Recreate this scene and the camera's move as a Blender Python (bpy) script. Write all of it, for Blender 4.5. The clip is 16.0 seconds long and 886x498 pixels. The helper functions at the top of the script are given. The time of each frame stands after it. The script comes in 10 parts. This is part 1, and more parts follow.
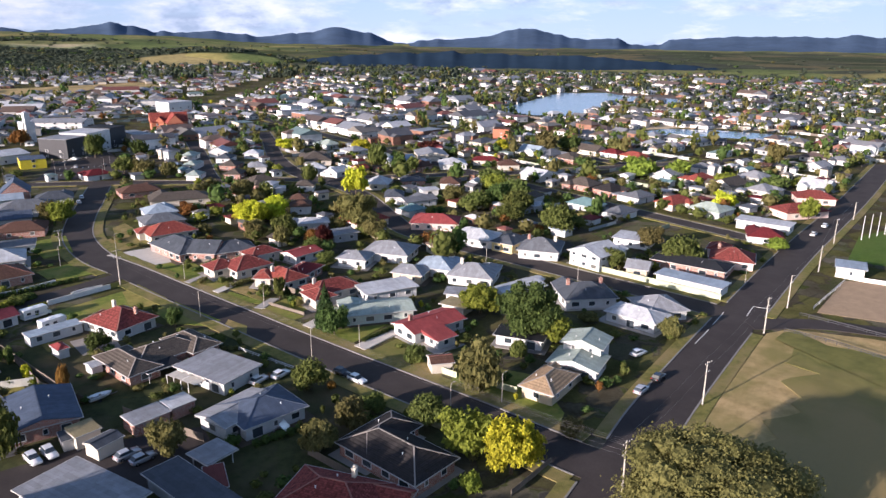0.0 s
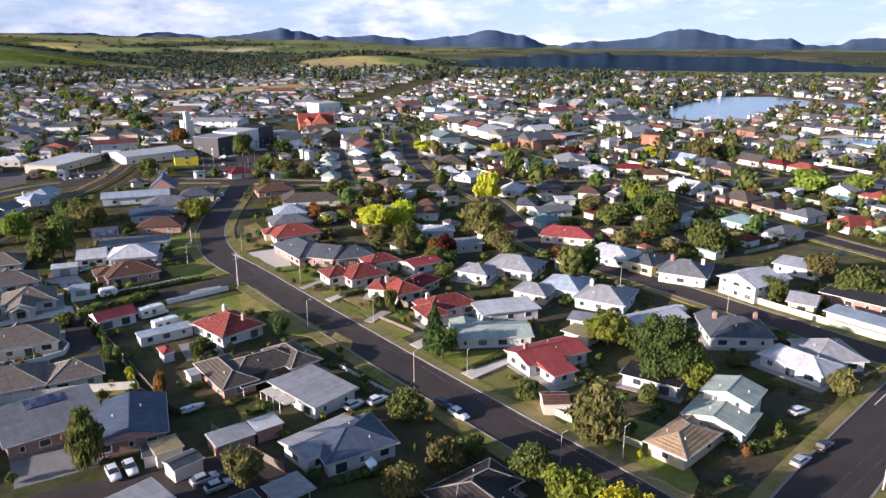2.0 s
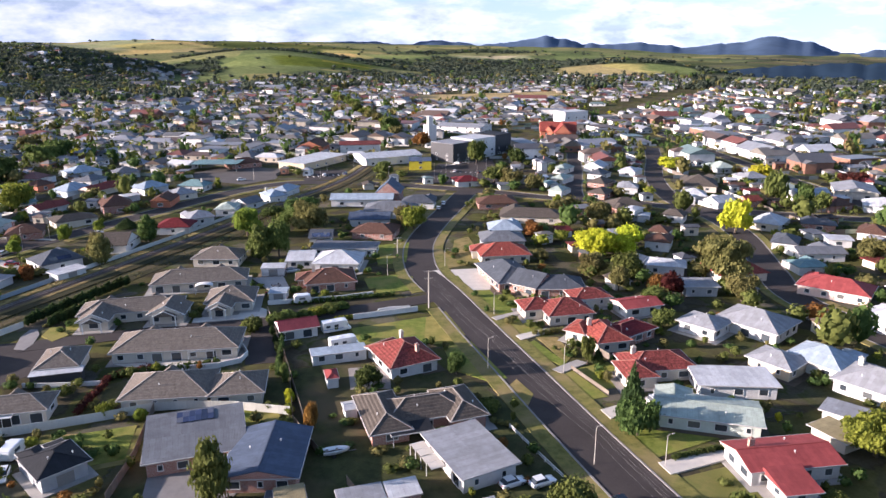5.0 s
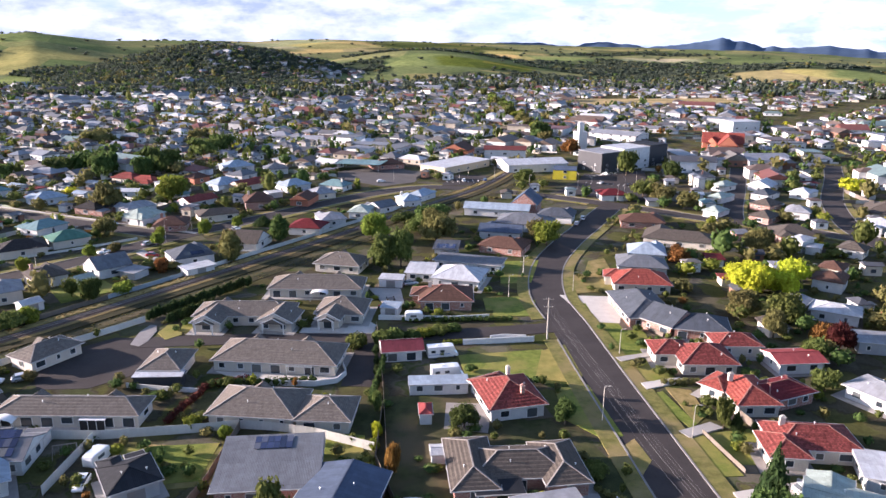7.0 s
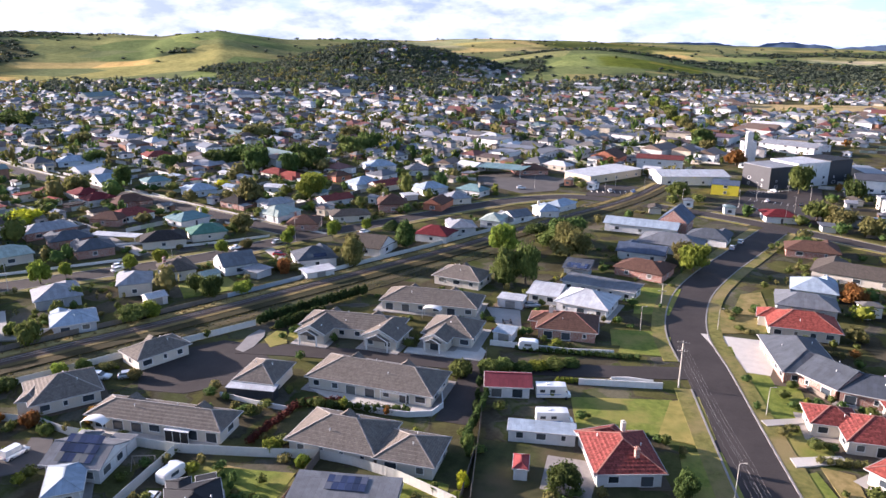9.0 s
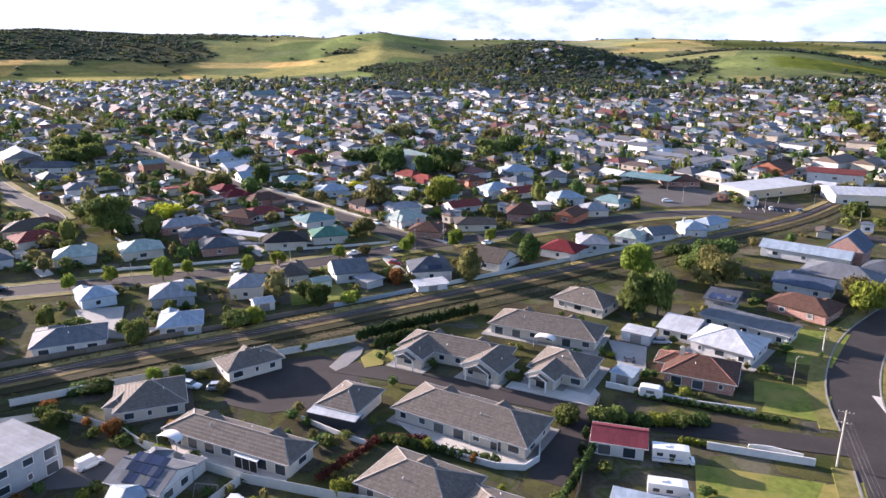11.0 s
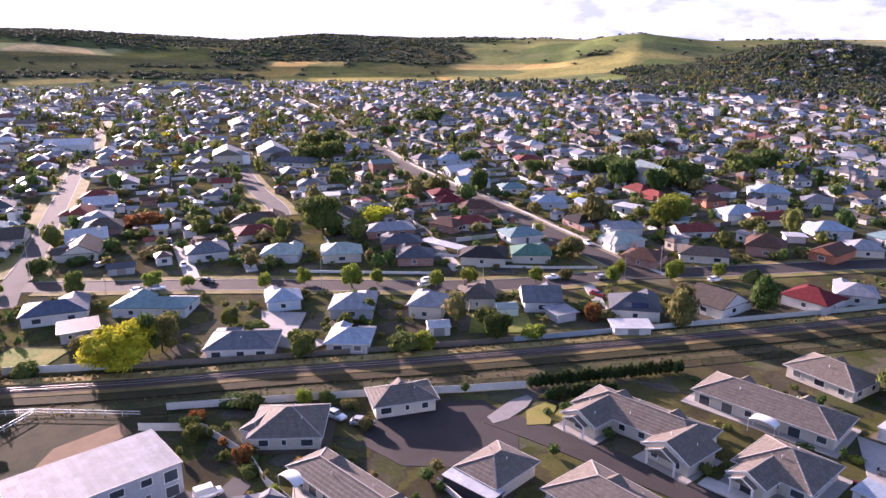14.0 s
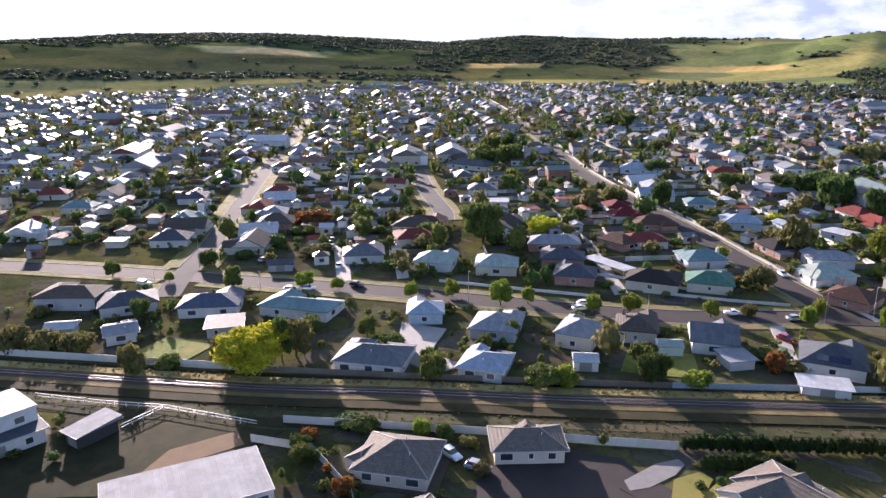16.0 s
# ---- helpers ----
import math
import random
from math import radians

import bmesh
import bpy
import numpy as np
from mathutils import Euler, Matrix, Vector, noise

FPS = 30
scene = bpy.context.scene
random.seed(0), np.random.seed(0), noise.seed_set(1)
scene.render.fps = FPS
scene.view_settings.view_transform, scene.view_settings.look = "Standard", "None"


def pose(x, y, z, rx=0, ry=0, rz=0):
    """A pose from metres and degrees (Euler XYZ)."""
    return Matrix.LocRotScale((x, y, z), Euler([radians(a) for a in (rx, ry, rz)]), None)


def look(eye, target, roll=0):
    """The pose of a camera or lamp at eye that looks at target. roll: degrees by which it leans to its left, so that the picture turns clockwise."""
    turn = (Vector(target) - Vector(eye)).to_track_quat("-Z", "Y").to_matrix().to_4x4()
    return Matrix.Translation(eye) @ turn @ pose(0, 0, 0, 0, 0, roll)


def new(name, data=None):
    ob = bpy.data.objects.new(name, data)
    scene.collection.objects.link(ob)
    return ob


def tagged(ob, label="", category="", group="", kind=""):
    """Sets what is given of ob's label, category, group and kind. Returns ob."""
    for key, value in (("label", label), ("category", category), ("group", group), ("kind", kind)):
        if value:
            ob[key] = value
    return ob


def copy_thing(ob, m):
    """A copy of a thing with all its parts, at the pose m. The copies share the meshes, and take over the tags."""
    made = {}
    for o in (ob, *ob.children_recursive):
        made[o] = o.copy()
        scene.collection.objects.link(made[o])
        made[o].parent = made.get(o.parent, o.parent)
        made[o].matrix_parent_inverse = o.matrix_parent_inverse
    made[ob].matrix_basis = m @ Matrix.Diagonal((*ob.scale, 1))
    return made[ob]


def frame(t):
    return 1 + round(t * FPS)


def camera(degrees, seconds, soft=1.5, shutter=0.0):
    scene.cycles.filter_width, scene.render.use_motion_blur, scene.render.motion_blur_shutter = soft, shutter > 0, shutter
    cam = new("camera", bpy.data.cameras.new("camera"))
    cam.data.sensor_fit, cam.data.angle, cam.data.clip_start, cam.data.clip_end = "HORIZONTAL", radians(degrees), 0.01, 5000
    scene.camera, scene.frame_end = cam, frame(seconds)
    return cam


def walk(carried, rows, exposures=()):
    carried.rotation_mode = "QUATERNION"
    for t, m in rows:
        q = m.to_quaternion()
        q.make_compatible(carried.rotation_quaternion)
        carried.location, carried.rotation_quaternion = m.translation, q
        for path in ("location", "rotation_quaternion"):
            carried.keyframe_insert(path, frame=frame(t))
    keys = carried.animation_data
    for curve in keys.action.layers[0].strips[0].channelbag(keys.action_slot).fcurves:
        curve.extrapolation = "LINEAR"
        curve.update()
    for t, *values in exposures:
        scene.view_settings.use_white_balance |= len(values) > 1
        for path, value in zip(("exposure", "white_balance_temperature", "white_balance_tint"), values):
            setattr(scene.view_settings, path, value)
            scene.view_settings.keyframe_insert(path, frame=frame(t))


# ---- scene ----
cam = camera(63.68, 16.0, soft=1.5)
PATH = [
    (0, look((-41.716, -41.393, 69.521), (-9.465, -6.005, 55.114), 0.55)),
    (0.5, look((-37.886, -39.037, 69.165), (-7.507, -2.027, 54.766), 0.41)),
    (1, look((-34.066, -36.596, 68.814), (-5.679, 1.981, 54.460), 0.27)),
    (1.5, look((-30.337, -33.943, 68.449), (-3.989, 6.062, 54.118), 0.10)),
    (2, look((-26.664, -31.101, 68.007), (-2.454, 10.251, 53.730), -0.05)),
    (2.5, look((-23.104, -28.071, 67.531), (-1.221, 14.585, 53.333), -0.13)),
    (3, look((-19.621, -24.817, 67.069), (-0.318, 19.104, 52.989), -0.24)),
    (3.5, look((-16.241, -21.421, 66.660), (0.322, 23.631, 52.661), -0.33)),
    (4, look((-13.023, -17.960, 66.329), (0.776, 28.046, 52.433), -0.34)),
    (6.5, look((0.000, 0.000, 67.096), (0.426, 48.085, 53.397), 0.13)),
    (7, look((1.932, 4.019, 67.261), (-0.241, 52.059, 53.569), 0.27)),
    (7.5, look((3.698, 8.101, 67.389), (-1.157, 55.939, 53.681), 0.33)),
    (8, look((5.256, 12.324, 67.550), (-2.325, 59.797, 53.805), 0.38)),
    (8.5, look((6.598, 16.664, 67.687), (-3.646, 63.620, 53.897), 0.49)),
    (9, look((7.744, 21.047, 67.763), (-4.899, 67.409, 53.954), 0.53)),
    (11.5, look((9.687, 44.699, 67.475), (-14.885, 85.982, 53.621), 0.14)),
    (12, look((9.209, 49.289, 67.361), (-17.627, 89.142, 53.521), 0.02)),
    (12.5, look((8.551, 53.816, 67.295), (-20.476, 92.116, 53.492), 0.01)),
    (13, look((7.739, 58.281, 67.257), (-23.513, 94.790, 53.461), -0.03)),
    (13.5, look((6.750, 62.660, 67.231), (-26.715, 97.161, 53.454), -0.10)),
    (14, look((5.558, 66.990, 67.221), (-29.945, 99.399, 53.469), -0.17)),
    (14.5, look((4.034, 71.318, 67.181), (-33.519, 101.345, 53.465), -0.22)),
    (15, look((2.201, 75.574, 67.007), (-37.319, 102.976, 53.322), -0.26)),
    (15.5, look((0.099, 79.800, 66.721), (-41.244, 104.395, 53.086), -0.30)),
    (16, look((-2.150, 83.973, 66.399), (-45.101, 105.687, 52.844), -0.45)),
]
walk(cam, PATH, [(0, 1.5, 5700, 22), (3.5, 1.78, 5750, 23), (7.5, 2.15, 5750, 26), (11.5, 2.25, 5700, 25), (12.5, 2.3, 5650, 24), (13.5, 2.15, 5700, 26), (14, 2.3, 5950, 46), (14.5, 2.26, 6100, 62), (14.9, 1.92, 5750, 34), (15.3, 1.92, 5750, 28), (16, 2.05, 5750, 27)])

# ---------------------------------------------------------------- light
world = bpy.data.worlds.new("world")
scene.world = world
world.use_nodes = True
_n = world.node_tree.nodes
_sky = _n.new("ShaderNodeTexSky")
_sky.sky_type, _sky.sun_disc = "NISHITA", False
_sky.sun_elevation, _sky.sun_rotation = radians(13.0), radians(-86.5)
_sky.air_density, _sky.dust_density, _sky.ozone_density = 1.0, 1.0, 1.0
world.node_tree.links.new(_sky.outputs[0], _n["Background"].inputs[0])
_n["Background"].inputs[1].default_value = 0.075
sun = new("sun", bpy.data.lights.new("sun", "SUN"))
sun.data.energy, sun.data.angle, sun.data.color = 4.5, radians(0.6), (1.0, 0.83, 0.64)
sun.matrix_basis = look((-389, 25, 90), (0, 0, 0))


# ---------------------------------------------------------------- materials
def nodes_of(mat):
    mat.use_nodes = True
    nt = mat.node_tree
    nt.nodes.clear()
    out = nt.nodes.new("ShaderNodeOutputMaterial")
    bsdf = nt.nodes.new("ShaderNodeBsdfPrincipled")
    nt.links.new(bsdf.outputs[0], out.inputs[0])
    return nt, bsdf, out


def noise_node(nt, scale, detail=4.0, rough=0.6, coord="Object", vec=None, stretch=None):
    n = nt.nodes.new("ShaderNodeTexNoise")
    n.inputs["Scale"].default_value, n.inputs["Detail"].default_value, n.inputs["Roughness"].default_value = scale, detail, rough
    if vec is None:
        tc = nt.nodes.new("ShaderNodeTexCoord")
        vec = tc.outputs[coord]
    if stretch:
        mp = nt.nodes.new("ShaderNodeMapping")
        mp.inputs["Scale"].default_value = stretch
        nt.links.new(vec, mp.inputs[0])
        vec = mp.outputs[0]
    nt.links.new(vec, n.inputs["Vector"])
    return n


def ramp_node(nt, fac, stops, constant=False):
    r = nt.nodes.new("ShaderNodeValToRGB")
    e = r.color_ramp.elements
    while len(e) < len(stops):
        e.new(0.5)
    for el, (p, c) in zip(e, stops):
        el.position = p
        el.color = (*c, 1) if len(c) == 3 else c
    if constant:
        r.color_ramp.interpolation = "CONSTANT"
    nt.links.new(fac, r.inputs[0])
    return r


def mix_node(nt, fac, a, b, blend="MIX"):
    m = nt.nodes.new("ShaderNodeMix")
    m.data_type, m.blend_type = "RGBA", blend
    for sock, v in ((m.inputs[0], fac), (m.inputs[6], a), (m.inputs[7], b)):
        if isinstance(v, bpy.types.NodeSocket):
            nt.links.new(v, sock)
        elif isinstance(v, (int, float)):
            sock.default_value = v
        else:
            sock.default_value = (*v, 1)
    return m.outputs[2]


def bump_node(nt, bsdf, height, strength=0.3, dist=0.05):
    b = nt.nodes.new("ShaderNodeBump")
    b.inputs["Strength"].default_value, b.inputs["Distance"].default_value = strength, dist
    nt.links.new(height, b.inputs["Height"])
    nt.links.new(b.outputs[0], bsdf.inputs["Normal"])


def shade(c, k):
    return tuple(min(1, v * k) for v in c)


MATS = {}


def surface(name, color, rough=0.7, scale=3.0, vary=0.25, fine=25.0, metal=0.0, coord="Object", bump=0.25, per_object=0.0, spec=0.3):
    """A plain surface with stains at two scales and fine relief."""
    if name in MATS:
        return MATS[name]
    mat = bpy.data.materials.new(name)
    nt, bsdf, out = nodes_of(mat)
    a = noise_node(nt, scale, 5, 0.65, coord)
    b = noise_node(nt, fine, 3, 0.6, coord)
    c1 = ramp_node(nt, a.outputs[0], [(0.3, shade(color, 1 - vary)), (0.7, shade(color, 1 + vary * 0.6))])
    c2 = mix_node(nt, 0.35, c1.outputs[0], ramp_node(nt, b.outputs[0], [(0.3, shade(color, 0.75)), (0.7, shade(color, 1.2))]).outputs[0])
    if per_object:
        oi = nt.nodes.new("ShaderNodeObjectInfo")
        hs = nt.nodes.new("ShaderNodeHueSaturation")
        mr = nt.nodes.new("ShaderNodeMapRange")
        mr.inputs[3].default_value, mr.inputs[4].default_value = 1 - per_object, 1 + per_object
        nt.links.new(oi.outputs["Random"], mr.inputs[0])
        nt.links.new(mr.outputs[0], hs.inputs["Value"])
        nt.links.new(c2, hs.inputs["Color"])
        c2 = hs.outputs[0]
    nt.links.new(c2, bsdf.inputs["Base Color"])
    bsdf.inputs["Roughness"].default_value, bsdf.inputs["Metallic"].default_value = rough, metal
    bsdf.inputs["Specular IOR Level"].default_value = spec
    if bump:
        bump_node(nt, bsdf, b.outputs[0], bump, 0.03)
    MATS[name] = mat
    return mat


def tile_roof(name, color, course=0.36, line=0.55, rough=0.75, spread=0.14):
    """Concrete or clay tiles: courses up the slope and columns along it, in metres of the face."""
    mat = bpy.data.materials.new(name)
    nt, bsdf, out = nodes_of(mat)
    tc = nt.nodes.new("ShaderNodeTexCoord")
    # each tile a little different, a line under each course
    cell = nt.nodes.new("ShaderNodeVectorMath")
    cell.operation, cell.inputs[1].default_value = "MULTIPLY", (1 / 0.33, 1 / course, 0)
    nt.links.new(tc.outputs["UV"], cell.inputs[0])
    low = nt.nodes.new("ShaderNodeVectorMath")
    low.operation = "FLOOR"
    nt.links.new(cell.outputs[0], low.inputs[0])
    rnd = nt.nodes.new("ShaderNodeTexWhiteNoise")
    nt.links.new(low.outputs[0], rnd.inputs["Vector"])
    tone = ramp_node(nt, rnd.outputs["Value"], [(0.0, shade(color, 1 - spread)), (1.0, shade(color, 1 + spread))])
    fr = nt.nodes.new("ShaderNodeVectorMath")
    fr.operation = "FRACTION"
    nt.links.new(cell.outputs[0], fr.inputs[0])
    fs = nt.nodes.new("ShaderNodeSeparateXYZ")
    nt.links.new(fr.outputs[0], fs.inputs[0])
    edge = ramp_node(nt, fs.outputs[1], [(0.0, (line, line, line)), (0.22, (1, 1, 1))])
    tiles = mix_node(nt, 1.0, tone.outputs[0], edge.outputs[0], "MULTIPLY")
    a = noise_node(nt, 0.9, 6, 0.7)
    stain = ramp_node(nt, a.outputs[0], [(0.35, (0.80, 0.79, 0.77)), (0.62, (1.08, 1.06, 1.03))])
    col = mix_node(nt, 0.9, tiles, stain.outputs[0], "MULTIPLY")
    nt.links.new(col, bsdf.inputs["Base Color"])
    bsdf.inputs["Roughness"].default_value = rough
    bsdf.inputs["Specular IOR Level"].default_value = 0.06
    wv = nt.nodes.new("ShaderNodeMath")
    wv.operation = "PINGPONG"
    sp = nt.nodes.new("ShaderNodeSeparateXYZ")
    nt.links.new(tc.outputs["UV"], sp.inputs[0])
    nt.links.new(sp.outputs[1], wv.inputs[0])
    wv.inputs[1].default_value = course
    bump_node(nt, bsdf, wv.outputs[0], 0.8, 0.2)
    return mat


def metal_roof(name, color, rough=0.7, metal=0.25, rib=0.25):
    """Corrugated painted steel: ribs run up the slope; sheets differ a little."""
    mat = bpy.data.materials.new(name)
    nt, bsdf, out = nodes_of(mat)
    tc = nt.nodes.new("ShaderNodeTexCoord")
    wave = nt.nodes.new("ShaderNodeTexWave")
    wave.inputs["Scale"].default_value, wave.inputs["Distortion"].default_value = 0.31 / rib, 0.0
    nt.links.new(tc.outputs["UV"], wave.inputs["Vector"])
    br = nt.nodes.new("ShaderNodeTexBrick")
    br.offset = 0.5
    for k, v in (("Scale", 1.0), ("Mortar Size", 0.02), ("Bias", 0.0), ("Brick Width", 0.9), ("Row Height", 6.0)):
        br.inputs[k].default_value = v
    br.inputs["Color1"].default_value, br.inputs["Color2"].default_value = (*shade(color, 0.88), 1), (*shade(color, 1.06), 1)
    br.inputs["Mortar"].default_value = (*shade(color, 0.7), 1)
    nt.links.new(tc.outputs["UV"], br.inputs["Vector"])
    a = noise_node(nt, 0.5, 6, 0.7, stretch=(1, 1, 1))
    stain = ramp_node(nt, a.outputs[0], [(0.3, (0.7, 0.68, 0.66)), (0.65, (1.08, 1.08, 1.08))])
    col = mix_node(nt, 0.85, br.outputs[0], stain.outputs[0], "MULTIPLY")
    nt.links.new(col, bsdf.inputs["Base Color"])
    bsdf.inputs["Roughness"].default_value, bsdf.inputs["Metallic"].default_value = rough, metal
    bsdf.inputs["Specular IOR Level"].default_value = 0.1
    bump_node(nt, bsdf, wave.outputs[1], 0.35, 0.04)
    return mat


def brick_wall(name, color):
    mat = bpy.data.materials.new(name)
    nt, bsdf, out = nodes_of(mat)
    tc = nt.nodes.new("ShaderNodeTexCoord")
    br = nt.nodes.new("ShaderNodeTexBrick")
    for k, v in (("Scale", 1.0), ("Mortar Size", 0.012), ("Bias", 0.0), ("Brick Width", 0.24), ("Row Height", 0.086)):
        br.inputs[k].default_value = v
    br.inputs["Color1"].default_value, br.inputs["Color2"].default_value = (*shade(color, 0.75), 1), (*shade(color, 1.2), 1)
    br.inputs["Mortar"].default_value = (0.42, 0.38, 0.34, 1)
    nt.links.new(tc.outputs["UV"], br.inputs["Vector"])
    a = noise_node(nt, 0.8, 5, 0.65)
    stain = ramp_node(nt, a.outputs[0], [(0.3, (0.75, 0.72, 0.7)), (0.7, (1.1, 1.1, 1.1))])
    nt.links.new(mix_node(nt, 0.8, br.outputs[0], stain.outputs[0], "MULTIPLY"), bsdf.inputs["Base Color"])
    bsdf.inputs["Roughness"].default_value = 0.85
    bump_node(nt, bsdf, br.outputs[1], -0.3, 0.02)
    return mat


def board_wall(name, color, row=0.16):
    """Painted weatherboards."""
    mat = bpy.data.materials.new(name)
    nt, bsdf, out = nodes_of(mat)
    tc = nt.nodes.new("ShaderNodeTexCoord")
    sp = nt.nodes.new("ShaderNodeSeparateXYZ")
    nt.links.new(tc.outputs["UV"], sp.inputs[0])
    md = nt.nodes.new("ShaderNodeMath")
    md.operation = "MODULO"
    nt.links.new(sp.outputs[1], md.inputs[0])
    md.inputs[1].default_value = row
    a = noise_node(nt, 0.7, 5, 0.7)
    c = ramp_node(nt, a.outputs[0], [(0.3, shade(color, 0.82)), (0.7, shade(color, 1.05))])
    nt.links.new(c.outputs[0], bsdf.inputs["Base Color"])
    bsdf.inputs["Roughness"].default_value = 0.6
    bump_node(nt, bsdf, md.outputs[0], 0.6, 0.2)
    return mat


def foliage(name, dark, light, yellow=0.0, per_object=0.15):
    """Leaves: colour differs from clump to clump and tree to tree; some light passes through."""
    mat = bpy.data.materials.new(name)
    nt, bsdf, out = nodes_of(mat)
    geo = nt.nodes.new("ShaderNodeNewGeometry")
    a = noise_node(nt, 0.6, 3, 0.6)
    add = nt.nodes.new("ShaderNodeMath")
    add.operation, add.inputs[1].default_value = "MULTIPLY_ADD", 0.36
    nt.links.new(geo.outputs["Random Per Island"], add.inputs[0])
    nt.links.new(a.outputs[0], add.inputs[2])
    c = ramp_node(nt, add.outputs[0], [(0.32, dark), (0.86, light)])
    oi = nt.nodes.new("ShaderNodeObjectInfo")
    hs = nt.nodes.new("ShaderNodeHueSaturation")
    mr = nt.nodes.new("ShaderNodeMapRange")
    mr.inputs[3].default_value, mr.inputs[4].default_value = 1 - per_object, 1 + per_object
    mh = nt.nodes.new("ShaderNodeMapRange")
    mh.inputs[3].default_value, mh.inputs[4].default_value = 0.5 - per_object * 0.12, 0.5 + per_object * 0.12
    nt.links.new(oi.outputs["Random"], mr.inputs[0])
    nt.links.new(oi.outputs["Random"], mh.inputs[0])
    nt.links.new(mr.outputs[0], hs.inputs["Value"])
    nt.links.new(mh.outputs[0], hs.inputs["Hue"])
    nt.links.new(c.outputs[0], hs.inputs["Color"])
    nt.links.new(hs.outputs[0], bsdf.inputs["Base Color"])
    bsdf.inputs["Roughness"].default_value = 0.8
    bsdf.inputs["Specular IOR Level"].default_value = 0.06
    tr = nt.nodes.new("ShaderNodeBsdfTranslucent")
    nt.links.new(hs.outputs[0], tr.inputs[0])
    mx = nt.nodes.new("ShaderNodeMixShader")
    mx.inputs[0].default_value = 0.35
    nt.links.new(bsdf.outputs[0], mx.inputs[1])
    nt.links.new(tr.outputs[0], mx.inputs[2])
    nt.links.new(mx.outputs[0], out.inputs[0])
    return mat


def turf(name, a, b, c, scale=0.25):
    """Mown grass with paler dry patches and fine grain."""
    mat = bpy.data.materials.new(name)
    nt, bsdf, out = nodes_of(mat)
    n1, n2, n3 = noise_node(nt, scale, 6, 0.65), noise_node(nt, scale * 0.15, 4, 0.6), noise_node(nt, 9, 3, 0.7)
    c1 = ramp_node(nt, n1.outputs[0], [(0.35, a), (0.6, b)]).outputs[0]
    c2 = mix_node(nt, ramp_node(nt, n2.outputs[0], [(0.45, (0, 0, 0)), (0.62, (1, 1, 1))]).outputs[0], c1, c)
    c3 = mix_node(nt, 0.5, c2, ramp_node(nt, n3.outputs[0], [(0.3, (0.6, 0.6, 0.6)), (0.7, (1.25, 1.25, 1.25))]).outputs[0], "MULTIPLY")
    nt.links.new(c3, bsdf.inputs["Base Color"])
    bsdf.inputs["Roughness"].default_value = 0.95
    bsdf.inputs["Specular IOR Level"].default_value = 0.1
    bump_node(nt, bsdf, n3.outputs[0], 0.5, 0.08)
    return mat


def glass_mat(name, tint=(0.02, 0.025, 0.03)):
    mat = bpy.data.materials.new(name)
    nt, bsdf, out = nodes_of(mat)
    oi = nt.nodes.new("ShaderNodeObjectInfo")
    c = ramp_node(nt, oi.outputs["Random"], [(0.0, tint), (0.7, shade(tint, 2.5)), (0.9, (0.12, 0.12, 0.11))])
    nt.links.new(c.outputs[0], bsdf.inputs["Base Color"])
    bsdf.inputs["Roughness"].default_value = 0.06
    return mat


ROOF = {
    "unit": tile_roof("grey_brown_tile", (0.140, 0.124, 0.108), line=0.42),
    "black": tile_roof("charcoal_tile", (0.028, 0.026, 0.026), line=2.2),
    "brown": tile_roof("brown_tile", (0.095, 0.055, 0.042)),
    "taupe": tile_roof("weathered_brown_tile", (0.085, 0.074, 0.064), line=0.42),
    "tan": tile_roof("tan_tile", (0.28, 0.205, 0.13), line=0.72),
    "redtile": tile_roof("red_tile", (0.165, 0.046, 0.040), line=0.45, spread=0.35),
    "orange": tile_roof("orange_tile", (0.225, 0.060, 0.047), line=0.45, spread=0.3),
    "maroon": tile_roof("maroon_tile", (0.12, 0.022, 0.025)),
    "red": metal_roof("red_steel", (0.255, 0.058, 0.056), metal=0.0),
    "white": metal_roof("white_steel", (0.42, 0.44, 0.46), metal=0.0),
    "silver": metal_roof("galvanised_steel", (0.235, 0.247, 0.265), metal=0.0),
    "grey": metal_roof("grey_steel", (0.125, 0.135, 0.15), metal=0.0),
    "slate": metal_roof("slate_grey_steel", (0.07, 0.08, 0.095), metal=0.0),
    "blue": metal_roof("blue_steel", (0.068, 0.090, 0.132), metal=0.0),
    "pale": metal_roof("pale_blue_steel", (0.27, 0.33, 0.39), metal=0.0),
    "teal": metal_roof("teal_steel", (0.14, 0.23, 0.24), metal=0.1),
    "sage": metal_roof("sage_green_steel", (0.30, 0.355, 0.315), metal=0.0),
    "green": metal_roof("green_steel", (0.07, 0.16, 0.12), metal=0.05),
    "beige": metal_roof("mustard_steel", (0.27, 0.23, 0.13), metal=0.05),
    "ink": metal_roof("black_steel", (0.022, 0.024, 0.028), metal=0.0),
    "worn": metal_roof("faded_red_steel", (0.165, 0.040, 0.048), metal=0.0),
    "rust": metal_roof("rust_red_steel", (0.13, 0.04, 0.035), metal=0.0),
}
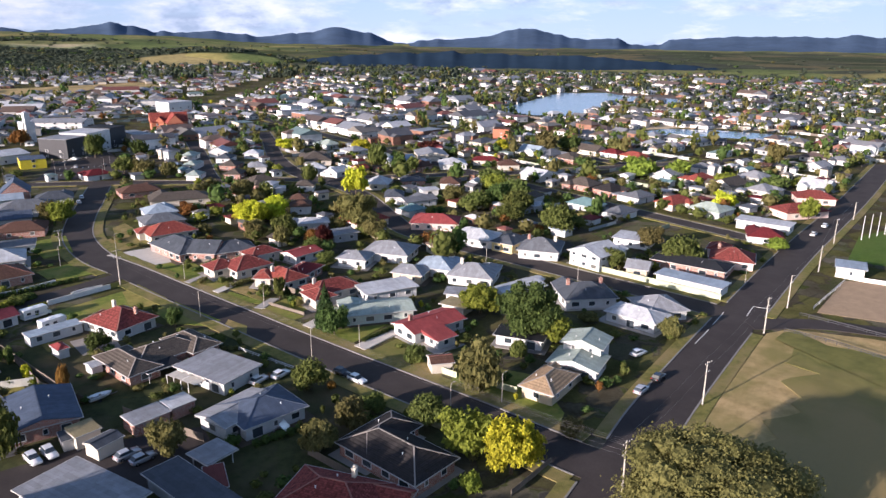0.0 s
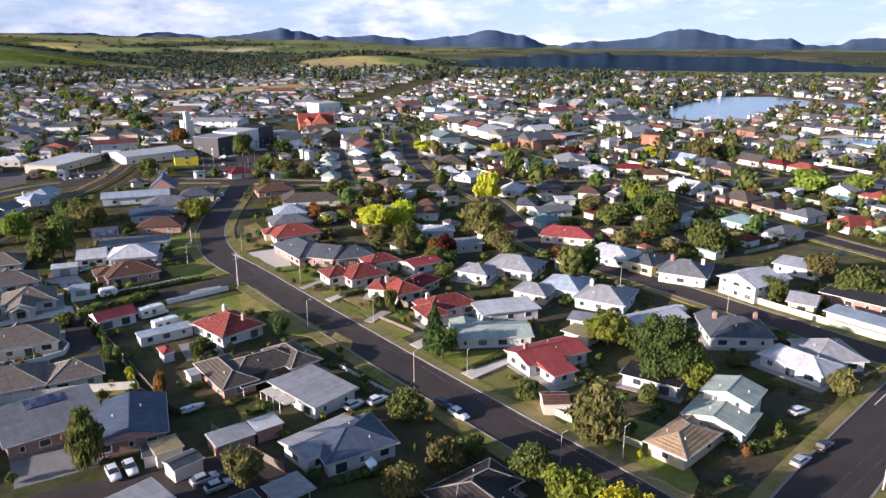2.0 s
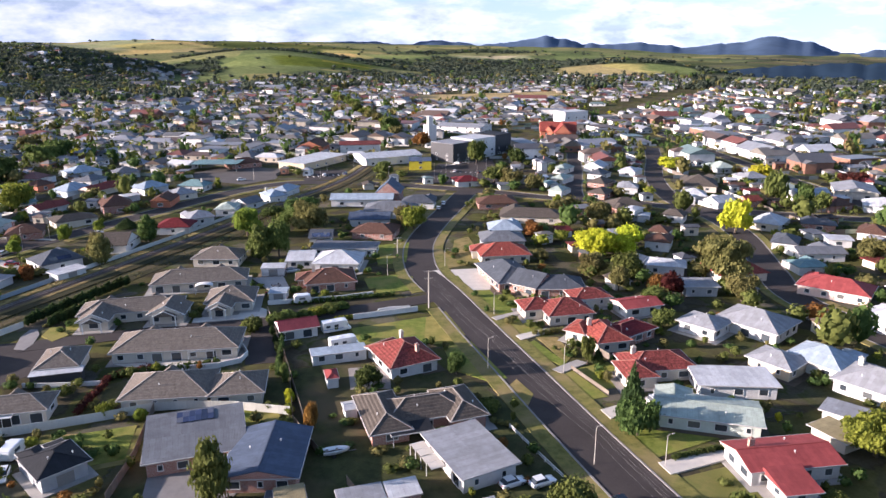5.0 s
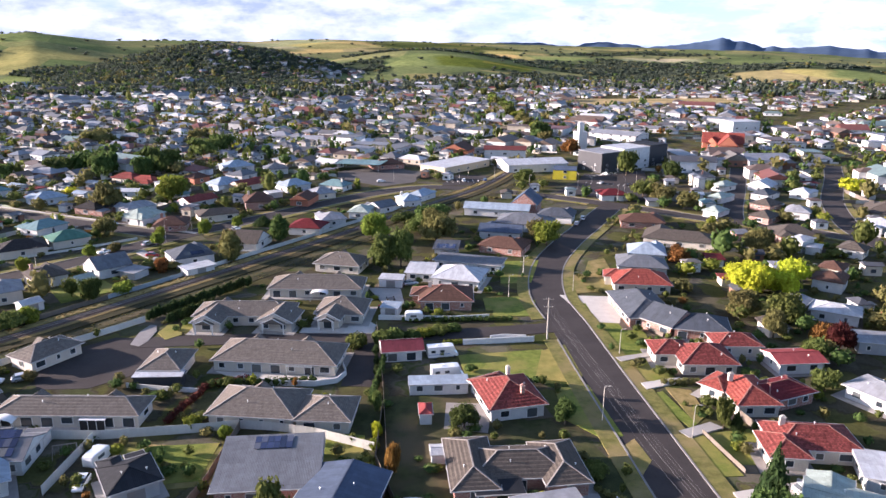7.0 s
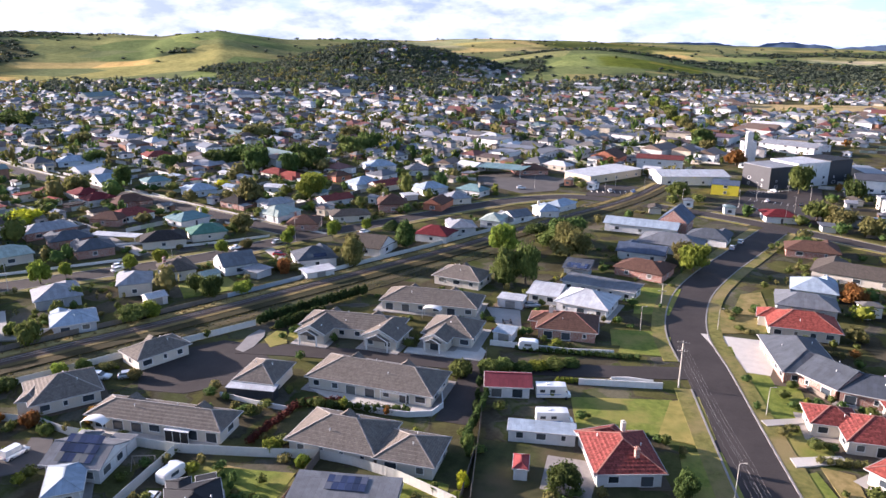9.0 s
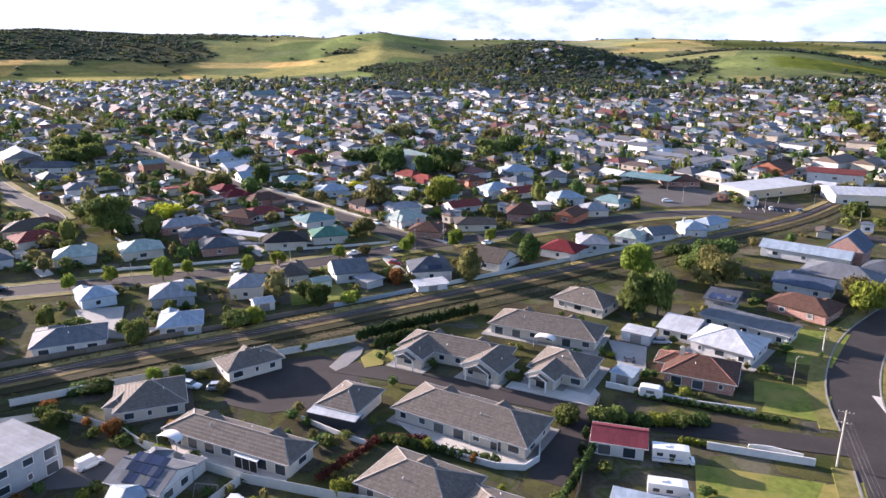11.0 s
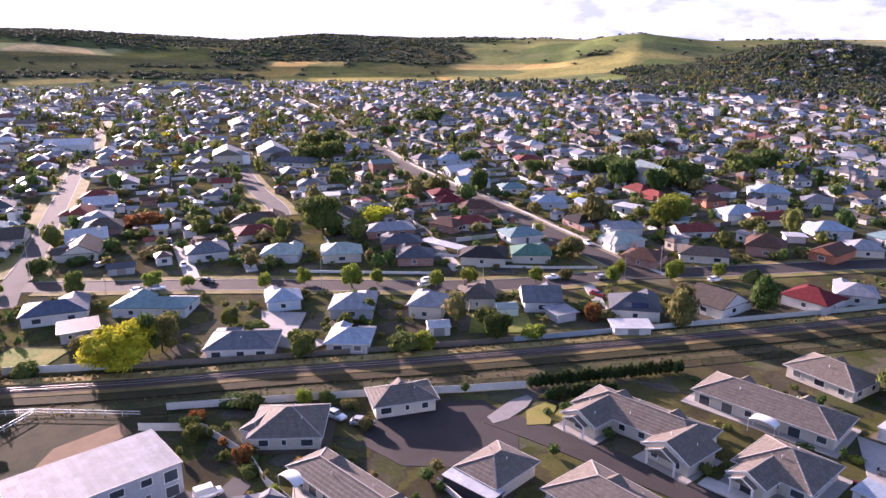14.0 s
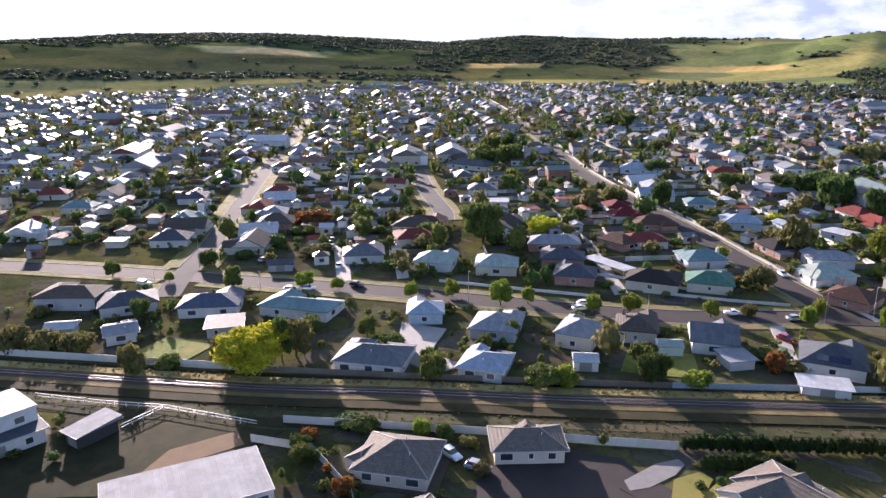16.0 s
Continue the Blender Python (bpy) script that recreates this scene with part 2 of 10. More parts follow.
WALL = {
    "white": board_wall("white_weatherboard", (0.55, 0.55, 0.54)),
    "cream": surface("cream_render", (0.50, 0.46, 0.39), 0.8, 0.8, 0.12, 8),
    "beige": surface("beige_render", (0.45, 0.38, 0.27), 0.8, 0.8, 0.12, 8),
    "brick": brick_wall("red_brick", (0.28, 0.10, 0.065)),
    "tanbrick": brick_wall("tan_brick", (0.36, 0.24, 0.16)),
    "dark": surface("charcoal_cladding", (0.035, 0.037, 0.042), 0.6, 0.8, 0.2, 8),
    "grey": board_wall("grey_weatherboard", (0.34, 0.36, 0.38)),
    "sage": board_wall("pale_green_weatherboard", (0.50, 0.56, 0.50)),
    "blue": board_wall("pale_blue_weatherboard", (0.40, 0.48, 0.55)),
    "pink": board_wall("pale_pink_weatherboard", (0.62, 0.48, 0.42)),
    "yellow": board_wall("pale_yellow_weatherboard", (0.60, 0.48, 0.22)),
    "bright": surface("bright_yellow_render", (0.62, 0.50, 0.03), 0.7, 0.8, 0.12, 8),
    "orange": surface("terracotta_render", (0.38, 0.14, 0.08), 0.8, 0.8, 0.15, 8),
}
LEAF = {
    "green": foliage("leaf_green", (0.038, 0.056, 0.014), (0.132, 0.158, 0.042)),
    "dark": foliage("leaf_dark_green", (0.022, 0.040, 0.012), (0.085, 0.118, 0.032)),
    "lime": foliage("leaf_bright_green", (0.065, 0.092, 0.014), (0.21, 0.255, 0.038)),
    "yellow": foliage("leaf_golden", (0.20, 0.205, 0.014), (0.50, 0.52, 0.032)),
    "autumn": foliage("leaf_russet", (0.075, 0.036, 0.012), (0.25, 0.125, 0.035)),
    "olive": foliage("leaf_olive", (0.060, 0.060, 0.020), (0.168, 0.154, 0.055)),
    "conifer": foliage("leaf_conifer", (0.014, 0.028, 0.011), (0.055, 0.080, 0.026)),
    # far woods: paled to grey-green, distance haze put into the leaf colour
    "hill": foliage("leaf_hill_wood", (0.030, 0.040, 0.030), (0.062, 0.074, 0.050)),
    "straw": foliage("leaf_straw", (0.11, 0.085, 0.034), (0.26, 0.20, 0.085)),
    "red": foliage("leaf_red", (0.030, 0.011, 0.010), (0.085, 0.026, 0.020)),
}
BARK = surface("bark", (0.11, 0.085, 0.062), 0.9, 4, 0.35, 20)
ASPHALT = surface("asphalt", (0.045, 0.0385, 0.036), 0.9, 0.12, 0.38, 2.5, bump=0.3, spec=0.15)
ASPHALT_PALE = surface("worn_asphalt", (0.092, 0.086, 0.081), 0.95, 0.15, 0.25, 6, bump=0.3, spec=0.1)
DIRT = surface("earth", (0.085, 0.065, 0.045), 0.95, 0.5, 0.35, 6)
CONCRETE = surface("concrete", (0.30, 0.285, 0.26), 0.85, 0.5, 0.18, 7)
PAVING = surface("pale_paving", (0.46, 0.43, 0.38), 0.85, 0.5, 0.18, 7)
KERB = surface("kerb_concrete", (0.21, 0.20, 0.185), 0.9, 0.4, 0.3, 5)
GRAVEL = surface("gravel", (0.24, 0.22, 0.20), 0.95, 0.6, 0.25, 30, bump=0.5)
BALLAST = surface("rail_ballast", (0.075, 0.052, 0.040), 0.95, 0.4, 0.3, 20, bump=0.6)
STEEL = surface("rail_steel", (0.22, 0.20, 0.19), 0.5, 3, 0.2, 20, metal=0.6)
TIMBER = surface("grey_timber", (0.20, 0.17, 0.14), 0.85, 3, 0.3, 20, per_object=0.15)
SLEEPER = surface("weathered_sleeper", (0.085, 0.066, 0.052), 0.9, 3, 0.3, 20, per_object=0.2)
POLE = surface("pale_pole_timber", (0.42, 0.39, 0.34), 0.8, 3, 0.25, 20)
FENCE_PALE = surface("pale_steel_fence", (0.50, 0.50, 0.46), 0.6, 1.0, 0.12, 9, per_object=0.06)
FENCE_GREEN = surface("sage_steel_fence", (0.38, 0.40, 0.27), 0.6, 1.0, 0.12, 9, per_object=0.06)
FENCE_GREY = surface("blue_grey_fence", (0.26, 0.30, 0.33), 0.7, 1.0, 0.2, 9, per_object=0.1)
FENCE_WOOD = surface("paling_fence", (0.15, 0.125, 0.10), 0.85, 1.5, 0.3, 9, per_object=0.15)
BLOCKWORK = surface("painted_blockwork", (0.60, 0.59, 0.56), 0.8, 1.0, 0.12, 9, per_object=0.05)
TRIM = surface("white_trim", (0.62, 0.62, 0.60), 0.5, 2.0, 0.08, 20, bump=0.05)
TRIM_DARK = surface("dark_trim", (0.06, 0.06, 0.065), 0.5, 2.0, 0.15, 20, bump=0.05)
CAP = surface("pale_ridge_cap", (0.25, 0.225, 0.20), 0.75, 2.0, 0.2, 20)
CAP_RED = surface("red_ridge_cap", (0.23, 0.105, 0.082), 0.75, 2.0, 0.25, 20)
GUTTER = surface("cream_gutter", (0.42, 0.41, 0.39), 0.5, 2.0, 0.12, 20, bump=0.05)
PAINT_LINE = surface("road_paint", (0.62, 0.61, 0.57), 0.8, 1.0, 0.25, 9)
GLASS = glass_mat("window_glass")
SOLAR = glass_mat("solar_cell", (0.012, 0.016, 0.035))
RUBBER = surface("tyre_rubber", (0.015, 0.015, 0.016), 0.8, 9, 0.2, 30)
ALLOY = surface("alloy_rim", (0.45, 0.46, 0.47), 0.3, 9, 0.1, 30, metal=0.9)
LAMP_RED = surface("red_lens", (0.35, 0.015, 0.012), 0.25, 9, 0.1, 30, bump=0)
LAMP_CLEAR = surface("clear_lens", (0.70, 0.70, 0.68), 0.15, 9, 0.1, 30, bump=0)
PLASTIC = surface("black_plastic", (0.02, 0.02, 0.022), 0.6, 9, 0.1, 30, bump=0)
CABLE = surface("bare_wire", (0.16, 0.155, 0.15), 0.4, 9, 0.1, 30, bump=0)
WATER = bpy.data.materials.new("river_water")
_nt, _b, _o = nodes_of(WATER)
_b.inputs["Base Color"].default_value = (0.10, 0.17, 0.26, 1)
_b.inputs["Roughness"].default_value = 0.18
_w = noise_node(_nt, 0.15, 4, 0.6)
bump_node(_nt, _b, _w.outputs[0], 0.25, 0.4)
LAWN = turf("lawn", (0.090, 0.120, 0.020), (0.165, 0.190, 0.036), (0.22, 0.195, 0.055), 0.6)
LAWN_DRY = turf("dry_lawn", (0.150, 0.122, 0.042), (0.27, 0.205, 0.085), (0.130, 0.130, 0.036), 0.4)
PARK_DRY = turf("park_grass", (0.27, 0.20, 0.085), (0.42, 0.305, 0.145), (0.20, 0.17, 0.06), 0.3)
VERGE = turf("verge_grass", (0.098, 0.100, 0.026), (0.175, 0.160, 0.048), (0.21, 0.165, 0.072), 0.6)
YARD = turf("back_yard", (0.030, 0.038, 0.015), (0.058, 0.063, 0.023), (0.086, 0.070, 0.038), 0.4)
OVAL = turf("sports_oval", (0.050, 0.090, 0.012), (0.075, 0.125, 0.018), (0.075, 0.115, 0.02))
# SEDGE and BANK darkened, shade of the railway dip put into their colour
SEDGE = turf("dry_sedge", (0.020, 0.024, 0.010), (0.036, 0.035, 0.015), (0.052, 0.044, 0.021), 0.3)
RAIL_GRASS = turf("tall_dry_grass", (0.20, 0.16, 0.055), (0.34, 0.265, 0.105), (0.17, 0.14, 0.055), 0.25)
BANK = turf("darkened_dry_grass", (0.028, 0.027, 0.012), (0.060, 0.047, 0.021), (0.030, 0.031, 0.013), 0.2)


def car_paint(name, color):
    m = surface(name, color, 0.25, 3, 0.05, 40, metal=0.2, bump=0)
    m.node_tree.nodes["Principled BSDF"].inputs["Coat Weight"].default_value = 0.6
    return m


# ---------------------------------------------------------------- mesh helpers
def auto_uv(me):
    """Metres on every face: u level, v up the slope."""
    n = len(me.polygons)
    if not n:
        return
    uv = me.uv_layers.new(name="m")
    co = np.empty(len(me.vertices) * 3)
    me.vertices.foreach_get("co", co)
    co = co.reshape(-1, 3)
    nor = np.empty(n * 3)
    me.polygons.foreach_get("normal", nor)
    nor = nor.reshape(-1, 3)
    tot = np.empty(n, dtype=np.int32)
    me.polygons.foreach_get("loop_total", tot)
    li = np.empty(len(me.loops), dtype=np.int32)
    me.loops.foreach_get("vertex_index", li)
    u = np.stack([-nor[:, 1], nor[:, 0], 0 * nor[:, 0]], 1)
    ln = np.linalg.norm(u, axis=1)
    u[ln < 0.05] = (1, 0, 0)
    u /= np.linalg.norm(u, axis=1)[:, None]
    v = np.cross(nor, u)
    f = np.repeat(np.arange(n), tot)
    p = co[li]
    uv.data.foreach_set("uv", np.stack([(p * u[f]).sum(1), (p * v[f]).sum(1)], 1).ravel())


class Shape:
    """Collects faces for one mesh."""

    def __init__(self):
        self.v, self.f, self.m = [], [], []

    def add(self, verts, faces, m=0):
        k = len(self.v)
        self.v += [tuple(p) for p in verts]
        self.f += [tuple(i + k for i in f) for f in faces]
        self.m += [m] * len(faces)
        return self

    def box(self, x0, y0, z0, x1, y1, z1, m=0):
        v = [(x, y, z) for z in (z0, z1) for x, y in ((x0, y0), (x1, y0), (x1, y1), (x0, y1))]
        return self.add(v, [(3, 2, 1, 0), (4, 5, 6, 7), (0, 1, 5, 4), (1, 2, 6, 5), (2, 3, 7, 6), (3, 0, 4, 7)], m)

    def beam(self, a, b, w, h, m=0):
        """A bar of section w x h from a to b."""
        a, b = Vector(a), Vector(b)
        d = (b - a).normalized()
        s = d.cross(Vector((0, 0, 1)))
        s = (s if s.length > 1e-3 else Vector((1, 0, 0))).normalized()
        t = s.cross(d)
        v = [p + s * i * w / 2 + t * j * h / 2 for p in (a, b) for i, j in ((-1, -1), (1, -1), (1, 1), (-1, 1))]
        return self.add(v, [(0, 1, 2, 3), (7, 6, 5, 4), (0, 4, 5, 1), (1, 5, 6, 2), (2, 6, 7, 3), (3, 7, 4, 0)], m)

    def tube(self, pts, radii, n=8, m=0):
        k = len(self.v)
        for i, (p, r) in enumerate(zip(pts, radii)):
            p = Vector(p)
            d = (Vector(pts[min(i + 1, len(pts) - 1)]) - Vector(pts[max(i - 1, 0)])).normalized()
            s = d.cross(Vector((0.3, 1, 0.1))).normalized()
            t = d.cross(s)
            self.v += [tuple(p + (s * math.cos(a) + t * math.sin(a)) * r) for a in (2 * math.pi * j / n for j in range(n))]
        for i in range(len(pts) - 1):
            for j in range(n):
                a, b = k + i * n + j, k + i * n + (j + 1) % n
                self.f.append((a, b, b + n, a + n))
                self.m.append(m)
        self.f += [tuple(range(k + n - 1, k - 1, -1)), tuple(range(k + (len(pts) - 1) * n, k + len(pts) * n))]
        self.m += [m, m]
        return self

    def mesh(self, name, *mats, smooth=False):
        me = bpy.data.meshes.new(name)
        me.from_pydata(self.v, [], self.f)
        for mt in mats:
            me.materials.append(mt)
        if len(mats) > 1:
            me.polygons.foreach_set("material_index", self.m)
        if smooth:
            me.polygons.foreach_set("use_smooth", [True] * len(self.f))
        me.update()
        auto_uv(me)
        return me


def part(name, data, parent, label="", m=None):
    """Links a mesh as one part under a thing or a part."""
    ob = new(name, data)
    ob.parent = parent
    if m is not None:
        ob.matrix_basis = m
    if label:
        tagged(ob, label)
    return ob


def thing(name, label, category, m, group="", kind="", data=None):
    ob = new(name, data)
    ob.matrix_basis = m
    return tagged(ob, label, category, group, kind)


CACHE = {}


def cached(key, make):
    if key not in CACHE:
        CACHE[key] = make()
    return CACHE[key]


# ---------------------------------------------------------------- houses
def window_meshes(w, h, joined=False):
    def frame_mesh():
        s = Shape()
        e = 0.09
        o = [(-w / 2 - 0.05, -0.06), (w / 2 + 0.05, -0.06), (w / 2, h), (-w / 2, h)]
        i = [(-w / 2 + e, e), (w / 2 - e, e), (w / 2 - e, h - e), (-w / 2 + e, h - e)]
        v = [(x, -0.08, z) for x, z in o] + [(x, -0.08, z) for x, z in i] + [(x, -0.03, z) for x, z in i] + [(x, 0.03, z) for x, z in o]
        for k in range(4):
            n = (k + 1) % 4
            s.f += [(k, n, 4 + n, 4 + k), (4 + k, 4 + n, 8 + n, 8 + k), (n, k, 12 + k, 12 + n)]
            s.m += [0, 0, 0]
        s.v = v
        if joined:
            s.f.append((8, 9, 10, 11))
            s.m.append(1)
            return s.mesh("window", TRIM, GLASS)
        return s.mesh("window", TRIM)

    def pane_mesh():
        return Shape().box(-w / 2 + 0.08, -0.035, 0.08, w / 2 - 0.08, 0.0, h - 0.08).mesh("pane", GLASS)

    return cached(("win", w, h, joined), frame_mesh), None if joined else cached(("pane", w, h), pane_mesh)


def door_mesh():
    s = Shape().box(-0.45, -0.05, 0, 0.45, 0.0, 2.04)
    s.box(-0.3, -0.065, 1.1, 0.3, -0.05, 1.85).box(-0.3, -0.065, 0.2, 0.3, -0.05, 0.95)
    return s.mesh("door", TRIM_DARK)


def garage_mesh():
    s = Shape()
    for i in range(5):
        s.box(-1.3, -0.06, i * 0.43, 1.3, 0.0, i * 0.43 + 0.41)
    return s.mesh("garage_door", surface("garage_door_paint", (0.22, 0.21, 0.2), 0.5, 1, 0.1, 20))


def roof_shape(w, d, h, kind, pitch):
    """Solid roof over a w x d eave rectangle centred on 0, its eaves at height h; returns the shape, rise and ridge lines."""
    x, y, t = w / 2, d / 2, math.tan(radians(pitch))
    s, lines = Shape(), []
    base = [(-x, -y), (x, -y), (x, y), (-x, y)]
    lo = [(a, b, h - 0.16) for a, b in base]
    hi = [(a, b, h) for a, b in base]
    along = w >= d
    if kind in ("gx", "gy"):
        along, kind = kind == "gx", "gable"
    if kind == "gable":
        rise = (y if along else x) * t
        r = [(-x, 0, h + rise), (x, 0, h + rise)] if along else [(0, -y, h + rise), (0, y, h + rise)]
        v = lo + hi + r
        f = [(3, 2, 1, 0)]
        if along:
            f += [(4, 5, 9, 8), (6, 7, 8, 9), (7, 4, 8), (5, 6, 9), (0, 1, 5, 4), (1, 2, 6, 5), (2, 3, 7, 6), (3, 0, 4, 7)]
        else:
            f += [(4, 5, 8), (5, 6, 9, 8), (6, 7, 9), (7, 4, 8, 9), (0, 1, 5, 4), (1, 2, 6, 5), (2, 3, 7, 6), (3, 0, 4, 7)]
        s.add(v, f)
        lines = [(r[0], r[1])]
    elif kind in ("hip", "gablet"):
        run = min(x, y)
        rise = run * t
        if along:
            r = [(-x + run, 0, h + rise), (x - run + 1e-3, 0, h + rise)]
        else:
            r = [(0, -y + run, h + rise), (0, y - run + 1e-3, h + rise)]
        v = lo + hi + r
        f = [(3, 2, 1, 0), (0, 1, 5, 4), (1, 2, 6, 5), (2, 3, 7, 6), (3, 0, 4, 7)]
        if along:
            f += [(4, 5, 9, 8), (6, 7, 8, 9), (7, 4, 8), (5, 6, 9)]
            lines = [(r[0], r[1]), (hi[0], r[0]), (hi[3], r[0]), (hi[1], r[1]), (hi[2], r[1])]
        else:
            f += [(4, 5, 8), (5, 6, 9, 8), (6, 7, 9), (7, 4, 8, 9)]
            lines = [(r[0], r[1]), (hi[0], r[0]), (hi[1], r[0]), (hi[2], r[1]), (hi[3], r[1])]
        s.add(v, f)
    else:  # a single low slope
        rise = {"flat": 0.15, "mono": d * t}.get(kind, 0.15)
        v = lo + [(-x, -y, h), (x, -y, h), (x, y, h + rise), (-x, y, h + rise)]
        s.add(v, [(3, 2, 1, 0), (4, 5, 6, 7), (0, 1, 5, 4), (1, 2, 6, 5), (2, 3, 7, 6), (3, 0, 4, 7)])
    return s, rise, lines


WINGS = []
TILED = {"unit", "black", "brown", "taupe", "tan", "redtile", "orange", "maroon"}


def wing(root, m, w, d, h, kind, pitch, roof, wall, detail=2, doors="", rng=None, chimney=0):
    """One block of a house under root: walls, roof, gutter, ridge capping, windows and doors."""
    rng = rng or random
    s, rise, lines = roof_shape(w, d, h, kind, pitch)
    o = 0.1 if kind == "flat" and h > 4.5 else 0.62 if min(w, d) > 5 else 0.2
    x, y = w / 2 - o, d / 2 - o
    ws = Shape()
    along = (w >= d) if kind not in ("gx", "gy") else kind == "gx"
    base = [(-x, -y), (x, -y), (x, y), (-x, y)]
    top = h - 0.14
    ws.add([(a, b, -0.2) for a, b in base] + [(a, b, top) for a, b in base], [(0, 1, 5, 4), (1, 2, 6, 5), (2, 3, 7, 6), (3, 0, 4, 7), (7, 6, 5, 4)])
    if doors[:1] == "o":
        # an open roof on posts
        post = cached(("roof_post", h), lambda: Shape().box(-0.06, -0.06, -0.2, 0.06, 0.06, top).mesh("post", TRIM))
        for a, b in base:
            part("post", post, root, m=m @ pose(a * 0.96, b * 0.96, 0))
    else:
        part("wall", ws.mesh("wall", WALL[wall]), root, m=m)
    rf = part("roof", s.mesh("roof", ROOF[roof]), root, m=m)
    if kind in ("gable", "gx", "gy"):
        for sg in (-1, 1):
            if along:
                v = [(sg * (w / 2 + q), p, z) for q in (0.012, 0) for p, z in ((-y, h + 0.03), (y, h + 0.03), (0, h + rise * 0.9))]
            else:
                v = [(p, sg * (d / 2 + q), z) for q in (0.012, 0) for p, z in ((-x, h + 0.03), (x, h + 0.03), (0, h + rise * 0.9))]
            part("gable", Shape().add(v, [(0, 1, 2), (5, 4, 3), (0, 3, 4, 1), (1, 4, 5, 2), (2, 5, 3, 0)]).mesh("gable", WALL[wall]), root, m=m)
    if roof == "unit" and kind == "gy":
        a, t, y0 = 0.31 * w, math.tan(radians(pitch)), -d / 2
        pr = Shape().add([(-a, y0 - 1.2, h - 0.05), (a, y0 - 1.2, h - 0.05), (0, y0 - 1.2, h - 0.05 + a * t), (-a, y0 + 2, h - 0.05), (a, y0 + 2, h - 0.05), (0, y0 + 2, h - 0.05 + a * t)], [(0, 2, 5, 3), (2, 1, 4, 5), (0, 1, 2), (3, 5, 4), (0, 3, 4, 1)])
        part("porch_roof", pr.mesh("porch_roof", ROOF[roof]), rf, m=None)
        for yy, q, zz in ((y0 - 1.23, a, h - 0.05), (y0 - 0.04, w / 2, h)):
            for sg in (-1, 1):
                part("bargeboard", Shape().beam((sg * (q + 0.05), yy, zz), (0, yy, zz + q * t + 0.03), 0.07, 0.22).mesh("bargeboard", TRIM), rf)
        for sg in (-1, 1):
            part("porch_post", cached(("porch_post", h), lambda: Shape().box(-0.13, -0.13, -0.1, 0.13, 0.13, h - 0.1).mesh("porch_post", TRIM)), root, m=m @ pose(sg * (a - 0.3), y0 - 1.0, 0))
    WINGS.append((root, m, w, d))
    gut = Shape()
    for q in (0.0, 0.09):
        for z in (h - 0.16, h + 0.02):
            gut.v += [(-w / 2 - q, -d / 2 - q, z), (w / 2 + q, -d / 2 - q, z), (w / 2 + q, d / 2 + q, z), (-w / 2 - q, d / 2 + q, z)]
    for k in range(4):
        n = (k + 1) % 4
        gut.f += [(8 + k, 8 + n, 12 + n, 12 + k), (12 + k, 12 + n, 4 + n, 4 + k), (k, n, 8 + n, 8 + k)]
        gut.m += [0, 0, 0]
    if detail > 1:
        part("gutter", gut.mesh("gutter", GUTTER if wall not in ("dark",) else TRIM_DARK), rf)
    if lines and detail > 1:
        cap = Shape()
        for a, b in lines:
            if (Vector(a) - Vector(b)).length > 0.5:
                cap.beam((a[0], a[1], a[2] + 0.03), (b[0], b[1], b[2] + 0.03), 0.24 if roof in TILED else 0.2, 0.08)
        if cap.v:
            part("ridge_capping", cap.mesh("ridge_capping", (CAP_RED if roof in ("redtile", "orange", "maroon", "brown") else CAP) if roof in TILED else ROOF[roof]), rf)
    if roof == "unit" and kind == "hip" and detail > 1 and w - d > 3.5:
        # small gablets rising over the back slope
        t, zr, g, up = math.tan(radians(pitch)), h + rise, 1.3, 0.5
        for u in ([0.0] if w - d < 7 else [-(w - d) * 0.36, (w - d) * 0.36]):
            back = min(d / 2 - 0.6, 2.4)
            lo = zr - back * t
            v = [(u - g, 0.25, zr - 0.35), (u + g, 0.25, zr - 0.35), (u, 0.25, zr + up), (u - g * 1.5, back, lo), (u + g * 1.5, back, lo), (u, back, zr + up - 0.12)]
            part("gablet", Shape().add(v, [(0, 1, 2), (0, 2, 5, 3), (2, 1, 4, 5), (4, 3, 5), (3, 4, 1, 0)]).mesh("gablet", ROOF[roof]), rf)
    if detail > 1 and min(w, d) > 7.5 and kind in ("hip", "gx", "gy"):
        t = math.tan(radians(pitch))
        vent = cached("roof_vent", lambda: Shape().tube([(0, 0, -0.15), (0, 0, 0.3), (0, 0, 0.34), (0, 0, 0.46)], [0.07, 0.07, 0.15, 0.05], 8).mesh("roof_vent", TRIM))
        for q in range(2):
            u, v = rng.uniform(-0.22, 0.22), rng.uniform(0.12, 0.3) * (1 if q else -1)
            px, py = (u * w, v * d) if along else (v * w, u * d)
            run = (d / 2 - abs(py)) if along else (w / 2 - abs(px))
            part("roof_vent", vent, rf, m=pose(px, py, h + run * t))
    sides = [(0, -y, 0, 2 * x), (x, 0, 90, 2 * y), (0, y, 180, 2 * x), (-x, 0, 270, 2 * y)]
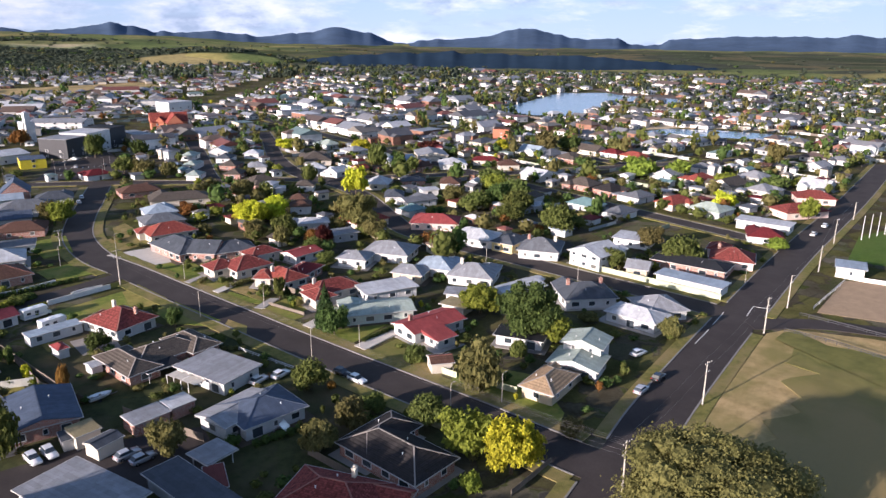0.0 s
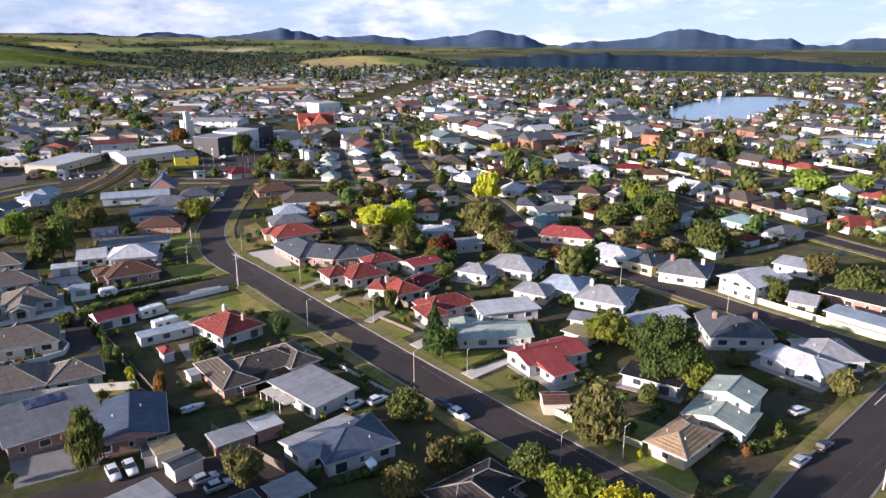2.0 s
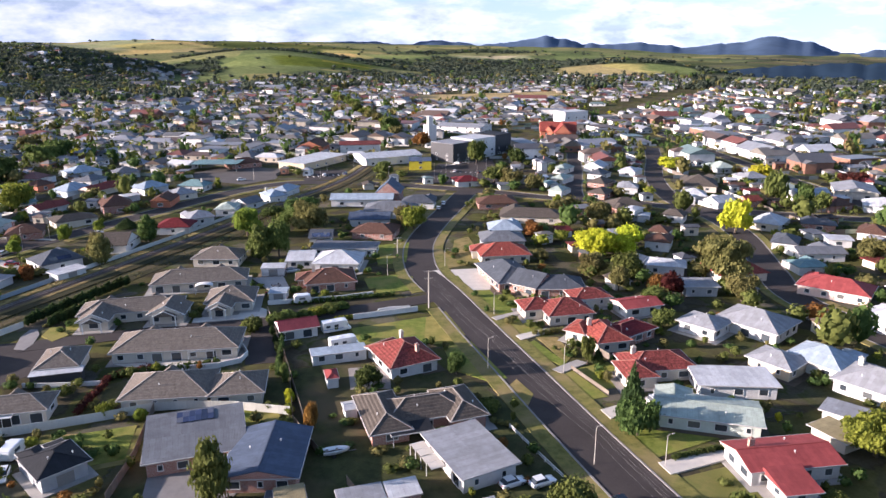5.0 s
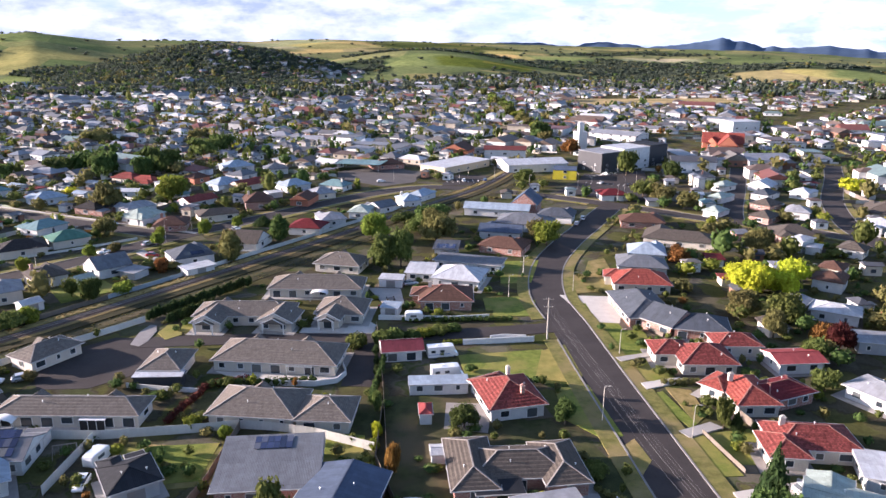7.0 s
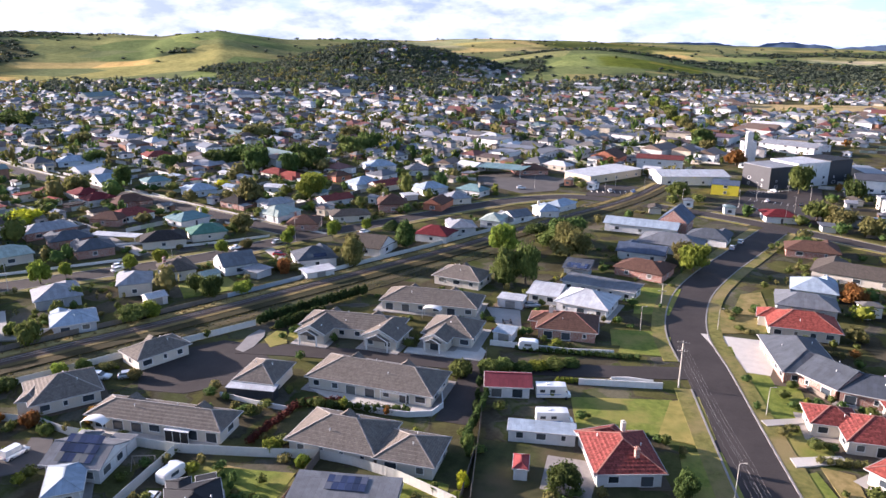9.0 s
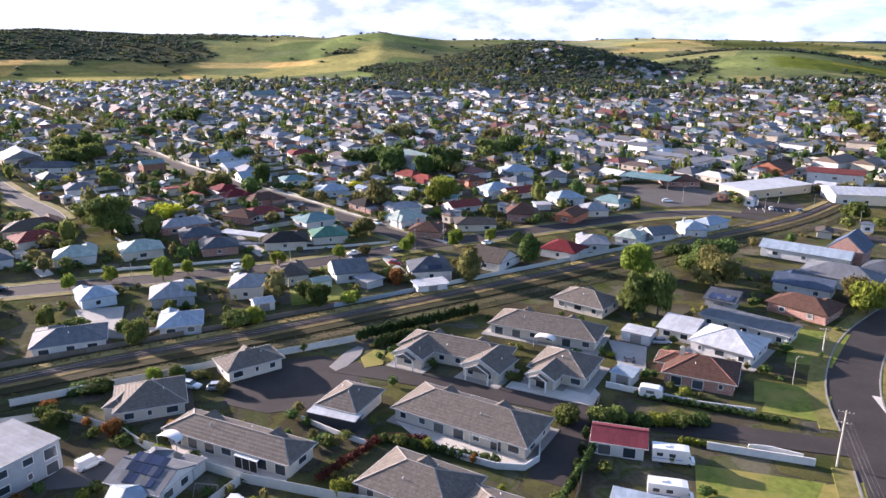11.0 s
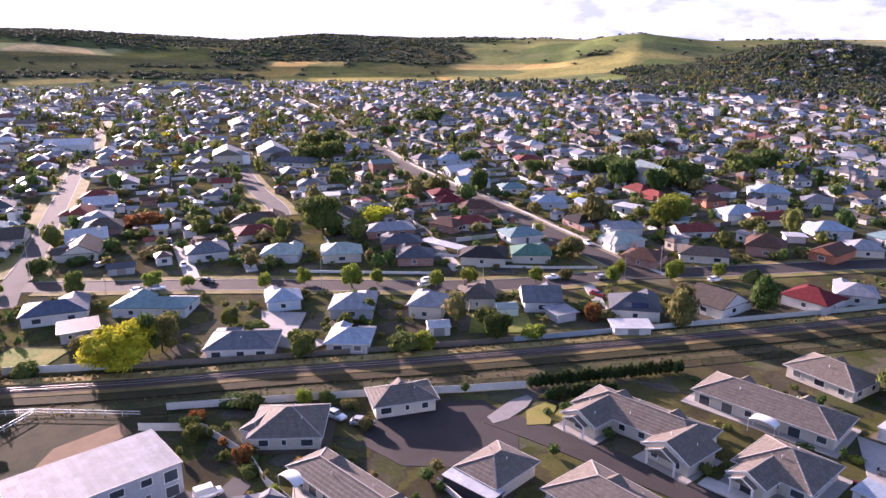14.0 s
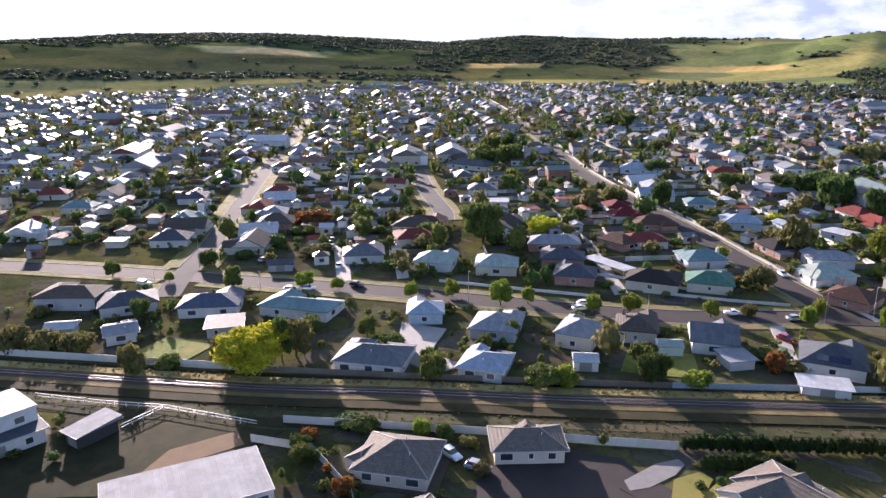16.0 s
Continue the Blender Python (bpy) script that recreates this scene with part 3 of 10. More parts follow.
    for k, (cx, cy, rz, ln) in enumerate(sides):
        code = doors[k] if k < len(doors) else "w"
        if code in ".o" or h < 2.2:
            continue
        n = int(ln // (3.7 if detail > 1 else 7.0))
        for i in range(n):
            u = (i + 0.5) / n * ln - ln / 2 + rng.uniform(-0.3, 0.3)
            for floor_z in ([0.0] if h < 4.6 else [0.0, 2.7]):
                mm = m @ pose(cx, cy, floor_z, 0, 0, rz) @ pose(u, -0.012, 0)
                if code == "d" and i == n // 2 and floor_z == 0:
                    part("door", cached("door", door_mesh), root, m=mm)
                elif code == "g" and i == 0 and floor_z == 0 and ln > 3.2:
                    part("garage_door", cached("garage", garage_mesh), root, m=mm)
                else:
                    ww, hh, sill = rng.choice([(1.8, 1.35, 0.8), (1.4, 1.3, 0.8), (0.9, 1.15, 0.95), (2.2, 1.4, 0.75)])
                    if code == "s" and rng.random() < 0.5:
                        ww, hh, sill = 2.2, 2.0, 0.08
                    fr, pn = window_meshes(ww, hh, detail < 2)
                    wo = part("window", fr, root, m=mm @ pose(0, 0, sill))
                    if pn:
                        part("pane", pn, wo)
    for i in range(chimney):
        c = Shape().box(-0.45, -0.32, 0, 0.45, 0.32, 1.5).box(-0.52, -0.39, 1.5, 0.52, 0.39, 1.64)
        c.box(-0.2, -0.15, 1.64, 0.2, 0.15, 1.9)
        px = (-0.3 if i == 0 else 0.32) * w
        part("chimney", c.mesh("chimney", WALL["brick"] if rng.random() < 0.4 else WALL["cream"]), root, m=m @ pose(px, 0.12 * d, h + rise * 0.55))
    return rf


def house(label, wings, roof, wall, category="house", group="houses", name="house", detail=2, chimney=0, solar=None, seed=None):
    """wings: rows of x, y, turn, w, d, eave height, roof kind, pitch, door codes for front, right, back, left."""
    x, y, rz = wings[0][:3]
    if math.hypot(x, y - 30) > 195:
        detail = 1
    root = thing(name, label, category, pose(x, y, 0, 0, 0, rz), group)
    inv = pose(x, y, 0, 0, 0, rz).inverted()
    rng = random.Random(int(abs(x * 13 + y * 7)) if seed is None else seed)
    # back extensions of plain one-block houses: a lean-to and a cross wing
    if category == "house" and roof != "unit" and len(wings) == 1 and wings[0][6] in ("hip", "gable", "gx", "gy") and min(wings[0][3:5]) > 7:
        _, _, _, w, d, h, kind, pitch, *more = wings[0]
        at = lambda u, v: (pose(x, y, 0, 0, 0, rz) @ Vector((u, v, 0)))[:2]
        sd = rng.choice([-1, 1])
        ww = w * rng.uniform(0.36, 0.48)
        wings = [*wings, (*at(sd * (w / 2 - ww / 2 - 0.3), d * 0.32), rz, ww, d * 0.8, h - 0.02, rng.choice(["hip", "gy"]), pitch, "..w.")]
        if rng.random() < 0.7:
            wl = w * rng.uniform(0.3, 0.42)
            wings.append((*at(-sd * (w / 2 - wl / 2 - 0.5), d / 2 + 1.2), rz + 180, wl, 3.4, h - 0.75, "mono", 7, "....", rng.choice(["silver", "white", "grey", roof]), wall))
    for i, (wx, wy, wr, w, d, h, kind, pitch, *more) in enumerate(wings):
        r, wl = (more[1], more[2]) if len(more) > 2 else (roof, wall)
        rf = wing(root, inv @ pose(wx, wy, 0, 0, 0, wr), w, d, h, kind, pitch, r, wl, detail, more[0] if more else "", rng, chimney if i == 0 else 0)
        if solar and i == solar[0]:
            _, side, count = solar
            panel = cached("solar", lambda: Shape().box(-0.5, -0.83, 0, 0.5, 0.83, 0.05).mesh("solar_panel", SOLAR))
            t = radians(pitch)
            sgn = -1 if side == "front" else 1
            for k in range(count):
                col, row = k % 6, k // 6
                along = kind in ("flat", "mono") or w >= d
                off = (min(w, d) / 2 - 1.6 - row * 1.72)
                zz = h + 0.1 + (min(w, d) / 2 - off) * math.tan(t)
                if kind in ("flat", "mono"):
                    zz = h + 0.12 + (0 if kind == "flat" else (d / 2 + sgn * off) * math.tan(t))
                    tilt = 0 if kind == "flat" else t
                else:
                    tilt = t if sgn < 0 else -t
                if along:
                    mm = Matrix.Translation(((col - 2.5) * 1.04, sgn * off, zz)) @ Matrix.Rotation(tilt, 4, "X")
                else:
                    mm = Matrix.Translation((-sgn * off, (col - 2.5) * 1.04, zz)) @ Matrix.Rotation(tilt * sgn * -1 * sgn, 4, "Y") @ Matrix.Rotation(radians(90), 4, "Z")
                part("solar_panel", panel, rf, m=mm)
    return root


# ---------------------------------------------------------------- plants
def leaf_cloud(rng, count, blobs, size, flat=0.75):
    """Small bent leaf clumps over a heap of ellipsoids, with a rough dark core in each."""
    vs, fs = [], []
    tot = sum(b[3] ** 2 for b in blobs)
    for bx, by, bz, br, bh in blobs:
        n = max(8, int(count * br * br / tot))
        p = rng.normal(size=(n, 3))
        p /= np.linalg.norm(p, axis=1)[:, None]
        rad = 1 - 0.35 * rng.random(n) ** 2 + 0.12 * rng.normal(size=n)
        c = p * rad[:, None] * (br, br, bh) + (bx, by, bz)
        nrm = p * 0.8 + rng.normal(size=(n, 3)) * 0.55 + (0, 0, 0.25)
        nrm /= np.linalg.norm(nrm, axis=1)[:, None]
        a = np.cross(nrm, rng.normal(size=(n, 3)))
        a /= np.linalg.norm(a, axis=1)[:, None]
        b = np.cross(nrm, a)
        sz = size * (0.6 + 0.8 * rng.random(n))[:, None]
        k = len(vs)
        quad = np.stack([c - a * sz, c - b * sz * flat + nrm * sz * 0.25, c + a * sz, c + b * sz * flat + nrm * sz * 0.2], 1).reshape(-1, 3)
        vs.extend(map(tuple, quad))
        fs.extend([(k + 4 * i, k + 4 * i + 1, k + 4 * i + 2, k + 4 * i + 3) for i in range(n)])
        # core
        bm = bmesh.new()
        bmesh.ops.create_icosphere(bm, subdivisions=2 if count > 300 else 1, radius=1)
        k = len(vs)
        for v in bm.verts:
            j = 0.72 + 0.14 * rng.normal()
            vs.append((v.co.x * br * j + bx, v.co.y * br * j + by, v.co.z * bh * j + bz))
        fs.extend([tuple(v.index + k for v in f.verts) for f in bm.faces])
        bm.free()
    return vs, fs


def crown_mesh(kind, variant, leaf, density=1.0):
    """Unit crown: radius about 1, from z = 0 to 1 of the tree's height."""
    def make():
        rng = np.random.default_rng(variant * 17 + sum(map(ord, kind)))
        if kind == "round":
            blobs = [(0, 0, 0.6, 0.72, 0.36)]
            for i in range(9):
                a, e = i * 2.4 + rng.random(), rng.uniform(-0.2, 0.28)
                r = rng.uniform(0.34, 0.5)
                blobs.append((math.cos(a) * 0.55, math.sin(a) * 0.55, 0.55 + e, r, r * 0.42))
            if density > 1.5:
                # lumps of foliage over the dome
                for i in range(22 if density > 10 else 10):
                    a, q = i * 2.4, math.sqrt((i + 0.5) / (22 if density > 10 else 10)) * 0.85
                    r = rng.uniform(0.16, 0.27)
                    blobs.append((math.cos(a) * q, math.sin(a) * q, 0.5 + 0.42 * math.sqrt(1 - q * q) + rng.uniform(-0.04, 0.05), r, r * 0.5))
            vs, fs = leaf_cloud(rng, int(2100 * density), blobs, 0.066 / density ** 0.5)
        elif kind == "bush":
            blobs = [(0, 0, 0.42, 0.7, 0.42)]
            for i in range(6):
                a = i * 1.05 + rng.random()
                r = rng.uniform(0.32, 0.5)
                blobs.append((math.cos(a) * 0.5, math.sin(a) * 0.5, 0.32 + rng.uniform(-0.05, 0.3), r, r * 0.6))
            vs, fs = leaf_cloud(rng, int(1100 * density), blobs, 0.085 / density ** 0.5)
        elif kind == "tall":
            blobs = []
            for i in range(9):
                t = i / 8
                r = 0.75 * (1 - abs(t - 0.4) * 1.1) + 0.12
                a = i * 2.4
                blobs.append((math.cos(a) * 0.25, math.sin(a) * 0.25, 0.2 + 0.7 * t, r, 0.16))
            vs, fs = leaf_cloud(rng, int(1700 * density), blobs, 0.072 / density ** 0.5)
        else:  # conifer
            blobs = []
            for i in range(11):
                t = i / 10
                blobs.append((rng.normal() * 0.05, rng.normal() * 0.05, 0.1 + 0.84 * t, 0.95 * (1 - t) ** 0.85 + 0.07, 0.075))
            vs, fs = leaf_cloud(rng, int(1700 * density), blobs, 0.07 / density ** 0.5)
        me = bpy.data.meshes.new("crown")
        me.from_pydata(vs, [], fs)
        me.materials.append(LEAF[leaf])
        me.update()
        return me

    return cached(("crown", kind, variant, leaf, density), make)


def trunk_mesh(variant):
    def make():
        rng = random.Random(variant)
        s = Shape().tube([(0, 0, -0.02), (0.02, 0.01, 0.15), (-0.02, 0.02, 0.35), (0.03, 0, 0.62)], [0.1, 0.075, 0.06, 0.03], 7)
        for i in range(5):
            a, z = i * 1.26 + rng.random(), rng.uniform(0.22, 0.4)
            s.tube([(0, 0, z), (math.cos(a) * 0.25, math.sin(a) * 0.25, z + 0.12), (math.cos(a) * 0.5, math.sin(a) * 0.5, z + 0.22)], [0.04, 0.028, 0.012], 5)
        return s.mesh("trunk", BARK, smooth=True)

    return cached(("trunk", variant), make)


TREE_LABEL = {
    "green": "leafy green broadleaf tree with a rounded crown",
    "dark": "large dark green tree with a dense crown",
    "lime": "bright green garden tree in full leaf",
    "yellow": "golden yellow autumn tree with a full crown",
    "autumn": "tree with russet autumn leaves",
    "olive": "olive-brown evergreen tree with a broad crown",
    "conifer": "tall dark green conifer with a pointed crown",
    "red": "dark red-leaved garden tree",
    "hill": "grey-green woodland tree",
}
tree_count = [0]


def tree(x, y, r, h, leaf="green", kind="round", density=1.0, z=0.0):
    """A tree or bush: crown radius r, height h."""
    tree_count[0] += 1
    k = tree_count[0]
    if density > 0.5:
        leaf_size = 0.22 if r > 11 else 0.30 if math.hypot(x, y - 30) < (205 if leaf == "yellow" else 130) else 0.42
        fit_to = (0.066 * r / leaf_size) ** 2
        density = 16 if fit_to > 12 else 8 if fit_to > 5 else 4 if fit_to > 2.6 else 2 if fit_to > 1.3 else 1.0
    small = kind == "bush"
    name = "bush" if small else "tree"
    label = TREE_LABEL[leaf] if not small else TREE_LABEL[leaf].replace("tree", "shrub").split(" with")[0] + " in a garden bed"
    root = thing(name, label, "shrub" if small else "tree", pose(x, y, z, 0, 0, (k * 77) % 360), "garden shrubs" if small else "trees")
    part("trunk", trunk_mesh(k % 3), root, m=Matrix.Diagonal((max(0.3, r * (0.4 if small else 0.75)), max(0.3, r * (0.4 if small else 0.75)), h, 1)))
    part("crown", crown_mesh(kind, k % 3, leaf, density), root, m=Matrix.Diagonal((r, r, h, 1)))
    return root


def hedge(x0, y0, x1, y1, w=1.0, h=1.2, leaf="dark", label="clipped dark green hedge"):
    a, b = Vector((x0, y0)), Vector((x1, y1))
    ln = (b - a).length
    rz = math.degrees(math.atan2(y1 - y0, x1 - x0))
    rng = np.random.default_rng(int(abs(x0 * 11 + y0 * 5)))
    n = max(2, int(ln / (w * 0.9)))
    blobs = [((i + 0.5) / n * ln, rng.normal() * 0.06 * w, h * 0.5, w * 0.55, h * (0.5 + 0.08 * rng.normal())) for i in range(n)]
    vs, fs = leaf_cloud(rng, int(90 * n), blobs, 0.17)
    me = bpy.data.meshes.new("hedge")
    me.from_pydata(vs, [], fs)
    me.materials.append(LEAF[leaf])
    return thing("hedge", label, "hedge", pose(x0, y0, 0, 0, 0, rz), "hedges", data=me)


# ---------------------------------------------------------------- ground pieces
LAYER = [0]
HARD = []


def outline_mesh(name, pts, z, mat, thick=0.3):
    n = len(pts)
    v = [(x, y, z - thick) for x, y in pts] + [(x, y, z) for x, y in pts]
    f = [tuple(range(n, 2 * n)), tuple(range(n - 1, -1, -1))] + [(i, (i + 1) % n, n + (i + 1) % n, n + i) for i in range(n)]
    me = bpy.data.meshes.new(name)
    me.from_pydata(v, [], f)
    me.materials.append(mat)
    me.update()
    bm = bmesh.new()
    bm.from_mesh(me)
    bmesh.ops.recalc_face_normals(bm, faces=bm.faces)
    bm.to_mesh(me)
    bm.free()
    auto_uv(me)
    return me


def patch(name, mat, label, *pts):
    """A level piece of ground with the given corners; later ones lie a little higher."""
    LAYER[0] += 1
    if name in ("pavement", "driveway", "paving", "car_park", "forecourt"):
        HARD.append(list(pts))
    return tagged(new(name, outline_mesh(name, pts, (0.25 if name == "driveway" else 0.05) + 0.0045 * (LAYER[0] % 30) + 0.0007 * (LAYER[0] // 30 % 6), mat)), label, "ground", "", "structure")


def smooth_line(pts, step=4.0):
    """Catmull-Rom through the points."""
    P = [Vector((*p, 0)) for p in pts]
    P = [P[0] * 2 - P[1]] + P + [P[-1] * 2 - P[-2]]
    out = []
    for i in range(1, len(P) - 2):
        a, b, c, d = P[i - 1 : i + 3]
        n = max(1, int((c - b).length / step))
        for k in range(n):
            t = k / n
            out.append(0.5 * (2 * b + (c - a) * t + (2 * a - 5 * b + 4 * c - d) * t * t + (3 * b - a - 3 * c + d) * t ** 3))
    return out + [P[-2]]


def ribbon(line, off0, off1, z0, z1, closed=True):
    """A band beside a line, from off0 to off1 (left positive), its top at z1 and its foot at z0."""
    s = Shape()
    rows = []
    for i, p in enumerate(line):
        d = (line[min(i + 1, len(line) - 1)] - line[max(i - 1, 0)]).normalized()
        nrm = Vector((-d.y, d.x, 0))
        a, b = p + nrm * off0, p + nrm * off1
        rows.append([(a.x, a.y, z0), (a.x, a.y, z1), (b.x, b.y, z1), (b.x, b.y, z0)])
    v = [q for r in rows for q in r]
    f = []
    for i in range(len(rows) - 1):
        k = 4 * i
        f += [(k + 1, k + 5, k + 6, k + 2), (k, k + 4, k + 5, k + 1), (k + 2, k + 6, k + 7, k + 3)]
    f += [(0, 1, 2, 3), (4 * len(rows) - 1, 4 * len(rows) - 2, 4 * len(rows) - 3, 4 * len(rows) - 4)]
    s.add(v, [g[::-1] for g in f] if off1 > off0 else f)
    return s


ROADS = []


EDGES = []


def road(label, pts, width, kerb=True, mat=None, verge=0.0, z=0.10, verge_mat=None):
    line = smooth_line(pts)
    k = len(ROADS)
    ROADS.append((line, width / 2 + 1.0))
    h = width / 2
    tagged(new("road", ribbon(line, -h, h, -0.3, z + 0.005 * k).mesh("road", mat or ASPHALT)), label, "road", "", "structure")
    EDGES.append((k, line, h, kerb, verge, verge_mat, z))
    return line


def finish_roads():
    """Kerbs and verges along every road, open where another road joins."""
    for k, line, h, kerb, verge, verge_mat, z in EDGES:
        others = [(p, w - 0.4) for j, (ln, w) in enumerate(ROADS) if j != k for p in ln]
        ox = np.array([(p.x, p.y, w) for p, w in others])
        for sgn in (-1, 1):
            runs, cur = [], []
            for i, p in enumerate(line):
                d = (line[min(i + 1, len(line) - 1)] - line[max(i - 1, 0)]).normalized()
                q = p + Vector((-d.y, d.x, 0)) * sgn * (h + 0.2)
                if (np.hypot(ox[:, 0] - q.x, ox[:, 1] - q.y) < ox[:, 2] + 0.6).any():
                    if len(cur) > 3:
                        runs.append(cur)
                    cur = []
                else:
                    cur.append(p)
            if len(cur) > 3:
                runs.append(cur)
            for run in runs:
                if kerb:
                    tagged(new("kerb", ribbon(run, sgn * h, sgn * (h + 0.35), -0.3, z + 0.13).mesh("kerb", KERB)), "pale concrete kerb along the road", "kerb", "", "structure")
                if verge:
                    tagged(new("verge", ribbon(run, sgn * (h + 0.35), sgn * (h + 0.35 + verge), -0.3, z + 0.07 + 0.004 * (k % 12)).mesh("verge", verge_mat or VERGE)), "mown grass verge beside the road", "verge", "", "structure")


FENCE = {
    "pale": (FENCE_PALE, "cream steel panel fence"),
    "green": (FENCE_GREEN, "sage green steel panel fence"),
    "grey": (FENCE_GREY, "tall blue-grey corrugated steel fence"),
    "wood": (FENCE_WOOD, "weathered grey timber paling fence"),
    "rail": (TRIM, "low white post and rail fence"),
    "iron": (TRIM_DARK, "low black post and rail fence"),
    "block": (BLOCKWORK, "low white painted block wall"),
}


def fence(kind, h, *pts):
    """A fence of panels between posts along the points."""
    mat, label = FENCE[kind]
    root = thing("fence", label, "fence", pose(*pts[0], 0), "fences")
    o = Vector((*pts[0], 0))
    for a, b in zip(pts, pts[1:]):
        a, b = Vector((*a, 0)) - o, Vector((*b, 0)) - o
        ln = (b - a).length
        n = max(1, round(ln / (2.4 if ln < 14 else 3.6 if ln < 30 else 5)))
        w = round(ln / n, 2)
        rz = math.degrees(math.atan2(b.y - a.y, b.x - a.x))

        def panel():
            s = Shape()
            if kind == "block":
                s.box(0, -0.1, 0, w, 0.1, h)
            elif kind in ("rail", "iron"):
                s.box(0, -0.04, h - 0.12, w, 0.04, h).box(0, -0.03, h * 0.45, w, 0.03, h * 0.45 + 0.09)
            else:
                k = max(3, int(w / (0.2 if kind == "wood" else 0.4)))
                for i in range(k + 1):
                    yy = -0.02 * (i % 2)
                    hh = h - (0.05 * ((i * 7) % 3) / 2 if kind == "wood" else 0)
                    s.v += [(i * w / k, yy - 0.02, 0.03), (i * w / k, yy - 0.02, hh), (i * w / k, yy + 0.02, hh), (i * w / k, yy + 0.02, 0.03)]
                for i in range(k):
                    q = 4 * i
                    s.f += [(q, q + 4, q + 5, q + 1), (q + 1, q + 5, q + 6, q + 2), (q + 2, q + 6, q + 7, q + 3)]
                    s.m += [0, 0, 0]
                s.f += [(0, 1, 2, 3), (4 * k + 3, 4 * k + 2, 4 * k + 1, 4 * k)]
                s.m += [0, 0]
            return s.mesh("panel", mat)

        me = cached(("fence", kind, h, w), panel)
        ps = cached(("post", kind, h), lambda: Shape().box(-0.05, -0.05, -0.1, 0.05, 0.05, h + 0.04).mesh("post", mat))
        for i in range(n):
            p = a + (b - a) * (i / n)
            part("panel", me, root, m=pose(p.x, p.y, 0.02, 0, 0, rz))
            if kind != "block":
                part("post", ps, root, m=pose(p.x, p.y, 0, 0, 0, rz))
    return root


# ---------------------------------------------------------------- street furniture and vehicles
def power_pole(x, y, h=10.0, rz=0.0, arms=2):
    root = thing("power_pole", "pale timber power pole with crossarms beside the road", "power pole", pose(x, y, 0, 0, 0, rz), "power poles")
    part("pole", cached(("pp", h), lambda: Shape().tube([(0, 0, -0.2), (0, 0, h)], [0.17, 0.11], 8).mesh("pole", POLE)), root)
    for i in range(arms):
        z = h - 0.35 - 1.9 * i
        w = 1.15 - 0.15 * i
        ar = part("crossarm", cached(("arm", w), lambda: Shape().box(-w, -0.06, -0.07, w, 0.06, 0.07).mesh("crossarm", TIMBER)), root, m=pose(0, -0.17, z))
        for u in (-0.95, -0.4, 0.4, 0.95):
            part("insulator", cached("ins", lambda: Shape().tube([(0, 0, 0.07), (0, 0, 0.14), (0, 0, 0.26)], [0.03, 0.06, 0.035], 6).mesh("insulator", TRIM)), ar, m=pose(u * w, 0, 0))
    return root


def street_lamp(x, y, h=8.0, rz=0.0):
    root = thing("street_lamp", "slim pale street light pole with a short arm", "street light", pose(x, y, 0, 0, 0, rz), "street lights")
    part("pole", cached(("sl", h), lambda: Shape().tube([(0, 0, -0.2), (0, 0, h - 0.4), (0.2, 0, h - 0.08), (0.8, 0, h)], [0.075, 0.05, 0.035, 0.03], 7).mesh("pole", POLE)), root)
    part("lantern", cached("lantern", lambda: Shape().box(-0.1, -0.09, -0.05, 0.35, 0.09, 0.05).mesh("lantern", POLE)), root, m=pose(0.8, 0, h))
    return root


def cable(a, b, sag=0.5, r=0.009):
    a, b = Vector(a), Vector(b)
    pts = [a.lerp(b, t) - Vector((0, 0, sag * 4 * t * (1 - t))) for t in [i / 12 for i in range(13)]]
    o = pts[0].copy()
    me = Shape().tube([p - o for p in pts], [r] * 13, 4).mesh("power_cable", CABLE)
    return thing("power_cable", "thin overhead power cable between poles", "cable", Matrix.Translation(o), "power cables", data=me)


CAR = {
    "white": car_paint("white_car_paint", (0.72, 0.72, 0.71)),
    "silver": car_paint("silver_car_paint", (0.38, 0.39, 0.41)),
    "black": car_paint("black_car_paint", (0.018, 0.019, 0.022)),
    "red": car_paint("red_car_paint", (0.32, 0.02, 0.02)),
    "blue": car_paint("blue_car_paint", (0.03, 0.07, 0.18)),
}


def loft(profile_rows):
    """Skins equal rings; caps both ends."""
    s = Shape()
    n = len(profile_rows[0])
    v = [p for r in profile_rows for p in r]
    f = []
    for i in range(len(profile_rows) - 1):
        for j in range(n):
            a, b = i * n + j, i * n + (j + 1) % n
            f.append((a, b, b + n, a + n))
    f += [tuple(range(n - 1, -1, -1)), tuple(range((len(profile_rows) - 1) * n, len(profile_rows) * n))]
    s.add(v, f)
    return s


def tyre_mesh():
    return Shape().tube([(0, -0.11, 0), (0, -0.09, 0), (0, 0.09, 0), (0, 0.11, 0)], [0.27, 0.32, 0.32, 0.27], 14).mesh("tyre", RUBBER)


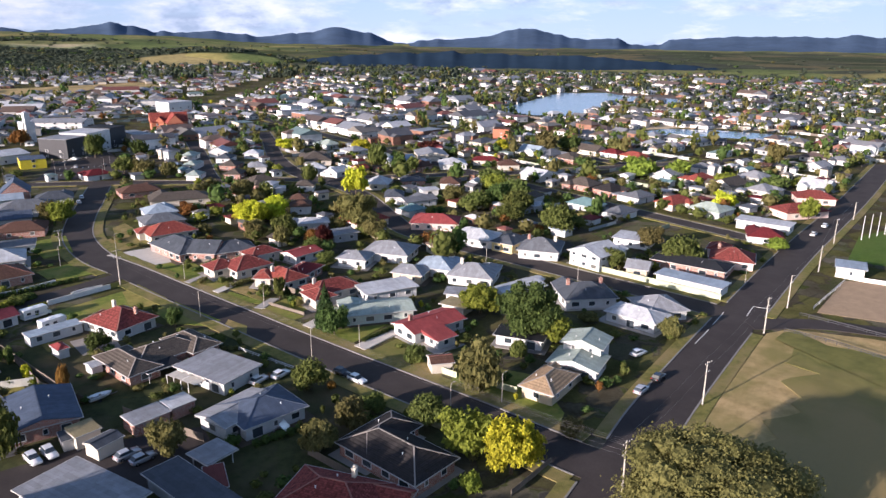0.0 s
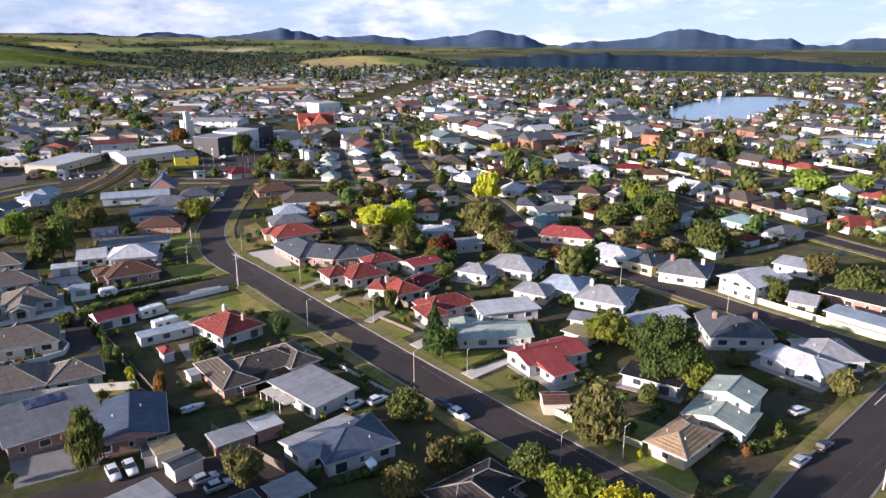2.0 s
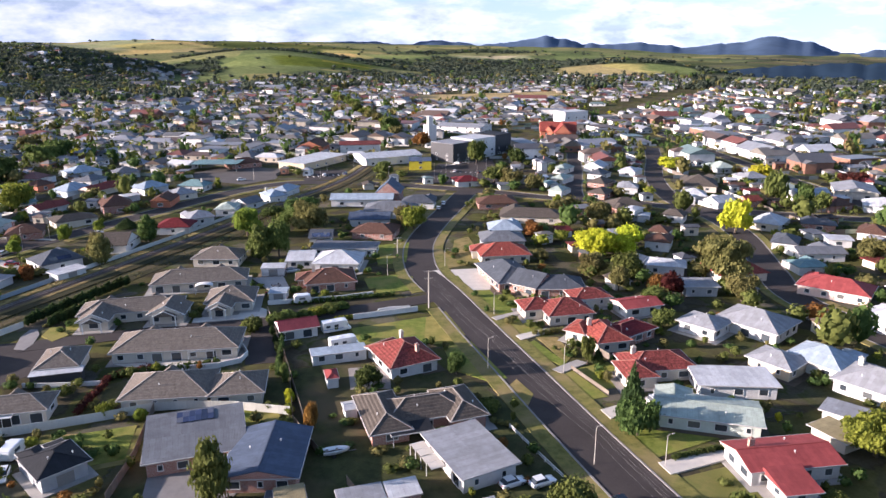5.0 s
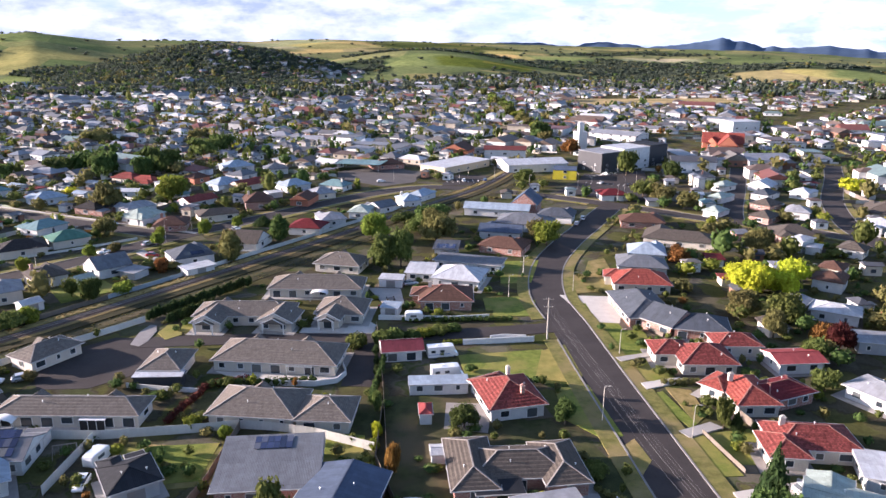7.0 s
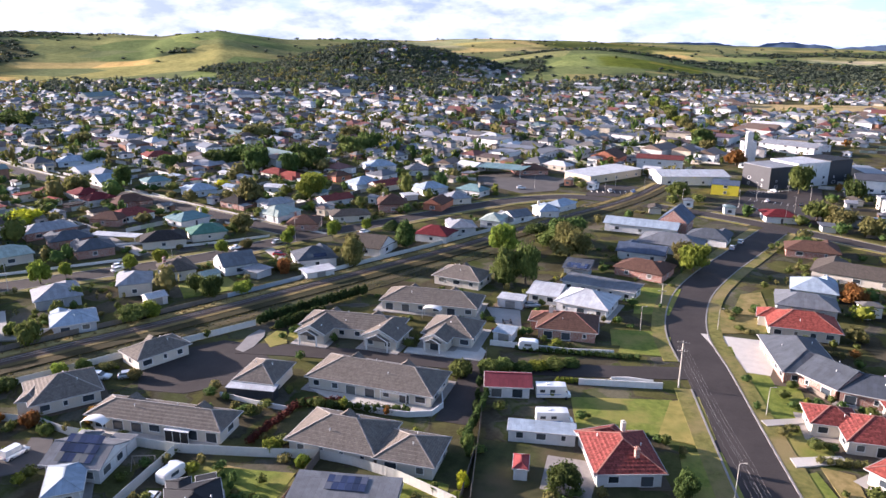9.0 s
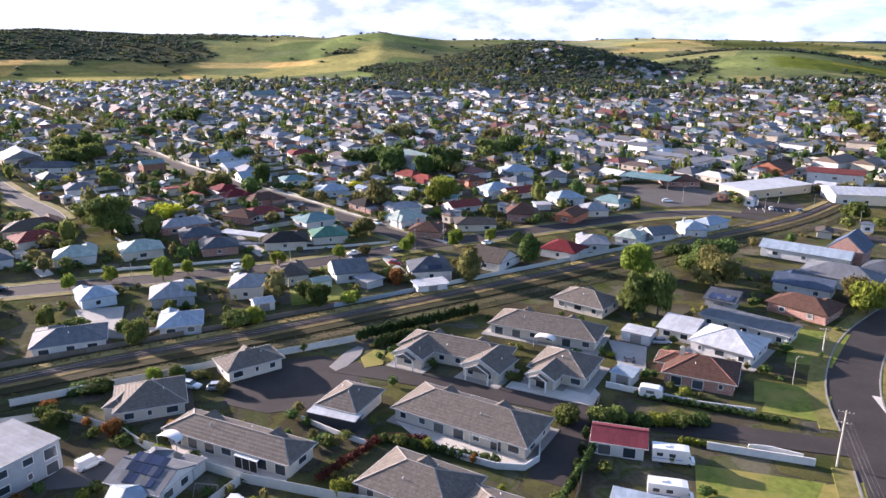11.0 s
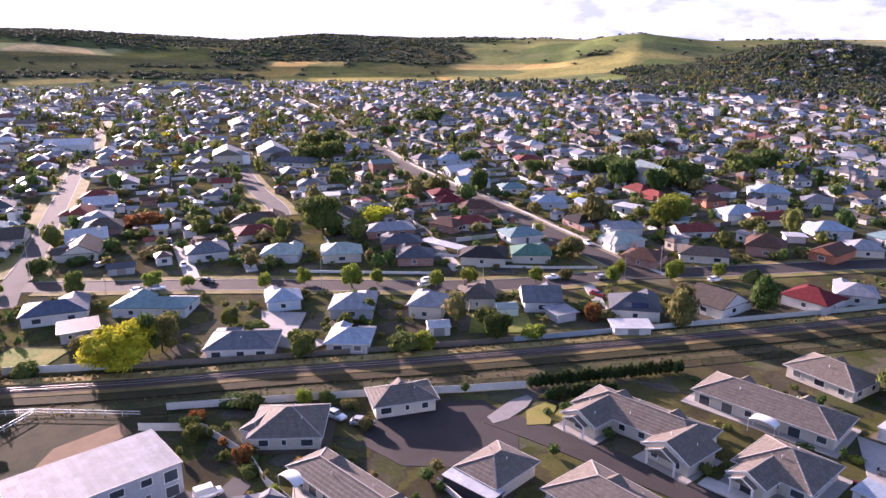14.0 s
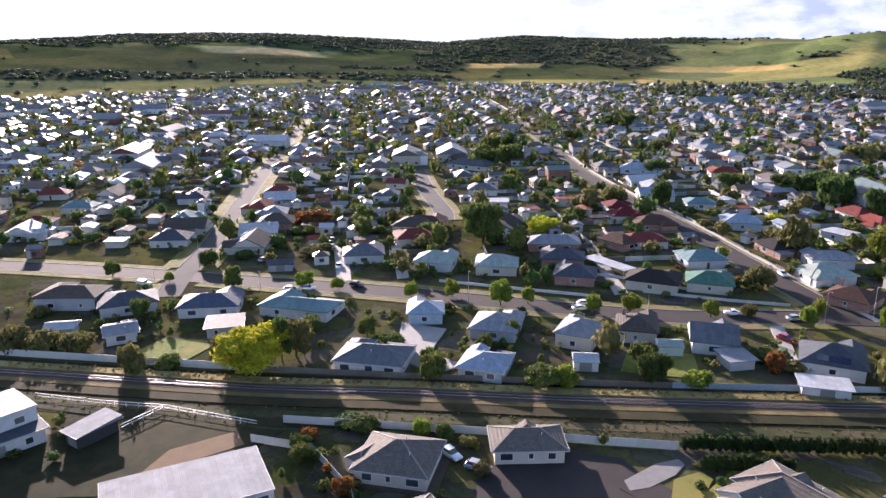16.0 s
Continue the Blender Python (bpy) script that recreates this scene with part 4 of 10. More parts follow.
def car(x, y, rz, color="white", kind="car"):
    """Parked vehicle facing its own +x."""
    lab = {"car": "parked %s hatchback car", "van": "parked %s panel van", "ute": "parked %s pickup truck"}[kind] % color
    root = thing("car" if kind == "car" else "van" if kind == "van" else "pickup_truck", lab, "car" if kind == "car" else kind, pose(x, y, 0.16, 0, 0, rz), "parked vehicles")

    def body():
        w = 0.89
        def ring(xx, lo, hi, k):
            return [(xx, -w * k, lo + 0.12), (xx, -w * k * 0.97, lo), (xx, w * k * 0.97, lo), (xx, w * k, lo + 0.12), (xx, w * k, hi - 0.12), (xx, w * k * 0.9, hi), (xx, -w * k * 0.9, hi), (xx, -w * k, hi - 0.12)]
        return loft([ring(-2.2, 0.4, 0.82, 0.88), ring(-2.05, 0.24, 0.96, 0.97), ring(-1.2, 0.2, 1.0, 1.0), ring(0.4, 0.2, 0.98, 1.0), ring(1.5, 0.22, 0.86, 0.98), ring(2.1, 0.28, 0.74, 0.92), ring(2.25, 0.36, 0.64, 0.8)]).mesh("body", CAR[color], smooth=True)

    def cabin(mat, grow, z0, z1):
        tall = kind == "van"
        xs = (-2.1, -1.95, 0.75, 1.45) if tall else (-2.0, -1.35, 0.15, 0.95) if kind == "car" else (-0.6, -0.35, 0.45, 1.05)
        top = 1.95 if tall else 1.46
        s = Shape()
        w0, w1 = 0.8 + grow, 0.62 + grow if not tall else 0.76 + grow
        v = [(xs[0], -w0, z0), (xs[3], -w0, z0), (xs[3], w0, z0), (xs[0], w0, z0), (xs[1], -w1, top * z1), (xs[2], -w1, top * z1), (xs[2], w1, top * z1), (xs[1], w1, top * z1)]
        s.add(v, [(3, 2, 1, 0), (4, 5, 6, 7), (0, 1, 5, 4), (1, 2, 6, 5), (2, 3, 7, 6), (3, 0, 4, 7)])
        return s.mesh("glasshouse", mat)

    part("body", cached(("body", color), body), root)
    part("cabin_glass", cached(("glass", kind), lambda: cabin(GLASS if kind != "van" else CAR["white"], 0, 0.9, 1.0)), root)
    top = 1.95 if kind == "van" else 1.46
    rx = (-1.95, 0.75) if kind == "van" else (-1.35, 0.15) if kind == "car" else (-0.35, 0.45)
    part("roof_panel", cached(("roofp", kind, color), lambda: Shape().box(rx[0] - 0.05, -0.68, top - 0.03, rx[1] + 0.05, 0.68, top + 0.03).mesh("roof_panel", CAR[color])), root)
    if kind == "van":
        part("windscreen", cached("vanscreen", lambda: Shape().beam((1.28, 0, 1.15), (0.86, 0, 1.8), 1.35, 0.06).mesh("windscreen", GLASS)), root)
    for wx in (-1.35, 1.38):
        for wy in (-0.82, 0.82):
            ty = part("tyre", cached("tyre", tyre_mesh), root, m=pose(wx, wy, 0.32))
            part("rim", cached("rim", lambda: Shape().tube([(0, -0.116, 0), (0, 0.116, 0)], [0.19, 0.19], 10).mesh("rim", ALLOY)), ty)
    for wy in (-0.62, 0.62):
        part("headlight", cached("hl", lambda: Shape().box(2.06, -0.18, 0.6, 2.22, 0.18, 0.7).mesh("headlight", LAMP_CLEAR)), root, m=pose(0, wy, 0))
        part("tail_light", cached("tl", lambda: Shape().box(-2.2, -0.14, 0.72, -2.08, 0.14, 0.88).mesh("tail_light", LAMP_RED)), root, m=pose(0, wy, 0))
    return root


def motorhome(x, y, rz):
    root = thing("motorhome", "white motorhome with an overcab parked on the grass", "motorhome", pose(x, y, 0.08, 0, 0, rz), "motorhomes")
    b = Shape().box(-3.6, -1.1, 0.5, 1.4, 1.1, 2.95)
    b.add([(1.4, -1.1, 1.75), (2.6, -1.0, 2.0), (2.6, 1.0, 2.0), (1.4, 1.1, 1.75), (1.4, -1.1, 2.95), (2.3, -1.0, 2.85), (2.3, 1.0, 2.85), (1.4, 1.1, 2.95)], [(3, 2, 1, 0), (4, 5, 6, 7), (0, 1, 5, 4), (1, 2, 6, 5), (2, 3, 7, 6)])
    part("body", b.mesh("body", CAR["white"]), root)
    part("cab", loft([[(1.38, -1, 0.45), (1.38, 1, 0.45), (1.38, 0.95, 1.74), (1.38, -0.95, 1.74)], [(2.3, -1, 0.45), (2.3, 1, 0.45), (2.3, 0.9, 1.7), (2.3, -0.9, 1.7)], [(2.7, -1, 0.45), (2.7, 1, 0.45), (2.7, 0.95, 1.15), (2.7, -0.95, 1.15)], [(3.3, -0.9, 0.5), (3.3, 0.9, 0.5), (3.3, 0.9, 0.95), (3.3, -0.9, 0.95)]]).mesh("cab", CAR["white"]), root)
    part("windscreen", Shape().beam((2.72, 0, 1.18), (2.36, 0, 1.68), 1.6, 0.05).mesh("windscreen", GLASS), root)
    for sy in (-1, 1):
        for u in (-2.4, -0.4):
            part("window", Shape().box(u - 0.5, sy * 1.1 - 0.02, 1.6, u + 0.5, sy * 1.1 + 0.02, 2.2).mesh("window", GLASS), root)
        part("stripe", Shape().box(-3.5, sy * 1.1 - 0.012, 1.1, 1.3, sy * 1.1 + 0.012, 1.25).mesh("stripe", surface("blue_stripe", (0.1, 0.2, 0.4), 0.4)), root)
        for wx in (-2.1, 2.4):
            part("tyre", cached("tyre", tyre_mesh), root, m=pose(wx, sy * 0.98, 0.34))
    part("roof_vent", Shape().box(-1.6, -0.35, 2.95, -0.8, 0.35, 3.1).mesh("roof_vent", TRIM), root)
    return root


# ---------------------------------------------------------------- the lie of the land
def interp(b, rows):
    return np.interp(b, [r[0] for r in rows], [r[1] for r in rows])


# by bearing, left of +y positive: where the plain ends, how far the skyline is, and its angle
PLAIN_END = ((-180, 1500), (-80, 1250), (-55, 1260), (-36, 1320), (-28, 1360), (-22, 1330), (-15, 1420), (0, 1350), (12, 1150), (30, 1250), (45, 1300), (60, 1350), (75, 1250), (95, 1100), (180, 1500))
SKY_DIST = ((-180, 3000), (-80, 2900), (-45, 2900), (-28, 3100), (-10, 3300), (10, 2700), (20, 2500), (32, 2200), (40, 2600), (60, 2700), (75, 2500), (95, 2300), (180, 3000))
SKY_RISE = ((-180, 20), (-80, 0), (-62, 0), (-48, 0), (-38, 2), (-28, 18), (-20, 44), (-13, 56), (-7, 62), (0, 76), (9, 80), (19, 75), (27, 74), (32, 88), (36, 76), (39, 92), (47, 90), (56, 98), (62, 88), (68, 98), (75, 112), (86, 100), (95, 84), (180, 40))


def land(x, y):
    """Height of the ground."""
    x, y = np.asarray(x, float), np.asarray(y, float)
    r, b = np.hypot(x, y - 20), np.degrees(np.arctan2(-x, y - 20))
    t = np.clip((r - interp(b, PLAIN_END)) / (interp(b, SKY_DIST) - interp(b, PLAIN_END)), 0, 1)
    h = interp(b, SKY_RISE) * t * t * (3 - 2 * t)
    wob = np.sin(x / 210 + 1) * np.sin(y / 260) * 7 + np.sin(x / 95 + y / 130) * 3 + np.sin(x / 47 - y / 61) * 1.5
    h = h + wob * np.clip(t * 2.5, 0, 1)
    # wooded knoll behind the town, and the pasture hill beside it
    def bump(b0, db, r0, dr, hh):
        return hh * np.exp(-((b - b0) / db) ** 2 - ((r - r0) / dr) ** 2)
    h = np.maximum(h, bump(21, 7.5, 1560, 300, 62) + bump(14, 5, 1750, 300, 25))
    h = np.maximum(h, bump(33, 6, 2150, 450, 92))
    h = np.maximum(h, bump(-24, 7, 1700, 260, 34))
    h = np.maximum(h, bump(4, 9, 1900, 400, 58))
    return h


# hill and field tones paled and greyed, distance haze put into the base colour
WOOD, PASTURE, STRAW, PALE, TOWN = (0.060, 0.070, 0.054), (0.185, 0.200, 0.105), (0.35, 0.28, 0.15), (0.30, 0.28, 0.21), (0.060, 0.058, 0.040)
# bearing, half width, distance, half depth, colour, trees per square
GREY = (0.085, 0.092, 0.055)
ZONES = (
    (-26, 20, 1900, 380, WOOD),
    (72, 30, 1800, 330, GREY), (72, 30, 2420, 330, WOOD), (53, 10, 2000, 220, WOOD), (75, 5, 1980, 60, PALE),
    (80, 22, 1540, 60, WOOD), (57, 3, 1800, 40, STRAW), (50, 6, 1470, 40, STRAW), (64, 5, 1720, 30, WOOD),
    (37, 8, 1780, 460, PASTURE), (32, 3, 1560, 100, PASTURE), (41, 4.5, 1740, 50, STRAW), (35, 1.2, 1800, 30, WOOD), (22, 10.5, 1330, 240, WOOD),
    (15, 4, 2450, 250, PALE), (10, 4, 2300, 200, STRAW), (5.5, 4, 1650, 110, PASTURE), (-1, 4, 1640, 80, (0.13, 0.14, 0.04)), (10, 3, 1600, 120, WOOD), (2, 8, 1950, 120, WOOD),
    (2, 6, 2500, 300, (0.10, 0.105, 0.05)), (-10, 8, 1500, 70, WOOD), (-18, 10, 1950, 190, WOOD), (-3, 2.5, 2300, 150, STRAW), (-12, 3, 2700, 80, GREY),
    (-23, 4, 1470, 110, STRAW), (-27.5, 2.0, 1540, 60, PASTURE), (-32, 4.5, 2100, 420, (0.085, 0.095, 0.055)),
    (-14, 3, 2350, 120, PALE), (-22, 4, 2500, 160, PASTURE), (-6, 3, 2200, 100, PASTURE), (-12, 5, 2600, 60, WOOD), (-20, 5, 2280, 50, WOOD),
    (-58, 26, 2600, 980, (0.075, 0.080, 0.068)), (-58, 22, 1300, 70, WOOD), (-40, 5, 1360, 60, WOOD),
)


def zone_mix(x, y):
    """Base colour of the land and how wooded it is."""
    r, b = np.hypot(x, y - 20), np.degrees(np.arctan2(-x, y - 20))
    t = np.clip((r - interp(b, PLAIN_END) + 120) / 160, 0, 1)[..., None]
    col = np.array(TOWN) * (1 - t) + np.array((0.145, 0.155, 0.092)) * t
    wood = 0.045 * t[..., 0]
    wob = 0.25 * np.sin(x / 60 + np.sin(y / 45) * 2) + 0.2 * np.sin(y / 38 + x / 90)
    for b0, db, r0, dr, c in ZONES:
        d = np.maximum(np.abs(b - b0) / db, np.abs(r - r0) / dr) + wob * 0.35
        w = np.clip((1.05 - d) * 6, 0, 1)
        col = col * (1 - w[..., None]) + np.array(c) * w[..., None]
        wood = wood * (1 - w) + (1.0 if c == WOOD else 0.012) * w
    return col, wood


def build_land():
    rings = np.concatenate([np.linspace(0, 420, 8), np.linspace(470, 1100, 12), np.linspace(1130, 3200, 110), np.linspace(3300, 4950, 20)])
    ang = np.concatenate([np.arange(-90, 110, 0.5), np.arange(110, 270, 5)])
    R, A = np.meshgrid(rings[1:], np.radians(ang), indexing="ij")
    X, Y = -R * np.sin(A), 20 + R * np.cos(A)
    Z = land(X, Y)
    nr, na = R.shape
    v = np.concatenate([[[0, 20, 0]], np.stack([X.ravel(), Y.ravel(), Z.ravel()], 1)])
    f = [(0, 1 + j, 1 + (j + 1) % na) for j in range(na)]
    for i in range(nr - 1):
        k = 1 + i * na
        f += [(k + j, k + na + j, k + na + (j + 1) % na, k + (j + 1) % na) for j in range(na)]
    me = bpy.data.meshes.new("ground")
    me.from_pydata([tuple(p) for p in v], [], f)
    col, _ = zone_mix(v[:, 0], v[:, 1])
    at = me.color_attributes.new("soil", "FLOAT_COLOR", "POINT")
    at.data.foreach_set("color", np.concatenate([col, np.ones((len(col), 1))], 1).ravel())
    r, b = np.hypot(v[:, 0], v[:, 1] - 20), np.degrees(np.arctan2(-v[:, 0], v[:, 1] - 20))
    built = np.clip((interp(b, PLAIN_END) - r) / 120, 0, 1)
    at = me.color_attributes.new("built", "FLOAT_COLOR", "POINT")
    at.data.foreach_set("color", np.repeat(built[:, None], 4, 1).ravel())
    me.polygons.foreach_set("use_smooth", [True] * len(f))
    mat = bpy.data.materials.new("land")
    nt, bsdf, out = nodes_of(mat)
    ca = nt.nodes.new("ShaderNodeVertexColor")
    ca.layer_name = "soil"
    n1, n2, n3 = noise_node(nt, 0.09, 6, 0.7), noise_node(nt, 0.012, 4, 0.6), noise_node(nt, 1.5, 4, 0.7)
    cb = nt.nodes.new("ShaderNodeVertexColor")
    cb.layer_name = "built"
    vo = nt.nodes.new("ShaderNodeTexVoronoi")
    vo.feature = "SMOOTH_F1"
    vo.inputs["Scale"].default_value, vo.inputs["Smoothness"].default_value = 0.15, 0.35
    tcv = nt.nodes.new("ShaderNodeTexCoord")
    wob = noise_node(nt, 0.25, 3, 0.6)
    shift = nt.nodes.new("ShaderNodeVectorMath")
    shift.operation, shift.inputs[2].default_value = "MULTIPLY_ADD", (0, 0, 0)
    nt.links.new(wob.outputs["Color"], shift.inputs[0])
    shift.inputs[1].default_value = (6, 6, 0)
    nt.links.new(tcv.outputs["Object"], shift.inputs[2])
    nt.links.new(shift.outputs[0], vo.inputs["Vector"])
    yard = ramp_node(nt, vo.outputs["Color"], [(0.0, (0.056, 0.064, 0.024)), (0.28, (0.095, 0.092, 0.038)), (0.45, (0.056, 0.050, 0.036)), (0.56, (0.085, 0.078, 0.058)), (0.66, (0.052, 0.065, 0.022)), (0.82, (0.115, 0.105, 0.085)), (0.92, (0.06, 0.058, 0.056))])
    soil = mix_node(nt, cb.outputs[0], ca.outputs[0], yard.outputs[0])
    # fields: each paddock with its own tone
    fv = nt.nodes.new("ShaderNodeTexVoronoi")
    fv.inputs["Scale"].default_value, fv.inputs["Randomness"].default_value = 0.0062, 0.75
    nt.links.new(tcv.outputs["Object"], fv.inputs["Vector"])
    tone = ramp_node(nt, fv.outputs["Color"], [(0.0, (0.62, 0.78, 0.55)), (0.30, (1.15, 1.12, 0.85)), (0.45, (0.75, 0.82, 0.75)), (0.58, (1.7, 1.42, 1.0)), (0.70, (0.95, 1.1, 0.7)), (0.84, (1.4, 1.3, 1.15))], True)
    paddock = mix_node(nt, 0.75, soil, tone.outputs[0], "MULTIPLY")
    soil = mix_node(nt, cb.outputs[0], paddock, soil)
    c = mix_node(nt, 0.8, soil, ramp_node(nt, n1.outputs[0], [(0.3, (0.55, 0.55, 0.5)), (0.7, (1.35, 1.3, 1.25))]).outputs[0], "MULTIPLY")
    c = mix_node(nt, 0.6, c, ramp_node(nt, n2.outputs[0], [(0.35, (0.7, 0.75, 0.7)), (0.65, (1.25, 1.2, 1.1))]).outputs[0], "MULTIPLY")
    c = mix_node(nt, 0.5, c, ramp_node(nt, n3.outputs[0], [(0.3, (0.6, 0.6, 0.6)), (0.7, (1.3, 1.3, 1.3))]).outputs[0], "MULTIPLY")
    nt.links.new(c, bsdf.inputs["Base Color"])
    bsdf.inputs["Roughness"].default_value = 0.95
    bsdf.inputs["Specular IOR Level"].default_value = 0.0
    bump_node(nt, bsdf, n3.outputs[0], 0.4, 0.15)
    me.materials.append(mat)
    tagged(new("ground", me), "flat town plain with yards, rising to fields and wooded hills", "ground", "", "structure")


build_land()

# mountains and foothills behind the plain, distance haze put into their blue colour
def mountains(name, dist, rows, color, depth, foot=-20, seed=1, rough=10.0):
    b = np.arange(rows[0][0], rows[-1][0], 0.25)
    top = 67 + dist * np.tan(np.radians(interp(b, rows)))
    rng = np.random.default_rng(seed)
    for k, amp in ((7, 0.4), (17, 0.35), (41, 0.25), (90, 0.16)):
        top = top + rough * amp * np.interp(np.linspace(0, k * 4, len(b)), np.arange(k * 4 + 1), rng.normal(size=k * 4 + 1))
    v, f, n, rows_n = [], [], len(b), 14
    ridge = np.interp(np.linspace(0, 60, n), np.arange(61), rng.normal(size=61))
    for i in range(rows_n):
        t = i / (rows_n - 1)
        r = dist - depth * (1 - t) + ridge * depth * 0.03 * (1 - t) * t * 4
        z = foot + (top - foot) * (t ** 1.4) * (1 + 0.05 * ridge * (1 - t))
        v += [(-rr * math.sin(radians(bb)), 20 + rr * math.cos(radians(bb)), zz) for rr, bb, zz in zip(r, b, z)]
    for i in range(rows_n - 1):
        f += [(i * n + j, i * n + j + 1, (i + 1) * n + j + 1, (i + 1) * n + j) for j in range(n - 1)]
    me = bpy.data.meshes.new(name)
    me.from_pydata(v, [], f)
    me.polygons.foreach_set("use_smooth", [True] * len(f))
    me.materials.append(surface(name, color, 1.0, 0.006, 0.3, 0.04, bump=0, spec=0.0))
    tagged(new(name, me), "distant wooded mountains on the horizon, coloured haze blue-grey", "mountains", "", "structure")


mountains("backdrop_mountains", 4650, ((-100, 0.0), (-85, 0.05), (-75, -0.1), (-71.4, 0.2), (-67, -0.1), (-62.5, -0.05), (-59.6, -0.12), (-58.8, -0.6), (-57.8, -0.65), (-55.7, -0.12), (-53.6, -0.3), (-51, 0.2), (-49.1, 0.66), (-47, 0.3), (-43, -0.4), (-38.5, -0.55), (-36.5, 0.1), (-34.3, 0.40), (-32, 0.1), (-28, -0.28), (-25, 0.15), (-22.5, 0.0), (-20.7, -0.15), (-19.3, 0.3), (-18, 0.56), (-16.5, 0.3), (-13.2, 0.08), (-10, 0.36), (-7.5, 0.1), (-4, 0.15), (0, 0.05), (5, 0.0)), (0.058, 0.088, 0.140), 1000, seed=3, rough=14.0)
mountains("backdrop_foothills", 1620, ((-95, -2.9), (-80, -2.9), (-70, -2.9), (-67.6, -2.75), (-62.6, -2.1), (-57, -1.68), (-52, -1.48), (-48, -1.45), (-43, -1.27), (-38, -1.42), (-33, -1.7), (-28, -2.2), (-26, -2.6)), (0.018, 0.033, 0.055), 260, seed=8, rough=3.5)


# sky low over the horizon, with banks of cloud
def sky_wall():
    n, rows = 144, 10
    v, f = [], []
    for i in range(rows):
        e = radians(-3 + 9.0 * i / (rows - 1))
        for j in range(n):
            a = 2 * math.pi * j / n
            v.append((-4900 * math.cos(e) * math.sin(a), 20 + 4900 * math.cos(e) * math.cos(a), 67 + 4900 * math.sin(e)))
    for i in range(rows - 1):
        f += [(i * n + j, (i + 1) * n + j, (i + 1) * n + (j + 1) % n, i * n + (j + 1) % n) for j in range(n)]
    me = bpy.data.meshes.new("backdrop_sky")
    me.from_pydata(v, [], f)
    me.polygons.foreach_set("use_smooth", [True] * len(f))
    mat = bpy.data.materials.new("low_sky")
    mat.use_nodes = True
    nt = mat.node_tree
    nt.nodes.clear()
    out, em = nt.nodes.new("ShaderNodeOutputMaterial"), nt.nodes.new("ShaderNodeEmission")
    nt.links.new(em.outputs[0], out.inputs[0])
    tc = nt.nodes.new("ShaderNodeTexCoord")
    sp = nt.nodes.new("ShaderNodeSeparateXYZ")
    nt.links.new(tc.outputs["Object"], sp.inputs[0])
    # brighter towards the sun in the west
    west = nt.nodes.new("ShaderNodeMapRange")
    west.inputs[1].default_value, west.inputs[2].default_value = -2600, -4700
    nt.links.new(sp.outputs[0], west.inputs[0])
    up = nt.nodes.new("ShaderNodeMapRange")
    up.inputs[1].default_value, up.inputs[2].default_value = 20, 700
    nt.links.new(sp.outputs[2], up.inputs[0])
    base = ramp_node(nt, up.outputs[0], [(0.0, (0.66, 0.78, 0.85)), (0.5, (0.54, 0.71, 0.86)), (1.0, (0.36, 0.55, 0.80))])
    c1 = noise_node(nt, 0.0011, 7, 0.62, stretch=(1, 1, 4.5))
    c2 = noise_node(nt, 0.0032, 6, 0.6, stretch=(1, 1, 2.6))
    thick = nt.nodes.new("ShaderNodeMapRange")
    thick.inputs[1].default_value, thick.inputs[2].default_value = -500, 3600
    thick.inputs[3].default_value, thick.inputs[4].default_value = 0.13, -0.05
    nt.links.new(sp.outputs[0], thick.inputs[0])
    heap = nt.nodes.new("ShaderNodeMath")
    nt.links.new(c1.outputs[0], heap.inputs[0])
    nt.links.new(thick.outputs[0], heap.inputs[1])
    cover = ramp_node(nt, heap.outputs[0], [(0.43, (0, 0, 0)), (0.57, (1, 1, 1))])
    tone = ramp_node(nt, c2.outputs[0], [(0.36, (0.50, 0.60, 0.71)), (0.50, (0.79, 0.86, 0.94)), (0.62, (1.01, 1.02, 1.04))])
    sky = mix_node(nt, cover.outputs[0], base.outputs[0], tone.outputs[0])
    sky = mix_node(nt, west.outputs[0], sky, mix_node(nt, 0.82, tone.outputs[0], (1.12, 1.11, 1.08)))
    nt.links.new(sky, em.inputs[0])
    # the backdrop's glow is set stronger towards the east
    glow = nt.nodes.new("ShaderNodeMapRange")
    glow.inputs[1].default_value, glow.inputs[2].default_value = -800, 3200
    glow.inputs[3].default_value, glow.inputs[4].default_value = 0.265, 0.38
    nt.links.new(sp.outputs[0], glow.inputs[0])
    nt.links.new(glow.outputs[0], em.inputs[1])
    me.materials.append(mat)
    tagged(new("backdrop_sky", me), "pale blue sky with banks of white and grey cloud", "sky", "", "structure")


sky_wall()


# ---------------------------------------------------------------- roads, railway, ground
road("dark asphalt street with a gentle bend", [(52, 2), (48, 20), (44.5, 45), (41, 66), (36.5, 95), (33, 120), (29.5, 145), (26, 172), (22.8, 195), (25.5, 222), (34, 248), (46, 276), (57, 302), (63, 316)], 9.6, verge=3.2)
road("wide asphalt street beside the park", [(-260, -62), (-120, -28), (-30, -6), (20, 6), (47, 13.5), (70, 20.5), (100, 27.5), (140, 36), (200, 48), (300, 65), (420, 88)], 10.5, verge=2.5)
road("asphalt street lined with white cottages", [(131, 38), (128, 70), (124, 105), (119, 150), (128, 178), (142, 214), (147, 240), (146, 257), (149, 284), (164, 329), (191, 385), (213, 434)], 9.0, verge=2.5)
road("asphalt access road into the units", [(24, 171), (10, 167.5), (-15, 162.5), (-40, 160), (-62, 157.5), (-77, 155)], 6.0, kerb=False)
